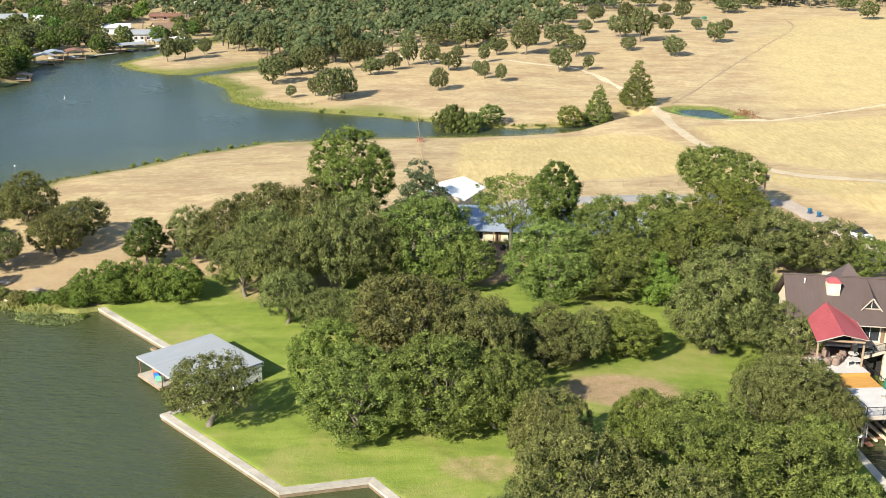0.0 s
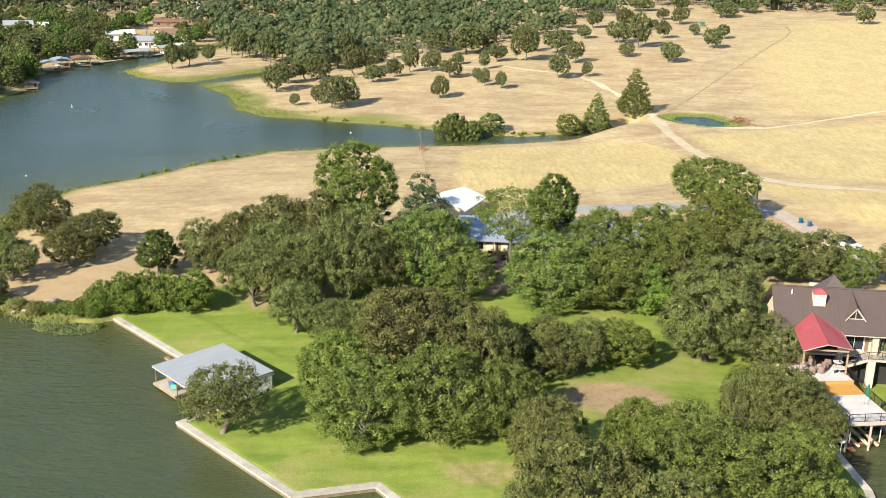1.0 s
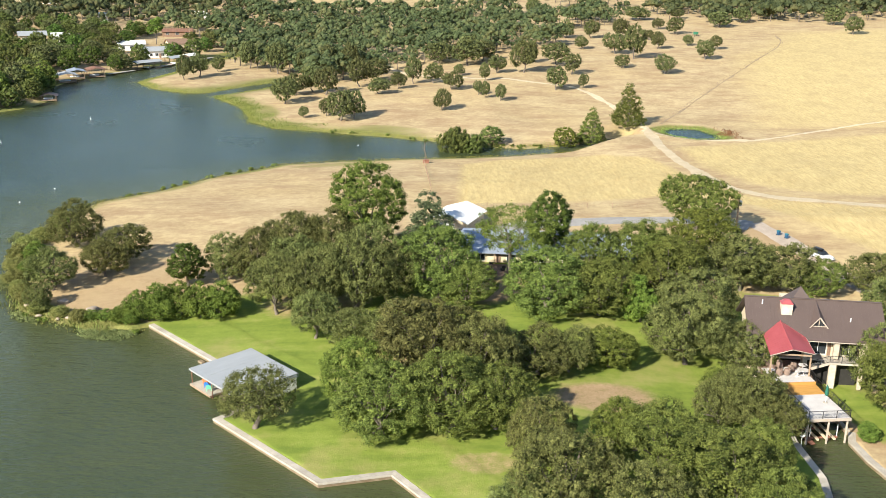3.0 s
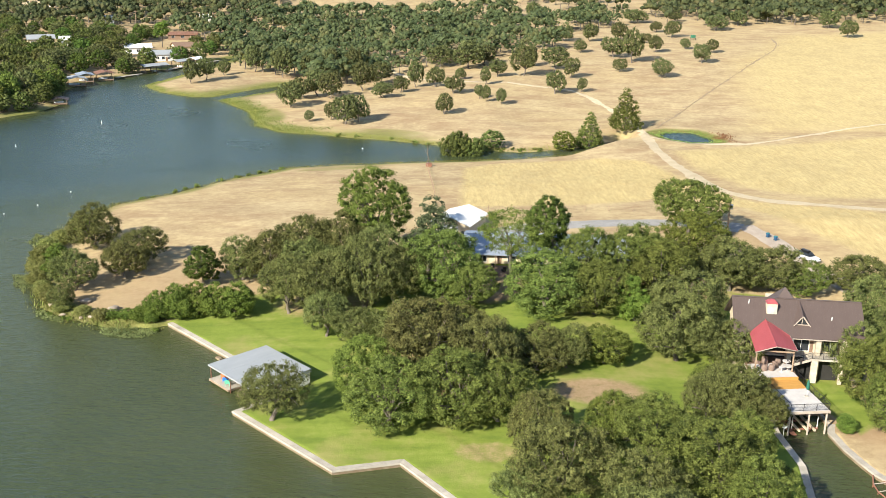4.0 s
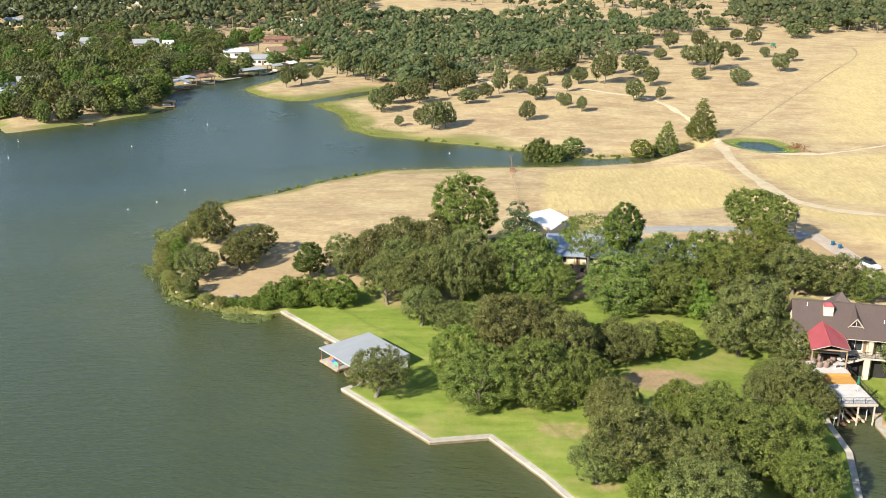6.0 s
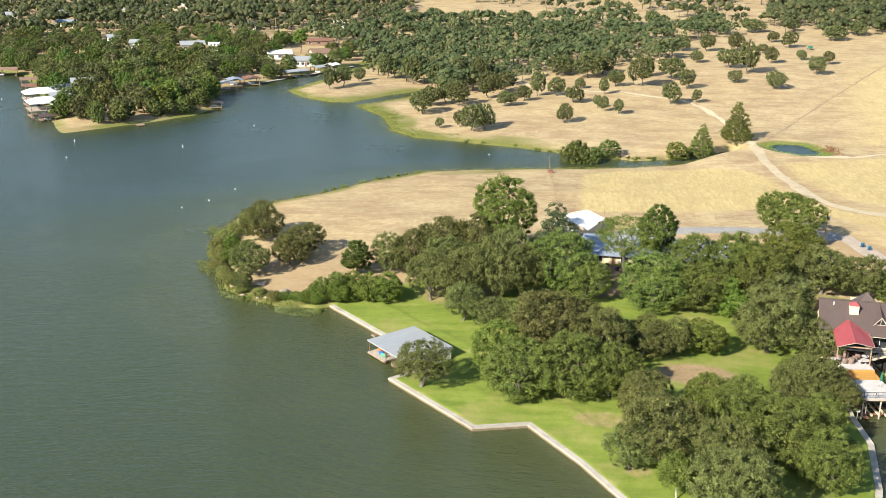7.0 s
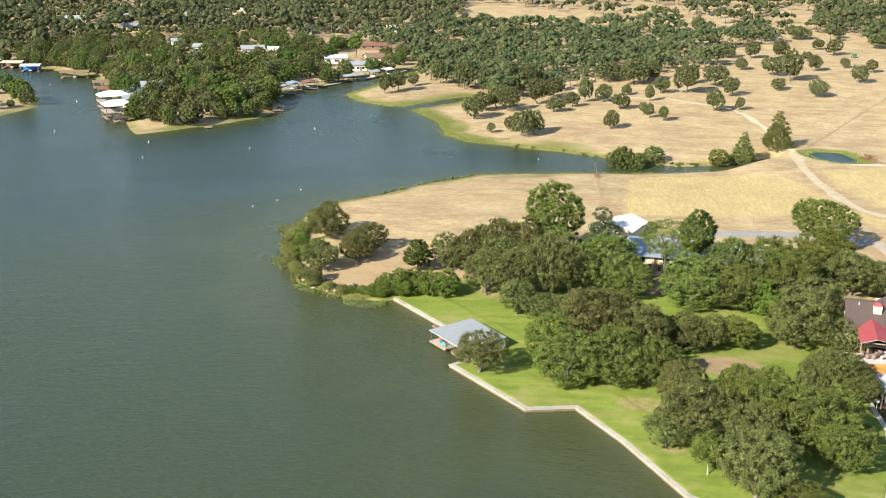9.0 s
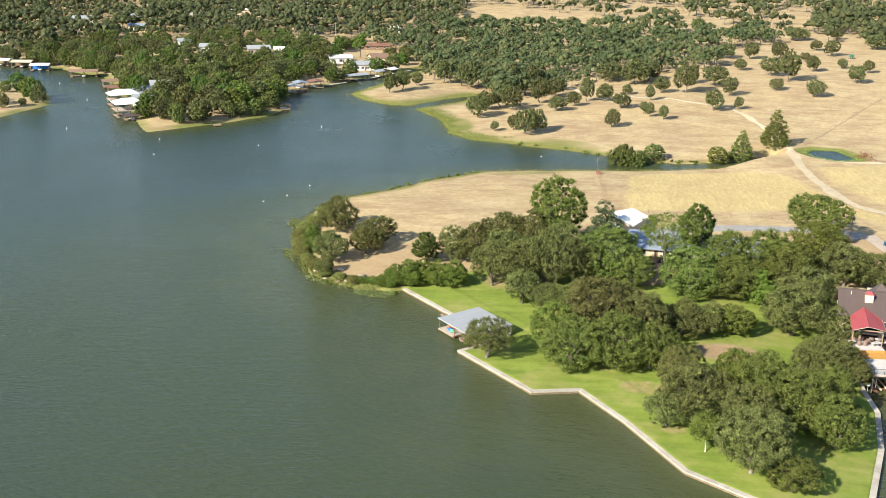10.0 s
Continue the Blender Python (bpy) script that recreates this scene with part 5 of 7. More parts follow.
# steep hipped tower roof behind the ridge
tower = bmesh.new()
bmesh.ops.create_cone(tower, cap_ends=True, segments=4, radius1=3.0, radius2=0.02, depth=2.6, matrix=Matrix.Translation((-1.4, 1.35, 12.0)) @ Matrix.Rotation(radians(45), 4, "Z"))
part("tower_roof", tower, M_BROWN_ROOF, lodge, "steep brown metal hip over the entrance")
part("tower_wall", boxes((-3.3, -0.2, 8.0, 0.5, 5.6, 10.68)), M_CREAM, lodge)
# chimney
chim = part("chimney", boxes((-4.45, -2.2, 8.6, -2.95, -0.85, 11.7), bevel=0.02), M_STONE, lodge, "cream stone chimney")
part("chimney_cap", prism(([(-4.55, -2.3, 11.71), (-2.85, -2.3, 11.71), (-2.85, -0.75, 11.71), (-4.55, -0.75, 11.71)], [(-4.0, -1.75, 12.25), (-3.4, -1.75, 12.25), (-3.4, -1.3, 12.25), (-4.0, -1.3, 12.25)])), M_RED_ROOF, chim, "red metal chimney cap")
part("porch_floor", boxes((-8.6, -5.1, 4.75, 8.9, -3.62, 4.98)), M_CONCRETE, lodge)
for cx in (-1.2, 2.9, 6.8):
    part("porch_column", boxes((cx - 0.38, -5.0, 0.9, cx + 0.38, -4.3, 4.74), (cx - 0.36, -4.98, 4.99, cx + 0.36, -4.3, 7.55), bevel=0.02), M_STONE, lodge, "cream stone porch column")
for wx, ww in ((0.7, 2.2), (4.9, 2.0), (-6.4, 1.6)):
    window_part(lodge, wx, -3.6, 5.2, ww, 1.9)
part("porch_door", boxes((2.0, -3.68, 4.99, 2.45, -3.61, 7.1), bevel=0.01), M_BRICK, lodge)
window_part(lodge, -8.6, -1.5, 5.6, 1.4, 1.3, "x-")


def railing(name, a, b, parent, high=1.0, bars=0.13, posts=1.6):
    """A black metal railing between two points of the parent's space: top and bottom rail, posts and bars."""
    a, b = Vector(a), Vector(b)
    bm = bmesh.new()
    n = max(1, round((b - a).length / posts))

    def stick(p, q, r):
        v, f = tube([p, q], [r, r], 4)
        vs = [bm.verts.new(x) for x in v]
        for quad in f:
            bm.faces.new([vs[i] for i in quad])

    up = Vector((0, 0, 1))
    stick(a + up * high, b + up * high, 0.035)
    stick(a + up * 0.12, b + up * 0.12, 0.02)
    for k in range(n + 1):
        p = a.lerp(b, k / n)
        stick(p, p + up * high, 0.035)
    m = max(2, round((b - a).length / bars))
    for k in range(m):
        p = a.lerp(b, (k + 0.5) / m)
        stick(p + up * 0.12, p + up * high, 0.009)
    return part(name, bm, M_BLACK, parent)


# ---- raised deck over the canal ----
DECK_TURN = 7.0
deck = thing("raised_deck", 47.25, 98.0, 0.0, DECK_TURN, "white boarded deck on posts over the boat canal", "deck")


def boards(x0, x1, y0, y1, z0, z1, count, gap=0.012, thick=0.05):
    """Deck boards across, from y0 (height z0) to y1 (height z1)."""
    bm = bmesh.new()
    for k in range(count):
        f0, f1 = k / count, (k + 1) / count
        ya, yb = y0 + (y1 - y0) * f0, y0 + (y1 - y0) * f1 - gap
        za, zb = z0 + (z1 - z0) * f0, z0 + (z1 - z0) * f1
        slab(bm, (x0, ya, za), (x1, ya, za), (x1, yb, zb), (x0, yb, zb), thick)
    return bm


tagged(part("lower_boarding", boards(-2.75, 2.75, 0, 6.86, 3.6, 3.6, 46), M_DECKWHITE, deck, "white painted deck boards"), kind="stuff")
tagged(part("ramp_boarding", boards(-2.75, 2.75, 6.88, 9.5, 3.62, 3.76, 18), M_GOLDWOOD, deck, "golden new cedar boards on the ramp"), kind="stuff")
part("ramp_step", boxes((-2.75, 9.52, 3.5, 2.75, 9.68, 4.12)), M_GOLDWOOD, deck)
tagged(part("upper_boarding", boards(-2.75, 2.75, 9.70, 14.6, 4.10, 4.10, 33), M_DECKWHITE, deck, "white painted deck boards"), kind="stuff")
part("deck_fascia", boxes((-2.80, -0.08, 3.22, 2.80, -0.01, 3.58), (-2.86, -0.08, 3.10, -2.80, 14.6, 3.54), (2.80, -0.08, 3.10, 2.86, 14.6, 3.54)), M_TRIM, deck, "pale deck fascia board")
part("deck_joists", boxes(*[(x - 0.06, 0.0, 3.12, x + 0.06, 14.5, 3.52) for x in (-2.3, -1.4, -0.5, 0.4, 1.3, 2.2)]), M_RUSTWOOD, deck)
for px in (-2.6, 0.1, 2.55):
    for py in (0.25, 5.3):
        part("deck_post", boxes((px - 0.10, py - 0.10, -1.0, px + 0.10, py + 0.10, 3.10), bevel=0.02), M_TRIM, deck, "pale square deck post")
railing("front_rail", (-2.72, 0.05, 3.6), (2.72, 0.05, 3.6), deck)
railing("east_rail", (2.72, 0.1, 3.6), (2.72, 9.4, 3.7), deck)
railing("east_rail", (2.72, 9.7, 4.1), (2.72, 13.4, 4.1), deck)
railing("west_rail", (-2.72, 0.1, 3.6), (-2.72, 9.4, 3.7), deck)
part("lower_wall", boxes((-2.7, 6.2, -0.5, 2.7, 6.4, 3.1)), M_STONE, deck, "pale stone wall under the deck")

# boat lift and timbers in the canal mouth
hoist = thing("boat_lift", 47.2, 99.2, 0.0, DECK_TURN, "steel boat lift with pale bunks under the deck", "boat lift")
for bx in (-0.9, 0.3, 1.3):
    part("bunk", prism(([(bx - 0.12, -0.6, 0.25), (bx + 0.12, -0.6, 0.25), (bx + 0.12, 3.8, 0.25), (bx - 0.12, 3.8, 0.25)], [(bx - 0.12, -0.6, 0.5), (bx + 0.12, -0.6, 0.5), (bx + 0.12, 3.8, 0.5), (bx - 0.12, 3.8, 0.5)])), M_CREAM, hoist)
part("cross_beam", boxes((-2.2, 0.4, 0.02, 2.2, 0.6, 0.24), (-2.2, 2.8, 0.02, 2.2, 3.0, 0.24)), M_RUSTWOOD, hoist)
for bx in (-2.1, -1.5, 2.1):
    part("guide_post", pole_bm([(bx, 0.5, -0.6), (bx, 0.5, 1.9)], [0.06, 0.06]), M_WHITE, hoist)
part("catwalk", boxes((-2.45, -1.6, 0.3, -1.75, 4.0, 0.42)), M_RUSTWOOD, hoist, "red-brown catwalk boards")
# curved steel landing on the canal's far wall
landing = thing("canal_landing", 0, 0, 0, 0, "rusty steel landing frame along the canal wall", "dock")
outer = [(51.7, 86.9, 0.42), (50.9, 84.8, 0.42), (50.8, 83.0, 0.42), (51.2, 81.4, 0.42), (52.0, 79.8, 0.42), (53.2, 78.2, 0.42)]
inner = [(52.2, 86.9, 0.42), (52.6, 85.2, 0.42), (53.1, 83.6, 0.42), (53.8, 82.0, 0.42), (54.6, 80.4, 0.42), (55.4, 78.8, 0.42)]
part("outer_rail", pole_bm(outer, [0.09] * 6, 6), M_RUSTWOOD, landing)
part("inner_rail", pole_bm(inner, [0.09] * 6, 6), M_RUSTWOOD, landing)
for a_, b_ in zip(outer, inner):
    part("cross_tube", pole_bm([a_, b_], [0.06, 0.06], 5), M_TRIM, landing)
    part("pile", pole_bm([(a_[0], a_[1], -1.2), (a_[0], a_[1], 0.4)], [0.07, 0.07], 6), M_RUSTWOOD, landing)
raft = thing("float_raft", 50.1, 80.6, 0.0, -12, "weathered grey float moored at the canal landing", "float")
part("deck", boxes((-0.95, -0.7, 0.02, 0.95, 0.7, 0.28), bevel=0.06), M_CONCRETE, raft)
part("gangway", boxes((0.2, 0.2, 0.30, 3.6, 0.62, 0.38)), M_DECKWHITE, raft, "pale narrow gangway plank")
dish = thing("dock_light", 43.5, 96.4, 0.55, 0, "white round light on a short post at the canal wall", "lamp")
part("post", pole_bm([(0, 0, 0), (0, 0, 1.3)], [0.05, 0.04]), M_WHITE, dish)
head = bmesh.new()
bmesh.ops.create_uvsphere(head, u_segments=12, v_segments=8, radius=0.38, matrix=Matrix.Translation((0, 0, 1.55)) @ Matrix.Diagonal((1, 1, 0.75, 1)))
part("globe", head, M_WHITE, dish)

# closed parasol on the deck
para = thing("parasol", *(deck.matrix_basis @ Vector((1.6, 4.4, 3.61))), 0, "closed dark green parasol on a stand", "parasol")
part("pole", pole_bm([(0, 0, 0), (0, 0, 2.5)], [0.03, 0.03]), M_WHITE, para)
part("base", pole_bm([(0, 0, 0), (0, 0, 0.08)], [0.32, 0.30], 14), M_CONCRETE, para)
part("canopy", pole_bm([(0, 0, 1.0), (0, 0, 1.25), (0, 0, 2.2), (0, 0, 2.55)], [0.16, 0.26, 0.15, 0.02], 10), M_FOREST, para, "folded green canopy")

# ---- red pavilion in front of the lodge (same turn as the lodge) ----
pav = thing("pavilion", LODGE_M[0], LODGE_M[1], 0.0, LODGE_M[2], "open pavilion with a red metal gable roof", "pavilion")
PX = -4.5
AP, BK = (-4.35, -10.9, 8.5), (-4.63, -2.9, 9.5)
FL, FR, BL, BR = (-7.2, -10.9, 7.5), (-1.15, -9.7, 7.55), (-7.2, -5.3, 8.2), (-1.4, -5.1, 8.0)
red = sheet_roof("roof", [(FR, BR, BK, AP), (BL, FL, AP, BK)], M_RED_ROOF, pav, 0.12, 0.45, "red metal gable roof")
part("ridge_cap", pole_bm([AP, BK], [0.09, 0.09], 6), M_RED_ROOF, red)
for corner in (FL, FR):
    part("fascia", pole_bm([(corner[0], corner[1] - 0.03, corner[2] - 0.07), (AP[0], AP[1] - 0.03, AP[2] - 0.07)], [0.06, 0.06], 4), M_TRIM, red)
part("side_fascia", pole_bm([(FR[0] + 0.03, FR[1], FR[2] - 0.06), (BR[0] + 0.03, BR[1], BR[2] - 0.06)], [0.06, 0.06], 4), M_TRIM, red)
for cx, cy, ch in ((-6.9, -10.5, 7.45), (-1.5, -9.3, 7.5), (-6.9, -5.9, 7.95), (-1.7, -5.6, 7.8)):
    part("post", boxes((cx - 0.1, cy - 0.1, 3.3, cx + 0.1, cy + 0.1, ch), bevel=0.02), M_WOOD, pav)
part("tie_beam", boxes((-6.9, -10.0, 7.22, -1.6, -9.85, 7.42)), M_WOOD, pav)
part("terrace_floor", boxes((-7.6, -9.6, 3.8, -1.0, -3.65, 4.06)), M_BRICK, pav, "brown shaded terrace floor")
part("terrace_wall", boxes((-7.6, -9.6, 1.0, -7.4, -3.7, 3.79)), M_STONE, pav)
# near-black panel over the cream wall: the pavilion's shade put into colour
part("back_wall", boxes((-7.4, -3.95, 4.07, -0.9, -3.72, 7.4)), M_DARK, pav, "near-black panel painted as the shade behind the terrace")
M_PAV = pav.matrix_basis


def tub_chair(x, y, rz, material, label):
    """A round-backed terrace chair under a loose cover."""
    p = M_PAV @ Vector((x, y, 4.11))
    c = thing("terrace_chair", p.x, p.y, p.z, rz, label, "chair", "chairs on the terrace")
    part("body", pole_bm([(0, 0, 0), (0, 0, 0.10), (0, 0, 0.45), (0, 0.04, 0.75), (0, 0.06, 0.85)], [0.36, 0.44, 0.46, 0.40, 0.22], 12), material, c)
    part("back", pole_bm([(-0.38, 0.10, 0.45), (-0.2, 0.36, 0.9), (0.2, 0.36, 0.9), (0.38, 0.10, 0.45)], [0.10, 0.12, 0.12, 0.10], 8), material, c)
    return c


for k, (x, y) in enumerate([(PX - 0.9, -9.4), (PX + 0.15, -9.2), (PX + 0.9, -8.0), (PX - 1.7, -8.2), (PX - 0.4, -6.9), (PX + 1.5, -6.8), (PX - 1.9, -6.2)]):
    tub_chair(x, y, placer.uniform(0, 360), M_TAUPE, "taupe covered chair on the deck terrace")
for x, y, w in ((PX - 2.0, -9.5, 0.45), (PX + 2.4, -9.0, 0.7), (PX + 2.6, -7.2, 0.6), (PX + 1.5, -9.5, 0.4)):
    p = M_PAV @ Vector((x, y, 4.11))
    t = thing("terrace_table", p.x, p.y, p.z, 0, "white round table on the deck terrace", "table", "tables on the terrace")
    part("tabletop", pole_bm([(0, 0, 0.70), (0, 0, 0.76)], [w, w], 18), M_DECKWHITE, t)
    part("foot", pole_bm([(0, 0, 0), (0, 0, 0.04), (0, 0, 0.08), (0, 0, 0.70)], [0.3, 0.28, 0.06, 0.06], 10), M_DECKWHITE, t)

# stair from the deck to the porch
stair = thing("outdoor_stair", LODGE_M[0], LODGE_M[1], 0.0, LODGE_M[2], "pale outdoor stair with black railings", "stairs")
for k in range(7):
    part("step", boxes((-0.55 + k * 0.34, -6.3, 4.04 + k * 0.14, -0.19 + k * 0.34, -5.25, 4.20 + k * 0.14)), M_CONCRETE, stair)
part("stringer", prism(([(-0.7, -6.42, 3.72), (1.85, -6.42, 4.72), (1.85, -6.32, 4.72), (-0.7, -6.32, 3.72)], [(-0.7, -6.42, 4.1), (1.85, -6.42, 5.1), (1.85, -6.32, 5.1), (-0.7, -6.32, 4.1)])), M_TRIM, stair)
part("landing", boxes((1.84, -6.42, 4.78, 6.6, -5.12, 5.02)), M_CONCRETE, stair)
railing("stair_rail", (-0.65, -6.37, 4.1), (1.85, -6.37, 5.05), stair)
railing("landing_rail", (1.85, -6.37, 5.02), (6.55, -6.37, 5.02), stair)
for lx, lw in ((1.9, 0.9), (5.9, 0.5)):
    part("landing_post", boxes((lx, -6.3, 1.2, lx + lw, -5.8, 4.77), bevel=0.02), M_STONE, stair)
# near-black sheet stands in for the shade under the porch
part("shade_wall", boxes((-1.2, -4.6, 1.0, 6.0, -4.4, 4.7)), M_DARK, stair, "near-black sheet painted as the shade under the porch")

# ---- ranch house with the blue-grey roof ----
house = thing("ranch_house", 17.6, 165.6, 3.0, -4.0, "long low house with a blue-grey metal roof and cream walls", "house")
part("wall", boxes((-14.6, -7.4, -0.3, 15.0, -7.15, 2.5), (-14.6, 6.2, -0.3, 15.0, 6.45, 2.5), (-14.6, -7.14, -0.3, -14.35, 6.19, 2.5), (14.75, -7.14, -0.3, 15.0, 6.19, 2.5)), M_CREAM, house, "cream stucco walls")
sheet_roof("roof", [((-15.4, -8.5, 2.5), (15.8, -8.5, 2.5), (15.8, -0.5, 4.3), (-15.4, -0.5, 4.3)), ((15.8, 7.4, 2.5), (-15.4, 7.4, 2.5), (-15.4, -0.5, 4.3), (15.8, -0.5, 4.3))], M_BLUE_ROOF, house, 0.12, 0.6, "blue-grey ribbed metal roof")
part("gable_wall", prism(([(-14.6, -7.3, 2.51), (-14.4, -7.3, 2.51), (-14.4, 6.3, 2.51), (-14.6, 6.3, 2.51)], [(-14.6, -0.6, 4.05), (-14.4, -0.6, 4.05), (-14.4, -0.4, 4.05), (-14.6, -0.4, 4.05)])), M_CREAM, house)
for wx in (-11.5, -6.0, -1.0, 4.0, 9.5):
    window_part(house, wx, -7.4, 0.8, 1.5, 1.2)
part("front_door", boxes((-8.8, -7.48, -0.1, -7.9, -7.41, 2.05), bevel=0.01), M_BRICK, house)
for cx in (-13.5, -9.0, -3.5):
    part("porch_post", boxes((cx - 0.09, -8.4, -0.3, cx + 0.09, -8.22, 2.45)), M_WOOD, house)
patio_x, patio_y = 7.0, 153.0
patio_floor = boxes((-5.0, -4.5, -0.4, 6.0, 4.2, 0.0))
patio = thing("patio", patio_x, patio_y, gz(patio_x, patio_y) + 0.12, 2, "brown flagstone patio in the shade", "patio")
part("paving", patio_floor, M_BRICK, patio)
for k, (dx, dy) in enumerate([(-2.5, -1.5), (-1.2, 0.6), (0.8, -0.8), (2.4, 0.9), (-3.3, 1.4), (0.2, 2.4)]):
    c = thing("patio_chair", patio_x + dx, patio_y + dy, gz(patio_x, patio_y) + 0.121, k * 67, "dark wicker patio chair", "chair", "chairs on the patio")
    part("seat", boxes((-0.36, -0.36, 0.0, 0.36, 0.36, 0.42), bevel=0.05), M_DARK, c)
    part("backrest", boxes((-0.36, 0.26, 0.43, 0.36, 0.42, 0.92), bevel=0.05), M_DARK, c)
    part("cushion", boxes((-0.30, -0.34, 0.425, 0.30, 0.24, 0.53), bevel=0.04), (M_TAUPE, M_ORANGE, M_TAUPE)[k % 3], c)

# ---- white-roofed shed ----
shed = thing("shed", 1.5, 181.6, 2.9, -21.5, "cream metal shed with a white gable roof", "shed")
part("wall", boxes((-4.0, -5.2, -0.3, 4.0, -5.0, 3.1), (-4.0, 5.0, -0.3, 4.0, 5.2, 3.1), (-4.0, -4.99, -0.3, -3.8, 4.99, 3.1), (3.8, -4.99, -0.3, 4.0, 4.99, 3.1)), M_CREAM, shed, "cream metal walls")
part("gable_wall", prism(([(-4.0, -5.2, 3.11), (4.0, -5.2, 3.11), (4.0, -5.0, 3.11), (-4.0, -5.0, 3.11)], [(-0.1, -5.2, 4.42), (0.1, -5.2, 4.42), (0.1, -5.0, 4.42), (-0.1, -5.0, 4.42)])), M_CREAM, shed)
sheet_roof("roof", [((4.5, -5.7, 3.1), (4.5, 5.7, 3.1), (0, 5.7, 4.6), (0, -5.7, 4.6)), ((-4.5, 5.7, 3.1), (-4.5, -5.7, 3.1), (0, -5.7, 4.6), (0, 5.7, 4.6))], M_WHITE_ROOF, shed, 0.1, 0.75, "white ribbed metal roof")
part("roll_door", boxes((-1.6, -5.27, -0.1, 1.6, -5.21, 2.7)), M_WHITE, shed)
window_part(shed, 2.8, -5.2, 1.0, 0.8, 0.9)

# ---- utility pole, bins, car ----
pz = gz(56.0, 175.5)
upole = thing("utility_pole", 56.0, 175.5, pz, 10, "wooden utility pole with a grey transformer", "utility pole")
part("pole", pole_bm([(0, 0, -0.5), (0, 0, 8.6)], [0.17, 0.12], 10), M_WOOD, upole)
part("crossarm", boxes((-1.0, -0.06, 7.9, 1.0, 0.06, 8.05)), M_WOOD, upole)
part("transformer", pole_bm([(0.42, 0, 5.6), (0.42, 0, 5.7), (0.42, 0, 6.6), (0.42, 0, 6.7)], [0.2, 0.27, 0.27, 0.12], 12), M_WHITE, upole, "pale grey transformer can")
for bx, by in ((64.2, 175.0), (65.2, 173.2)):
    b = thing("wheelie_bin", bx, by, gz(bx, by) + 0.06, 25, "blue wheeled rubbish bin by the drive", "bin", "bins by the drive")
    b.matrix_basis = b.matrix_basis @ Matrix.Scale(0.84, 4)
    part("body", prism(([(-0.25, -0.28, 0.08), (0.25, -0.28, 0.08), (0.25, 0.26, 0.08), (-0.25, 0.26, 0.08)], [(-0.32, -0.36, 1.0), (0.32, -0.36, 1.0), (0.32, 0.36, 1.0), (-0.32, 0.36, 1.0)])), M_BIN, b)
    part("lid", prism(([(-0.34, -0.40, 1.01), (0.34, -0.40, 1.01), (0.34, 0.38, 1.01), (-0.34, 0.38, 1.01)], [(-0.30, -0.34, 1.12), (0.30, -0.34, 1.12), (0.30, 0.34, 1.15), (-0.30, 0.34, 1.15)])), M_TEAL, b, "dark teal lid")
    for s in (-1, 1):
        part("wheel", pole_bm([(s * 0.24, 0.30, 0.11), (s * 0.31, 0.30, 0.11)], [0.11, 0.11], 10), M_RUBBER, b)


def suv(x, y, z, rz):
    """A parked estate car: shaped body, glazed cabin, roof box, wheels."""
    car = thing("car", x, y, z, rz, "white estate car with a black roof parked on the drive", "car")
    prof = [(-2.35, 0.42), (-2.38, 0.78), (-2.28, 1.0), (0.95, 1.02), (1.5, 0.98), (2.22, 0.82), (2.36, 0.6), (2.32, 0.36), (-2.30, 0.34)]
    bm = bmesh.new()
    l, r = [bm.verts.new((px, -0.90 if 0.5 < pz_ < 0.95 else -0.86, pz_)) for px, pz_ in prof], [bm.verts.new((px, 0.90 if 0.5 < pz_ < 0.95 else 0.86, pz_)) for px, pz_ in prof]
    bm.faces.new(l)
    bm.faces.new(r[::-1])
    for i in range(len(prof)):
        j = (i + 1) % len(prof)
        bm.faces.new((l[j], l[i], r[i], r[j]))
    bmesh.ops.recalc_face_normals(bm, faces=bm.faces[:])
    bmesh.ops.bevel(bm, geom=bm.edges[:], offset=0.06, segments=2, affect="EDGES")
    part("body", bm, M_CARWHITE, car)
    part("cabin", prism(([(-2.2, -0.82, 1.0), (1.0, -0.82, 1.0), (1.0, 0.82, 1.0), (-2.2, 0.82, 1.0)], [(-1.95, -0.66, 1.5), (0.25, -0.66, 1.5), (0.25, 0.66, 1.5), (-1.95, 0.66, 1.5)])), M_GLASS, car, "dark tinted windows")
    part("roof", boxes((-1.98, -0.69, 1.502, 0.28, 0.69, 1.56), bevel=0.02), M_BLACK, car, "black roof")
    part("roof_box", boxes((-1.8, -0.45, 1.60, 0.1, 0.45, 1.9), bevel=0.10), M_BLACK, car)
    for sx_ in (-1.45, 1.45):
        for sy_ in (-1, 1):
            w = part("wheel", pole_bm([(sx_, sy_ * 0.72, 0.34), (sx_, sy_ * 0.92, 0.34)], [0.34, 0.34], 18), M_RUBBER, car)
            part("rim", pole_bm([(sx_, sy_ * 0.90, 0.34), (sx_, sy_ * 0.935, 0.34)], [0.22, 0.20], 12), M_GALV, w)
    for sy_ in (-1, 1):
        part("headlight", boxes((2.24, sy_ * 0.62 - 0.18, 0.68, 2.37, sy_ * 0.62 + 0.18, 0.82), bevel=0.02), M_GLASS, car)
        part("tail_light", boxes((-2.41, sy_ * 0.68 - 0.12, 0.75, -2.33, sy_ * 0.68 + 0.12, 0.98), bevel=0.02), M_RED_ROOF, car)
    return car


suv(68.3, 162.4, gz(68.3, 162.4) + 0.06, -62)


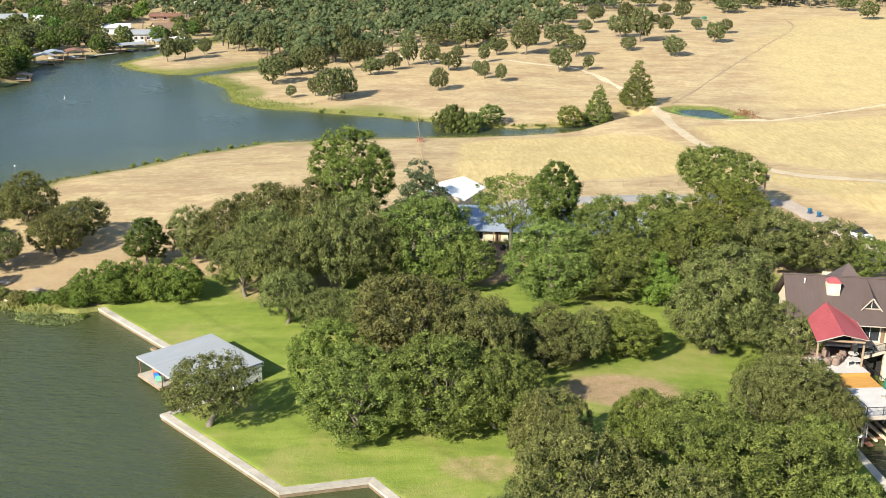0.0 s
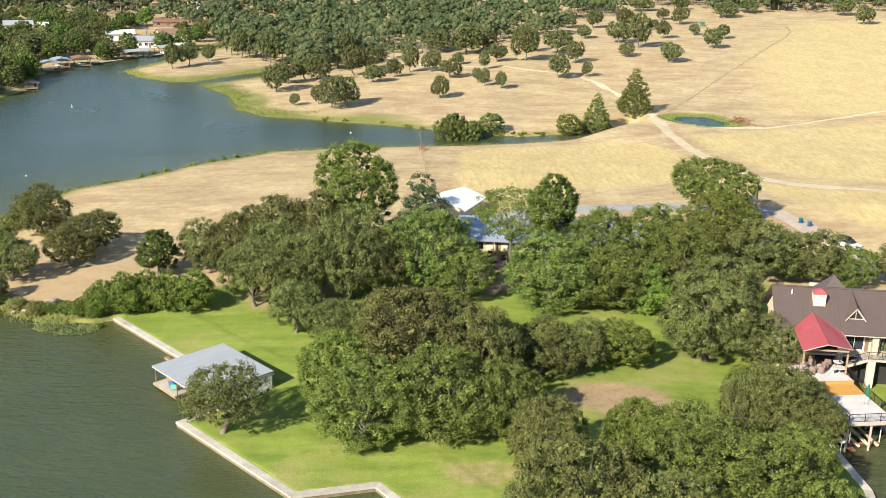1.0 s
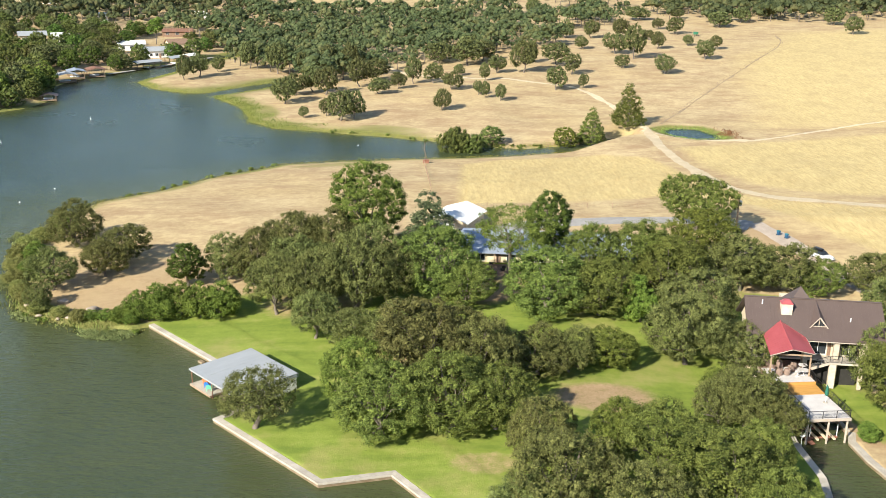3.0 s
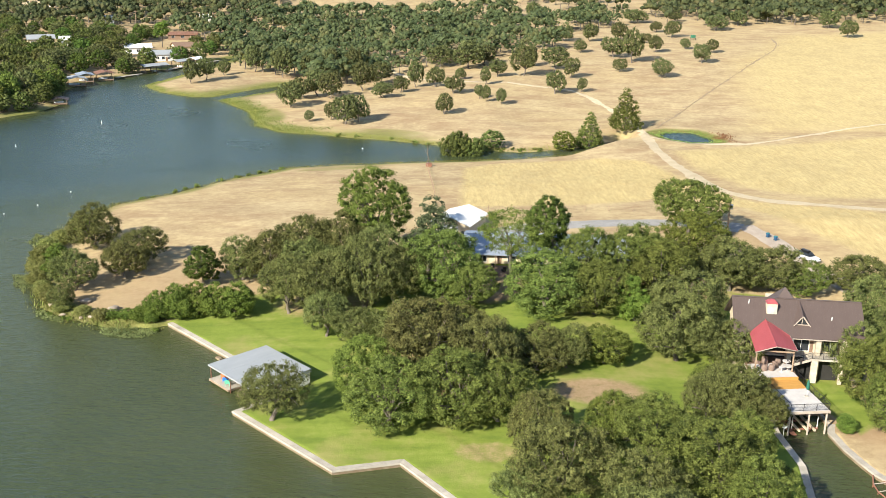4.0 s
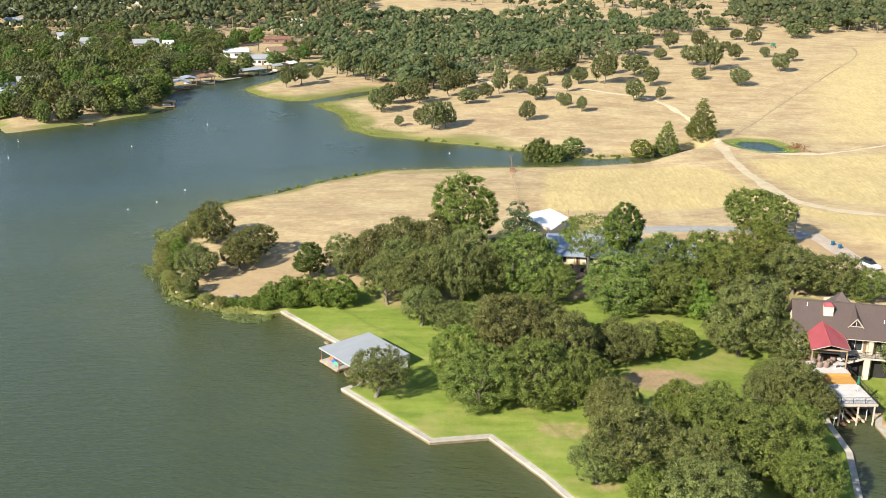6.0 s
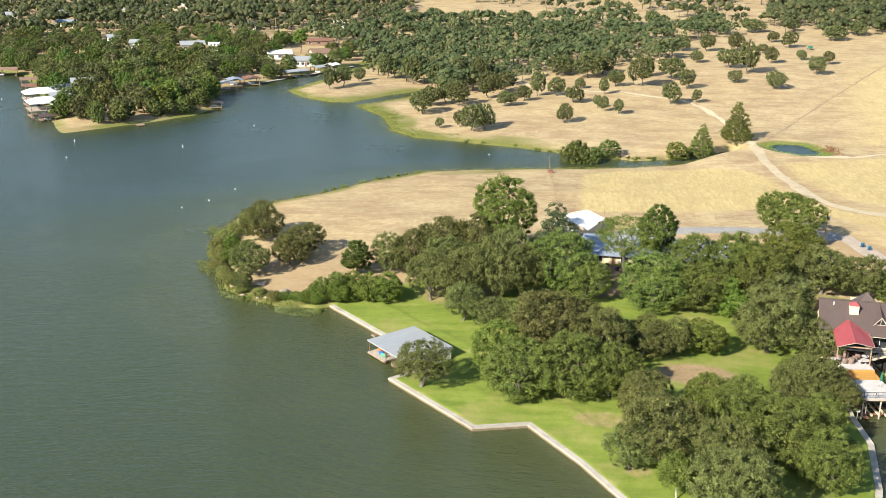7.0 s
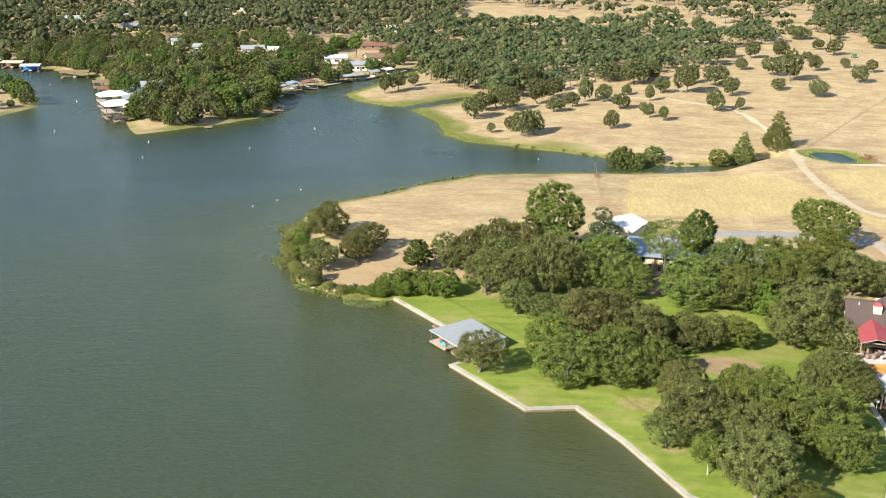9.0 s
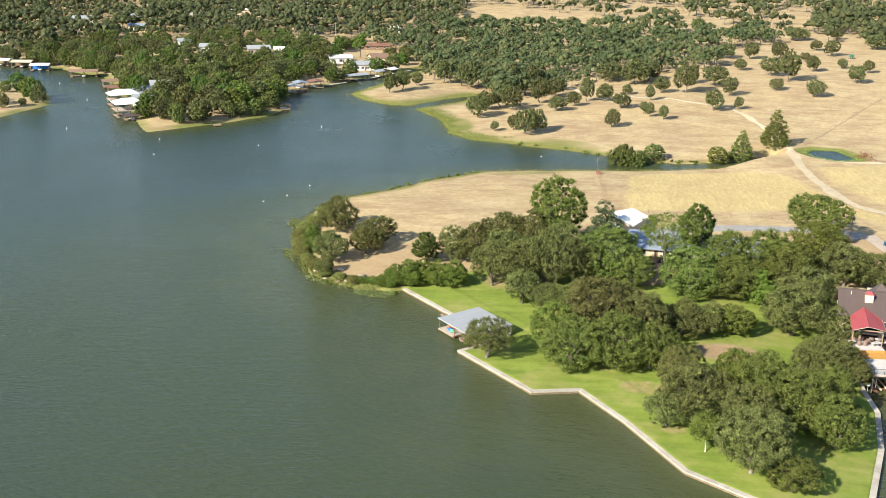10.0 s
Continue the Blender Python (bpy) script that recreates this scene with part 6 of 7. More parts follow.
# ---- shore plants ----
def tufts(name, places, height, blades, material, label, seed, width=0.09, spread=0.5):
    """Reeds or rank grass: upright pointed blades in tufts, as one mesh."""
    rng = np.random.default_rng(seed)
    p = np.repeat(np.array(places, float), blades, 0)
    n = len(p)
    p[:, :2] += rng.normal(scale=spread, size=(n, 2))
    z = np.maximum(ground(p[:, 0], p[:, 1]), -0.25)
    h = height * rng.uniform(0.45, 1.2, n)
    lean = rng.normal(scale=0.28, size=(n, 2)) * h[:, None]
    w = rng.uniform(0, 6.283, n)
    side = np.stack([np.cos(w), np.sin(w)], 1) * width
    base = np.column_stack([p[:, :2], z])
    m = np.column_stack([p[:, :2] + lean * 0.4, z + h * 0.6])
    tip = np.column_stack([p[:, :2] + lean, z + h])
    s3 = np.column_stack([side, np.zeros(n)])
    v = np.stack([base - s3 * 0.6, m - s3, tip, m + s3], 1).reshape(-1, 3)
    return tagged(new(name, fast_mesh(name, v, np.arange(4 * n).reshape(n, 4), material)), label, "plants", kind="stuff")


def along(line, step, off, rng):
    """Places along a shoreline, pushed to either side by up to off."""
    return [(x + rng.uniform(-off, off), y + rng.uniform(-off, off)) for x, y in resample(line, step)]


grow = random.Random(5)
M_BANKGRASS = leaf_material("bank_grass", (0.12, 0.15, 0.028), (0.36, 0.34, 0.09))
M_RUSH = leaf_material("green_rushes", (0.09, 0.15, 0.035), (0.26, 0.33, 0.09))
tip_line = POINT_SHORE[9:]
tufts("reeds", sum([along(tip_line, 0.9, 1.5, grow) for _ in range(3)], []), 0.62, 8, M_REED, "yellow-green reeds along the point's bank", 1, 0.07, 0.7)
tufts("rushes", sum([along(POINT_SHORE[12:], 0.9, 1.3, grow) for _ in range(1)], []), 0.6, 8, M_RUSH, "fresh green rushes at the water's edge", 2)
tufts("rank_grass", sum([along(POINT_SHORE[1:10], 1.3, 1.3, grow) for _ in range(2)], []), 0.45, 7, M_BANKGRASS, "rank green and yellow grass on the creek bank", 3, 0.07, 0.8)
tufts("rank_grass", sum([along(line_, 1.0, off_, grow) for line_, off_ in ((NORTH_SHORE[23:32], 1.7), (NORTH_SHORE[31:42], 0.8), (NORTH_SHORE[41:52], 1.8)) for _ in range(4 if off_ > 1 else 2)], []), 0.40, 9, M_BANKGRASS, "bright yellow-green sedge on the far bank", 4, 0.06, 1.1)
rush_bed = [p for p in sum([along(NORTH_SHORE[41:46], 1.0, 6.0, grow) for _ in range(6)], []) if land(np.array([p[0]]), np.array([p[1]]))[0] > -0.6]
tufts("rushes", rush_bed, 0.6, 8, M_RUSH, "tall green rushes in a broad bed on the far bank", 6, 0.08, 0.9)
tufts("rushes", sum([along(POND + POND[:1], 0.8, 1.5, grow) for _ in range(2)], []), 0.5, 8, M_RUSH, "green rushes round the small pond", 5, 0.1)


def bank_bushes(line, step, label, seed, material=None):
    """Low round bushes strung along a bank, as one mesh."""
    rng, pick = np.random.default_rng(seed), random.Random(seed)
    cs, ss = [], []
    for x, y in along(line, step, 1.0, pick):
        if pick.random() < 0.35:
            continue
        r = pick.uniform(0.3, 0.95)
        for _ in range(4):
            px, py = x + pick.uniform(-r, r), y + pick.uniform(-r, r)
            cs.append((px, py, max(gz(px, py), 0) + r * pick.uniform(0.3, 0.8)))
            ss.append(r * 0.75)
    v, q = leaves_on(cs, ss, 60, 0.13, rng)
    iv, iq = cores(cs, np.array(ss) * 0.7, rng)
    v, q = np.concatenate([v, iv]), np.concatenate([q, iq + len(v)])
    return tagged(new("bank_bushes", fast_mesh("bank_bushes", v, q, material or M_GREEN, 3)), label, "bushes", kind="stuff")


bank_bushes(POINT_SHORE[6:11], 3.4, "low green bushes along the creek bank", 61)
bank_bushes(NORTH_SHORE[45:52], 6.0, "low green bushes along the far creek bank", 62)
bank_bushes([(14, 278), (21, 278), (29, 281), (36, 284.5), (42, 290)], 1.5, "olive green scrub along the creek's far bank", 64)
bank_bushes(POINT_SHORE[13:], 5.0, "leafy pale green bushes by the point's water line", 63, M_BRIGHT)


def floating_bed(outline, count, label, seed):
    """A bed of water weed: small leaves at and just over the water."""
    rng = np.random.default_rng(seed)
    pick = random.Random(seed)
    xs, ys = [p[0] for p in outline], [p[1] for p in outline]
    cand = np.array([(pick.uniform(min(xs), max(xs)), pick.uniform(min(ys), max(ys))) for _ in range(count * 3)])
    inside, edge = inside_and_distance(outline, cand[:, 0], cand[:, 1])
    cand = cand[inside & (edge > rng.uniform(0, 0.7, len(cand)))][:count]
    cs = np.column_stack([cand, np.full(len(cand), 0.10)])
    v, q = leaves_on(cs, np.full(len(cs), 0.34), 14, 0.11, rng, flat=0.75)
    v[:, 2] = np.maximum(v[:, 2], 0.015)
    return tagged(new("water_weed", fast_mesh("water_weed", v, q, M_WEED, 3)), label, "plants", kind="stuff")


M_WEED = leaf_material("water_weed_leaves", (0.105, 0.145, 0.055), (0.27, 0.32, 0.125))
floating_bed([(-58.5, 131.5), (-57, 128.4), (-53.5, 126.6), (-50, 127.2), (-47.8, 129.6), (-48.6, 131.4), (-53, 131.6)], 330, "bed of green water weed off the seawall's end", 41)
floating_bed([(-72, 139.5), (-70.5, 135.6), (-67, 133.2), (-64, 133.4), (-65, 135.5), (-69, 138.5)], 170, "bed of green water weed at the point", 42)
floating_bed([(-83, 158), (-80.5, 151), (-77, 147.6), (-75.4, 149.8), (-78.5, 156)], 200, "bed of green water weed off the tip", 43)
floating_bed([(-88.5, 184), (-88, 177), (-84.5, 173), (-84, 181)], 150, "bed of green water weed off the tip", 44)


def boulder(x, y, size, seed, label="pale sandstone boulder on the dry bank"):
    rng = np.random.default_rng(seed)
    bm = bmesh.new()
    bmesh.ops.create_icosphere(bm, subdivisions=3, radius=size)
    for v in bm.verts:
        k = 1 + 0.28 * noise.noise(v.co * 1.3 / size + Vector((seed, 0, 0))) + 0.08 * noise.noise(v.co * 4 / size)
        v.co = Vector((v.co.x * k * 1.35, v.co.y * k, v.co.z * k * 0.62))
    for f in bm.faces:
        f.smooth = True
    me = bpy.data.meshes.new("boulder")
    bm.to_mesh(me)
    bm.free()
    me.materials.append(M_BOULDER)
    ob = tagged(new("boulder", me), label, "boulder", "boulders on the bank")
    ob.matrix_basis = pose(x, y, gz(x, y) + size * 0.30, rz=float(rng.uniform(0, 360)))
    return ob


boulder(-63.5, 141.0, 0.75, 1)
boulder(-57.6, 137.4, 0.9, 2)
boulder(-69.3, 140.6, 0.5, 3)
boulder(-60.8, 135.2, 0.4, 4, "small grey stone at the water's edge")
boulder(-62.4, 135.0, 0.35, 5, "small grey stone at the water's edge")
boulder(-66.0, 136.4, 0.4, 6, "small grey stone at the water's edge")
boulder(57.5, 93.5, 0.6, 7, "pale stone on the sandy canal bank")
boulder(60.2, 95.0, 0.5, 8, "pale stone on the sandy canal bank")

M_REDWEED = leaf_material("red_brown_weeds", (0.14, 0.075, 0.035), (0.28, 0.16, 0.08))
red_rng = random.Random(77)
tufts("weeds", [(red_rng.gauss(84, 1.2), red_rng.gauss(288.5, 3.2)) for _ in range(60)], 0.5, 8, M_REDWEED, "red-brown weeds beside the small pond", 78, 0.1, 0.6)
# tall dry grass standing in the field
field = scatter(TALL, 4200, 0.9, random.Random(71)) + scatter(TALL_EAST, 2000, 1.5, random.Random(72))
M_STRAW = leaf_material("dry_grass", (0.5, 0.4, 0.19), (0.64, 0.52, 0.26), sap=0.45)
tufts("dry_grass", field, 0.17, 7, M_STRAW, "tall golden dry grass in the field", 73, 0.08, 0.65)

# ---- fences ----
def fence(line, spacing, label, high=1.15, half=0.07):
    """Wire fence: each post a part, wires as thin strips."""
    root = tagged(new("fence"), label, "fence")
    pts = resample(line, spacing)
    for x, y in pts:
        z = gz(x, y)
        part("post", boxes((x - half, y - half, z - 0.3, x + half, y + half, z + high)), M_WOOD, root)
    for lift_ in (0.45, 0.7, 0.95):
        wire = pole_bm([(x, y, gz(x, y) + lift_) for x, y in pts], [0.005] * len(pts), 4)
        part("wire", wire, M_BLACK, root)
    return root


fence([(-6.6, 250.5), (-5.4, 232), (-4.2, 214), (-3.4, 198)], 3.0, "old wire fence with dark posts across the pasture")
fence([(-3.4, 198), (14, 198), (30, 198.5), (46, 197.5), (57, 194)], 5.0, "low wire fence along the drive")
fence([(66, 303), (75, 324), (102, 375), (131, 427), (158, 478), (163, 510)], 9.0, "long wire fence up the dry pasture", 1.0, 0.04)
gate_pole = thing("dead_tree", -6.4, 253.0, gz(-6.4, 253.0), 0, "bare leaning dead tree at the creek bank", "dead tree")
part("trunk", pole_bm([(0, 0, -0.3), (0.1, 0, 2.0), (-0.25, 0.1, 4.2), (-0.2, 0, 6.2)], [0.16, 0.13, 0.09, 0.03], 7), M_BARK, gate_pole)
part("limb", pole_bm([(-0.2, 0.1, 3.9), (0.5, 0.1, 5.2), (0.8, 0, 5.9)], [0.07, 0.05, 0.02], 6), M_BARK, gate_pole)
part("limb", pole_bm([(0.0, 0.0, 2.6), (-0.7, 0.2, 3.8), (-1.0, 0.2, 4.6)], [0.07, 0.04, 0.02], 6), M_BARK, gate_pole)
pump = thing("pump_box", -6.1, 250.6, gz(-6.1, 250.6), 12, "rusty brown pump box at the creek", "pump")
part("case", boxes((-0.7, -0.5, 0.0, 0.7, 0.5, 0.9), bevel=0.04), M_RUSTWOOD, pump)
part("lid", boxes((-0.78, -0.58, 0.91, 0.78, 0.58, 0.99), bevel=0.02), M_RUST_ROOF, pump)
M_FEEDER = surface("green_sheet", (0.03, 0.16, 0.09), (0.05, 0.22, 0.13), 2, 0.6, 0, 0)
green_box = thing("feeder", 123.2, 506.0, gz(123.2, 506.0), 20, "green metal game feeder in the pasture", "feeder")
part("tank", boxes((-1.0, -0.8, 0.9, 1.0, 0.8, 2.2), bevel=0.08), M_FEEDER, green_box)
for sx_ in (-1.1, 1.1):
    for sy_ in (-0.8, 0.8):
        part("leg", boxes((sx_ - 0.08, sy_ - 0.08, -0.2, sx_ + 0.08, sy_ + 0.08, 0.9)), M_BLACK, green_box)


# ---- buoys ----
def buoy(x, y, size):
    b = thing("buoy", x, y, 0.0, 0, "white marker buoy floating on the lake", "buoy", "marker buoys")
    part("float", pole_bm([(0, 0, -0.3), (0, 0, -0.1), (0, 0, 0.25), (0, 0, 0.4)], [0.2 * size, 0.45 * size, 0.45 * size, 0.15 * size], 12), M_WHITE, b)
    part("staff", pole_bm([(0, 0, 0.4), (0, 0, 0.4 + 1.3 * size), (0, 0, 0.5 + 1.3 * size)], [0.16 * size, 0.14 * size, 0.05 * size], 10), M_WHITE, b)
    return b


for x, y, s in [(-166.2, 273.1, 0.45), (-157.6, 249.2, 0.36), (-127.7, 271.1, 0.4), (-115.0, 310.3, 0.55), (-208.2, 283.5, 0.45), (-265.9, 384.6, 0.55), (-231.7, 345.4, 0.55)]:
    buoy(x, y, s * 0.72)
for x, y in [(-101.5, 198.7), (-93.7, 219.7), (-26.4, 277.4), (-96.9, 206.7)]:
    b = thing("float_ball", x, y, 0.0, 0, "small white float on the water", "float", "small floats")
    part("ball", pole_bm([(0, 0, -0.15), (0, 0, -0.05), (0, 0, 0.15), (0, 0, 0.26)], [0.08, 0.17, 0.17, 0.06], 10), M_WHITE, b)


# ---- houses and boat docks on the far shore ----
def gable_house(x, y, w, d, h, rise, rz, wall_mat, roof_mat, label, windows=3, lift=0.0):
    """A plain house: walls, gable ends, seamed roof, door, windows."""
    z = gz(x, y) + lift
    r = thing("house", x, y, z, rz, label, "house", "houses on the far shore")
    part("wall", boxes((-w / 2, -d / 2, -1.5, w / 2, -d / 2 + 0.2, h), (-w / 2, d / 2 - 0.2, -1.5, w / 2, d / 2, h), (-w / 2, -d / 2 + 0.21, -1.5, -w / 2 + 0.2, d / 2 - 0.21, h), (w / 2 - 0.2, -d / 2 + 0.21, -1.5, w / 2, d / 2 - 0.21, h)), wall_mat, r)
    for s in (-1, 1):
        gx0, gx1 = sorted((s * w / 2, s * (w / 2 - 0.2)))
        part("gable_wall", prism(([(gx0, -d / 2, h + 0.01), (gx1, -d / 2, h + 0.01), (gx1, d / 2, h + 0.01), (gx0, d / 2, h + 0.01)], [(gx0, -0.1, h + rise * 0.92), (gx1, -0.1, h + rise * 0.92), (gx1, 0.1, h + rise * 0.92), (gx0, 0.1, h + rise * 0.92)])), wall_mat, r)
    o = 0.6
    e = h - rise * o / (d / 2) + 0.1
    sheet_roof("roof", [((-w / 2 - o, -d / 2 - o, e), (w / 2 + o, -d / 2 - o, e), (w / 2 + o, 0, h + rise + 0.1), (-w / 2 - o, 0, h + rise + 0.1)), ((w / 2 + o, d / 2 + o, e), (-w / 2 - o, d / 2 + o, e), (-w / 2 - o, 0, h + rise + 0.1), (w / 2 + o, 0, h + rise + 0.1))], roof_mat, r, 0.12, 1.0)
    for k in range(windows):
        window_part(r, -w / 2 + w * (k + 0.5) / windows, -d / 2, 0.9, min(1.6, w / windows * 0.5), 1.2)
    part("door", boxes((w * 0.08, -d / 2 - 0.06, 0.0, w * 0.08 + 0.95, -d / 2 - 0.005, 2.05)), M_BRICK, r)
    return r


def boat_dock(x, y, w, d, rz, roof_mat, label, high=2.7, storeys=1, wall=None):
    """A covered boat dock on piles, one or two storeys, with a boat on its lift."""
    r = thing("boat_dock", x, y, 0.0, rz, label, "boat dock", "boat docks on the far shore")
    part("deck", boxes((-w / 2, -d / 2, 0.35, -w / 2 + 1.2, d / 2, 0.6), (w / 2 - 1.2, -d / 2, 0.35, w / 2, d / 2, 0.6), (-w / 2 + 1.21, d / 2 - 1.6, 0.35, w / 2 - 1.21, d / 2, 0.6)), M_WOOD, r)
    top = high * storeys
    for px in (-w / 2 + 0.2, 0, w / 2 - 0.2):
        for py in (-d / 2 + 0.2, d / 2 - 0.2):
            part("pile", boxes((px - 0.1, py - 0.1, -1.5, px + 0.1, py + 0.1, top + 0.55)), M_WOOD, r)
    if storeys == 2:
        part("upper_deck", boxes((-w / 2 - 0.3, -d / 2 - 0.3, high + 0.35, w / 2 + 0.3, d / 2 + 0.3, high + 0.55)), M_TRIM, r)
        for a, b in (((-w / 2, -d / 2), (w / 2, -d / 2)), ((-w / 2, -d / 2), (-w / 2, d / 2)), ((w / 2, -d / 2), (w / 2, d / 2))):
            railing("upper_rail", (*a, high + 0.55), (*b, high + 0.55), r, 1.0, 1.0, 2.0).data.materials[0] = M_TRIM
    if wall:
        part("cabin_wall", boxes((-w / 2 + 0.3, d / 2 - 2.2, 0.61, w / 2 - 0.3, d / 2 - 0.1, top + 0.4)), wall, r)
    e, rise = top + 0.5, 0.8 if storeys == 1 else 1.9
    hip = 0.0 if storeys == 1 else d * 0.42
    ww, dd = w / 2 + 0.5, d / 2 + 0.5
    slopes = [((-ww, -dd, e), (ww, -dd, e), (ww - hip, 0, e + rise), (hip - ww, 0, e + rise)), ((ww, dd, e), (-ww, dd, e), (hip - ww, 0, e + rise), (ww - hip, 0, e + rise))]
    sheet_roof("roof", slopes, roof_mat, r, 0.1, 1.0)
    if hip:
        ends = bmesh.new()
        for s_ in (-1, 1):
            corner = [ends.verts.new(c) for c in ((s_ * ww, -dd * s_, e), (s_ * ww, dd * s_, e), (s_ * (ww - hip), 0, e + rise), (s_ * (ww - 0.2), -dd * s_ * 0.94, e - 0.1), (s_ * (ww - 0.2), dd * s_ * 0.94, e - 0.1), (s_ * (ww - hip), 0, e + rise - 0.12))]
            for q in ((0, 1, 2), (5, 4, 3), (0, 3, 4, 1), (1, 4, 5, 2), (2, 5, 3, 0)):
                ends.faces.new([corner[i] for i in q])
        part("hip_end", ends, roof_mat, r)
    hull_ = boxes((-0.9, -d * 0.4, 0.5, 0.9, d * 0.22, 1.15), bevel=0.25)
    part("lifted_boat", hull_, M_CARWHITE, r, "white boat on the lift")
    return r


gable_house(-152, 482, 12, 9, 3.0, 1.4, 20, M_WHITE, M_WHITE_ROOF, "white shed house with a bright white roof")
gable_house(-136, 466, 13, 8, 3.2, 1.5, 22, M_WHITE, M_GALV, "white lake house with a pale metal roof", 5)
gable_house(-132, 497, 13, 9, 3.0, 1.8, 28, M_CREAM, M_BRICK, "tan house with a brown shingled roof", 4)
gable_house(-143, 535, 15, 8, 2.5, 1.2, 12, M_BRICK, M_RUST_ROOF, "red-brown barn with an open front", 3)
gable_house(-208, 352, 9, 8, 3.4, 2.0, 30, M_WHITE, M_GALV, "white cottage with a grey roof among trees", 2)
gable_house(-199, 331, 7, 6, 4.2, 1.6, 35, M_WHITE, M_GALV, "white lakeside cottage with a grey roof", 2)
gable_house(-206, 366, 9, 7, 3.6, 2.0, 30, M_CREAM, M_GALV, "cream cottage with a grey roof", 2)
gable_house(-346, 566, 14, 9, 5.4, 1.6, 15, M_TRIM, M_GALV, "two-storey tan house with a grey metal roof", 4)
gable_house(-266, 642, 14, 9, 3.4, 1.6, 15, M_CREAM, M_WHITE_ROOF, "distant house with a white roof", 3)
gable_house(-246, 634, 8, 7, 3.0, 1.2, 15, M_WHITE, M_WHITE_ROOF, "distant white shed among oaks", 2)
gable_house(-250, 500, 7, 6, 3.6, 1.4, 30, M_WHITE, M_GALV, "white hut with a pale roof in the trees", 2)
gable_house(-228, 482, 9, 7, 3.4, 1.4, 10, M_WHITE, M_GALV, "white house half hidden by trees", 2)
gable_house(-199, 482, 12, 8, 3.2, 1.6, 25, M_CREAM, M_GALV, "house with a pale roof half hidden by trees", 3)
gable_house(-187, 488, 9, 7, 3.0, 1.4, 20, M_WHITE, M_WHITE_ROOF, "white house half hidden by trees", 2)
gable_house(-304, 557, 12, 8, 3.0, 1.4, 5, M_CREAM, M_BLUE_ROOF, "house with a blue metal roof", 3)
gable_house(-288, 612, 15, 8, 3.2, 1.5, 8, M_CREAM, M_GALV, "long house with a pale grey roof", 3)
gable_house(-394, 592, 14, 9, 3.4, 1.8, 10, M_CREAM, M_BRICK, "brown-roofed house in the trees", 3)
gable_house(-374, 524, 12, 9, 3.4, 1.8, 15, M_CREAM, M_BRICK, "brown-roofed house near the shore", 3)
gable_house(-195, 571, 8, 7, 3.2, 1.2, 20, M_WHITE, M_BLUE_ROOF, "small house with a bluish roof", 2)
gable_house(-221, 656, 11, 7, 3.2, 1.2, 12, M_WHITE, M_WHITE_ROOF, "white shed in a clearing", 2)
gable_house(-222, 502, 13, 8, 2.8, 1.2, 12, M_CREAM, M_BROWN_ROOF, "low house with a dark brown roof among oaks", 3)
gable_house(-330, 598, 16, 8, 3.0, 1.3, 5, M_TRIM, M_GALV, "long low house with a grey roof", 4)
gable_house(-145, 599, 6, 5, 3.0, 1.2, 15, M_WHITE, M_WHITE_ROOF, "small white shed in the oaks", 1)
boat_dock(-150.5, 389, 6.5, 7.0, -62, M_GALV, "covered boat dock with a pale blue-grey roof")
boat_dock(-150.5, 400, 6.5, 6, -62, M_BLUE_ROOF, "covered dock with a bluish roof behind another dock")
boat_dock(-144.5, 406, 7.0, 6.5, -62, M_RUST_ROOF, "covered boat dock with a rusty red roof")
boat_dock(-131, 432, 12, 5.0, 50, M_GALV, "long covered dock with a pale metal roof")
boat_dock(-123.5, 448, 6, 4.5, 60, M_GALV, "small covered dock with a pale roof")
boat_dock(-118.5, 458, 6, 5, 66, M_WHITE_ROOF, "small white-roofed dock by the house")
boat_dock(-141, 345, 4.4, 5, -75, M_BROWN_ROOF, "low dark brown boat lift under the trees", 1.5)
boat_dock(-192.5, 306.5, 5.5, 4, 38, M_BROWN_ROOF, "low open boat lift with a dark roof", 1.5)
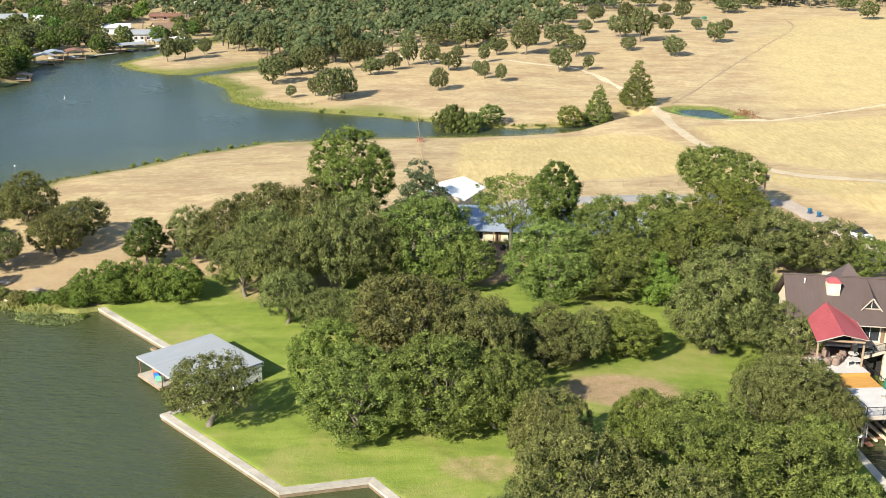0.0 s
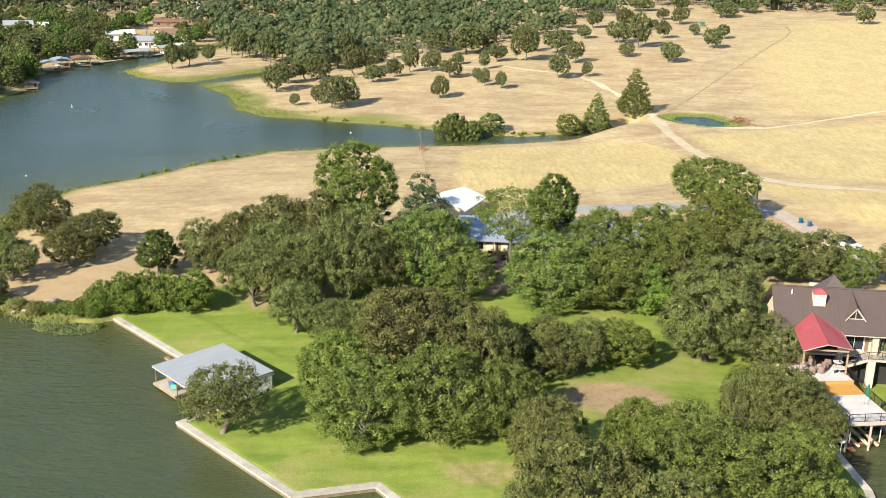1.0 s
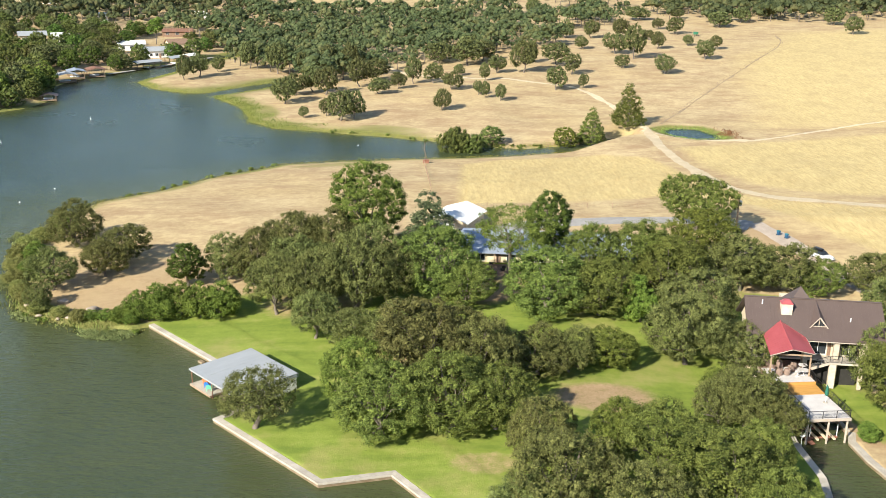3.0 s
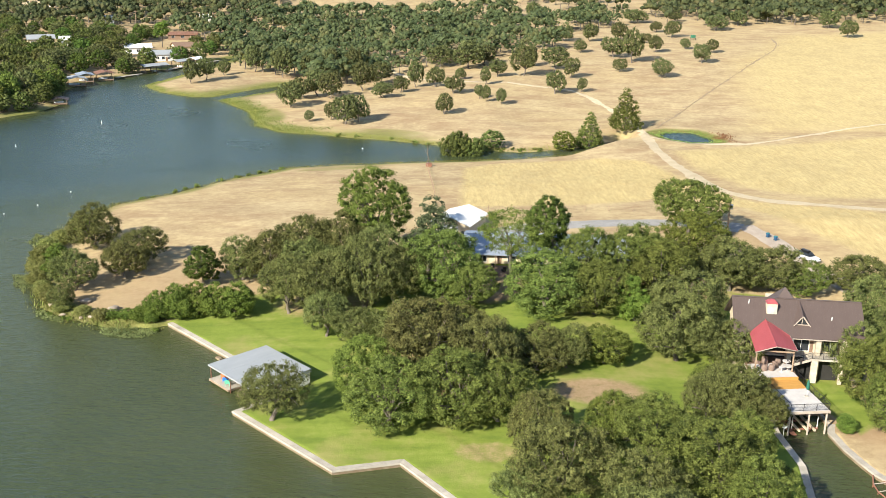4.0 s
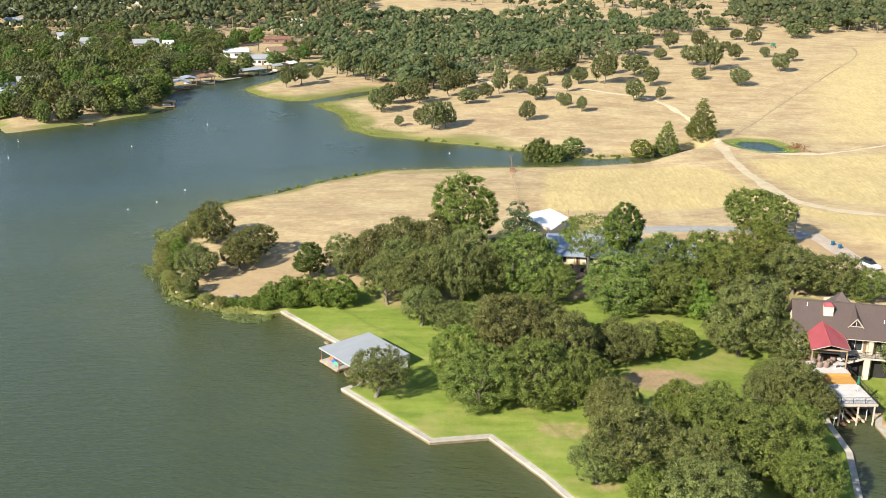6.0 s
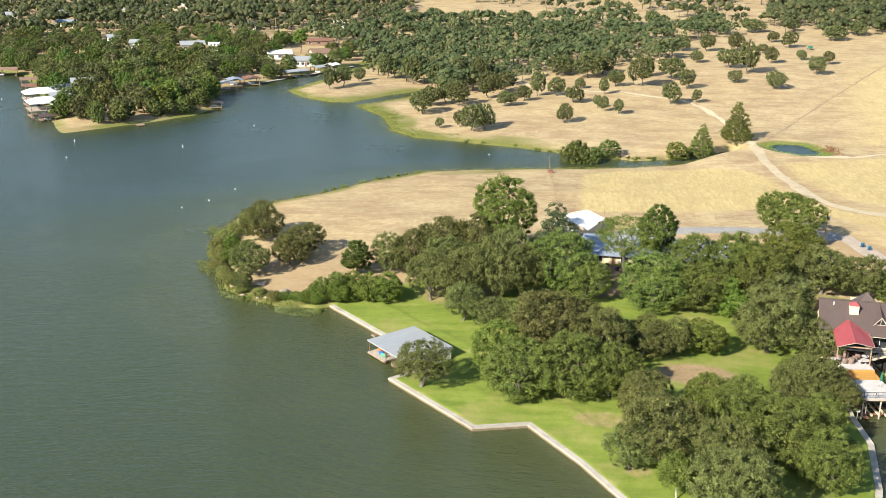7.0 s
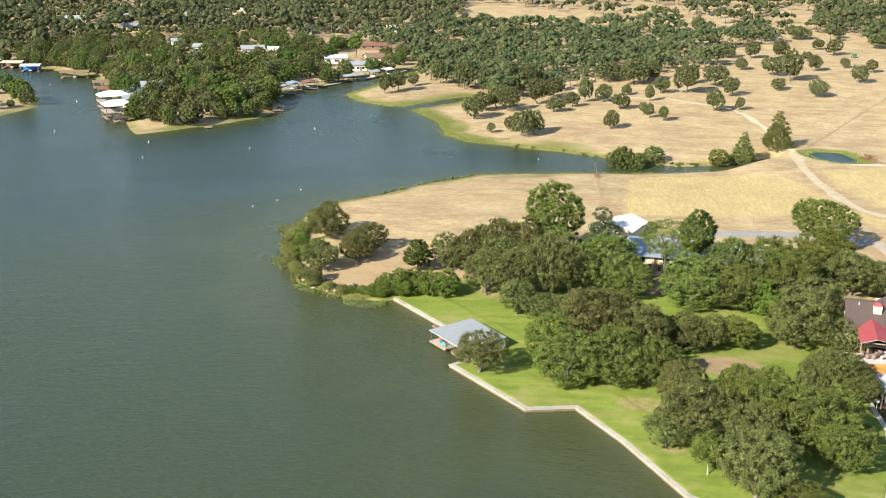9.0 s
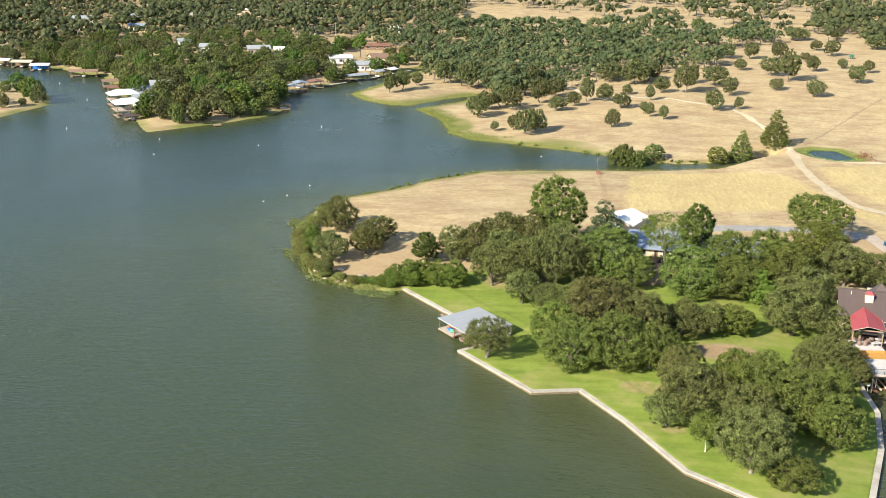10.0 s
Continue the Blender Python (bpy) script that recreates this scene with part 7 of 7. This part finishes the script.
# pale landing stages along the house shore
for ax, ay, bx, by in ((-141, 411, -134, 424), (-127, 437, -121, 451), (-117, 462, -111, 474)):
    stage = thing("landing_stage", (ax + bx) / 2, (ay + by) / 2, 0.0, math.degrees(math.atan2(by - ay, bx - ax)), "pale landing stage along the house shore", "landing stage", "landing stages by the houses")
    reach = math.hypot(bx - ax, by - ay) / 2
    part("deck", boxes((-reach, -1.0, 0.42, reach, 1.0, 0.58), bevel=0.03), M_CONCRETE, stage)
    for k in range(5):
        px = -reach + 0.4 + k * (reach - 0.4) / 2
        part("pile", boxes((px - 0.1, -0.95, -1.5, px + 0.1, -0.75, 0.41)), M_WOOD, stage)
boat_dock(-228, 366, 7.5, 8, 30, M_RUST_ROOF, "boat dock with a rusty red roof")
boat_dock(-238, 383, 9, 7, 30, M_BRICK, "boat dock with a flat brown roof")
boat_dock(-211, 338, 12, 8, 38, M_WHITE_ROOF, "two-storey white boat dock with a white hipped roof", 2.3, 2)
boat_dock(-197.5, 314.5, 11, 9, 38, M_WHITE_ROOF, "white two-storey boat dock with a pale hipped roof", 2.6, 2)
boat_dock(-327, 436, 9, 8, 12, M_WHITE_ROOF, "covered dock with a white roof")
boat_dock(-313, 433, 10, 8, 12, M_CREAM, "covered dock with a tan roof", wall=M_BRICK)
boat_dock(-298, 424, 9, 7, 20, M_WHITE_ROOF, "covered dock with a white roof and blue boat", wall=M_BLUE)
boat_dock(-266, 409, 13, 7, 25, M_BRICK, "low brown dock by the shore")
pier = thing("small_pier", -155.5, 303.5, 0.0, 35, "small weathered wooden pier on the peninsula", "pier")
part("deck", boxes((-1.4, -1.6, 0.35, 1.4, 1.6, 0.5)), M_WOOD, pier)
for px in (-1.2, 1.2):
    part("pile", boxes((px - 0.1, -1.4, -1.2, px + 0.1, -1.2, 0.9)), M_WOOD, pier)
for x, y, h_ in ((-205, 395, 11), (-128, 500, 10), (-175, 560, 10)):
    up_ = thing("utility_pole", x, y, gz(x, y), 20, "wooden utility pole among the trees", "utility pole")
    part("pole", pole_bm([(0, 0, -0.5), (0, 0, h_)], [0.2, 0.14], 8), M_WOOD, up_)
    part("crossarm", boxes((-1.2, -0.08, h_ - 0.9, 1.2, 0.08, h_ - 0.7)), M_WOOD, up_)
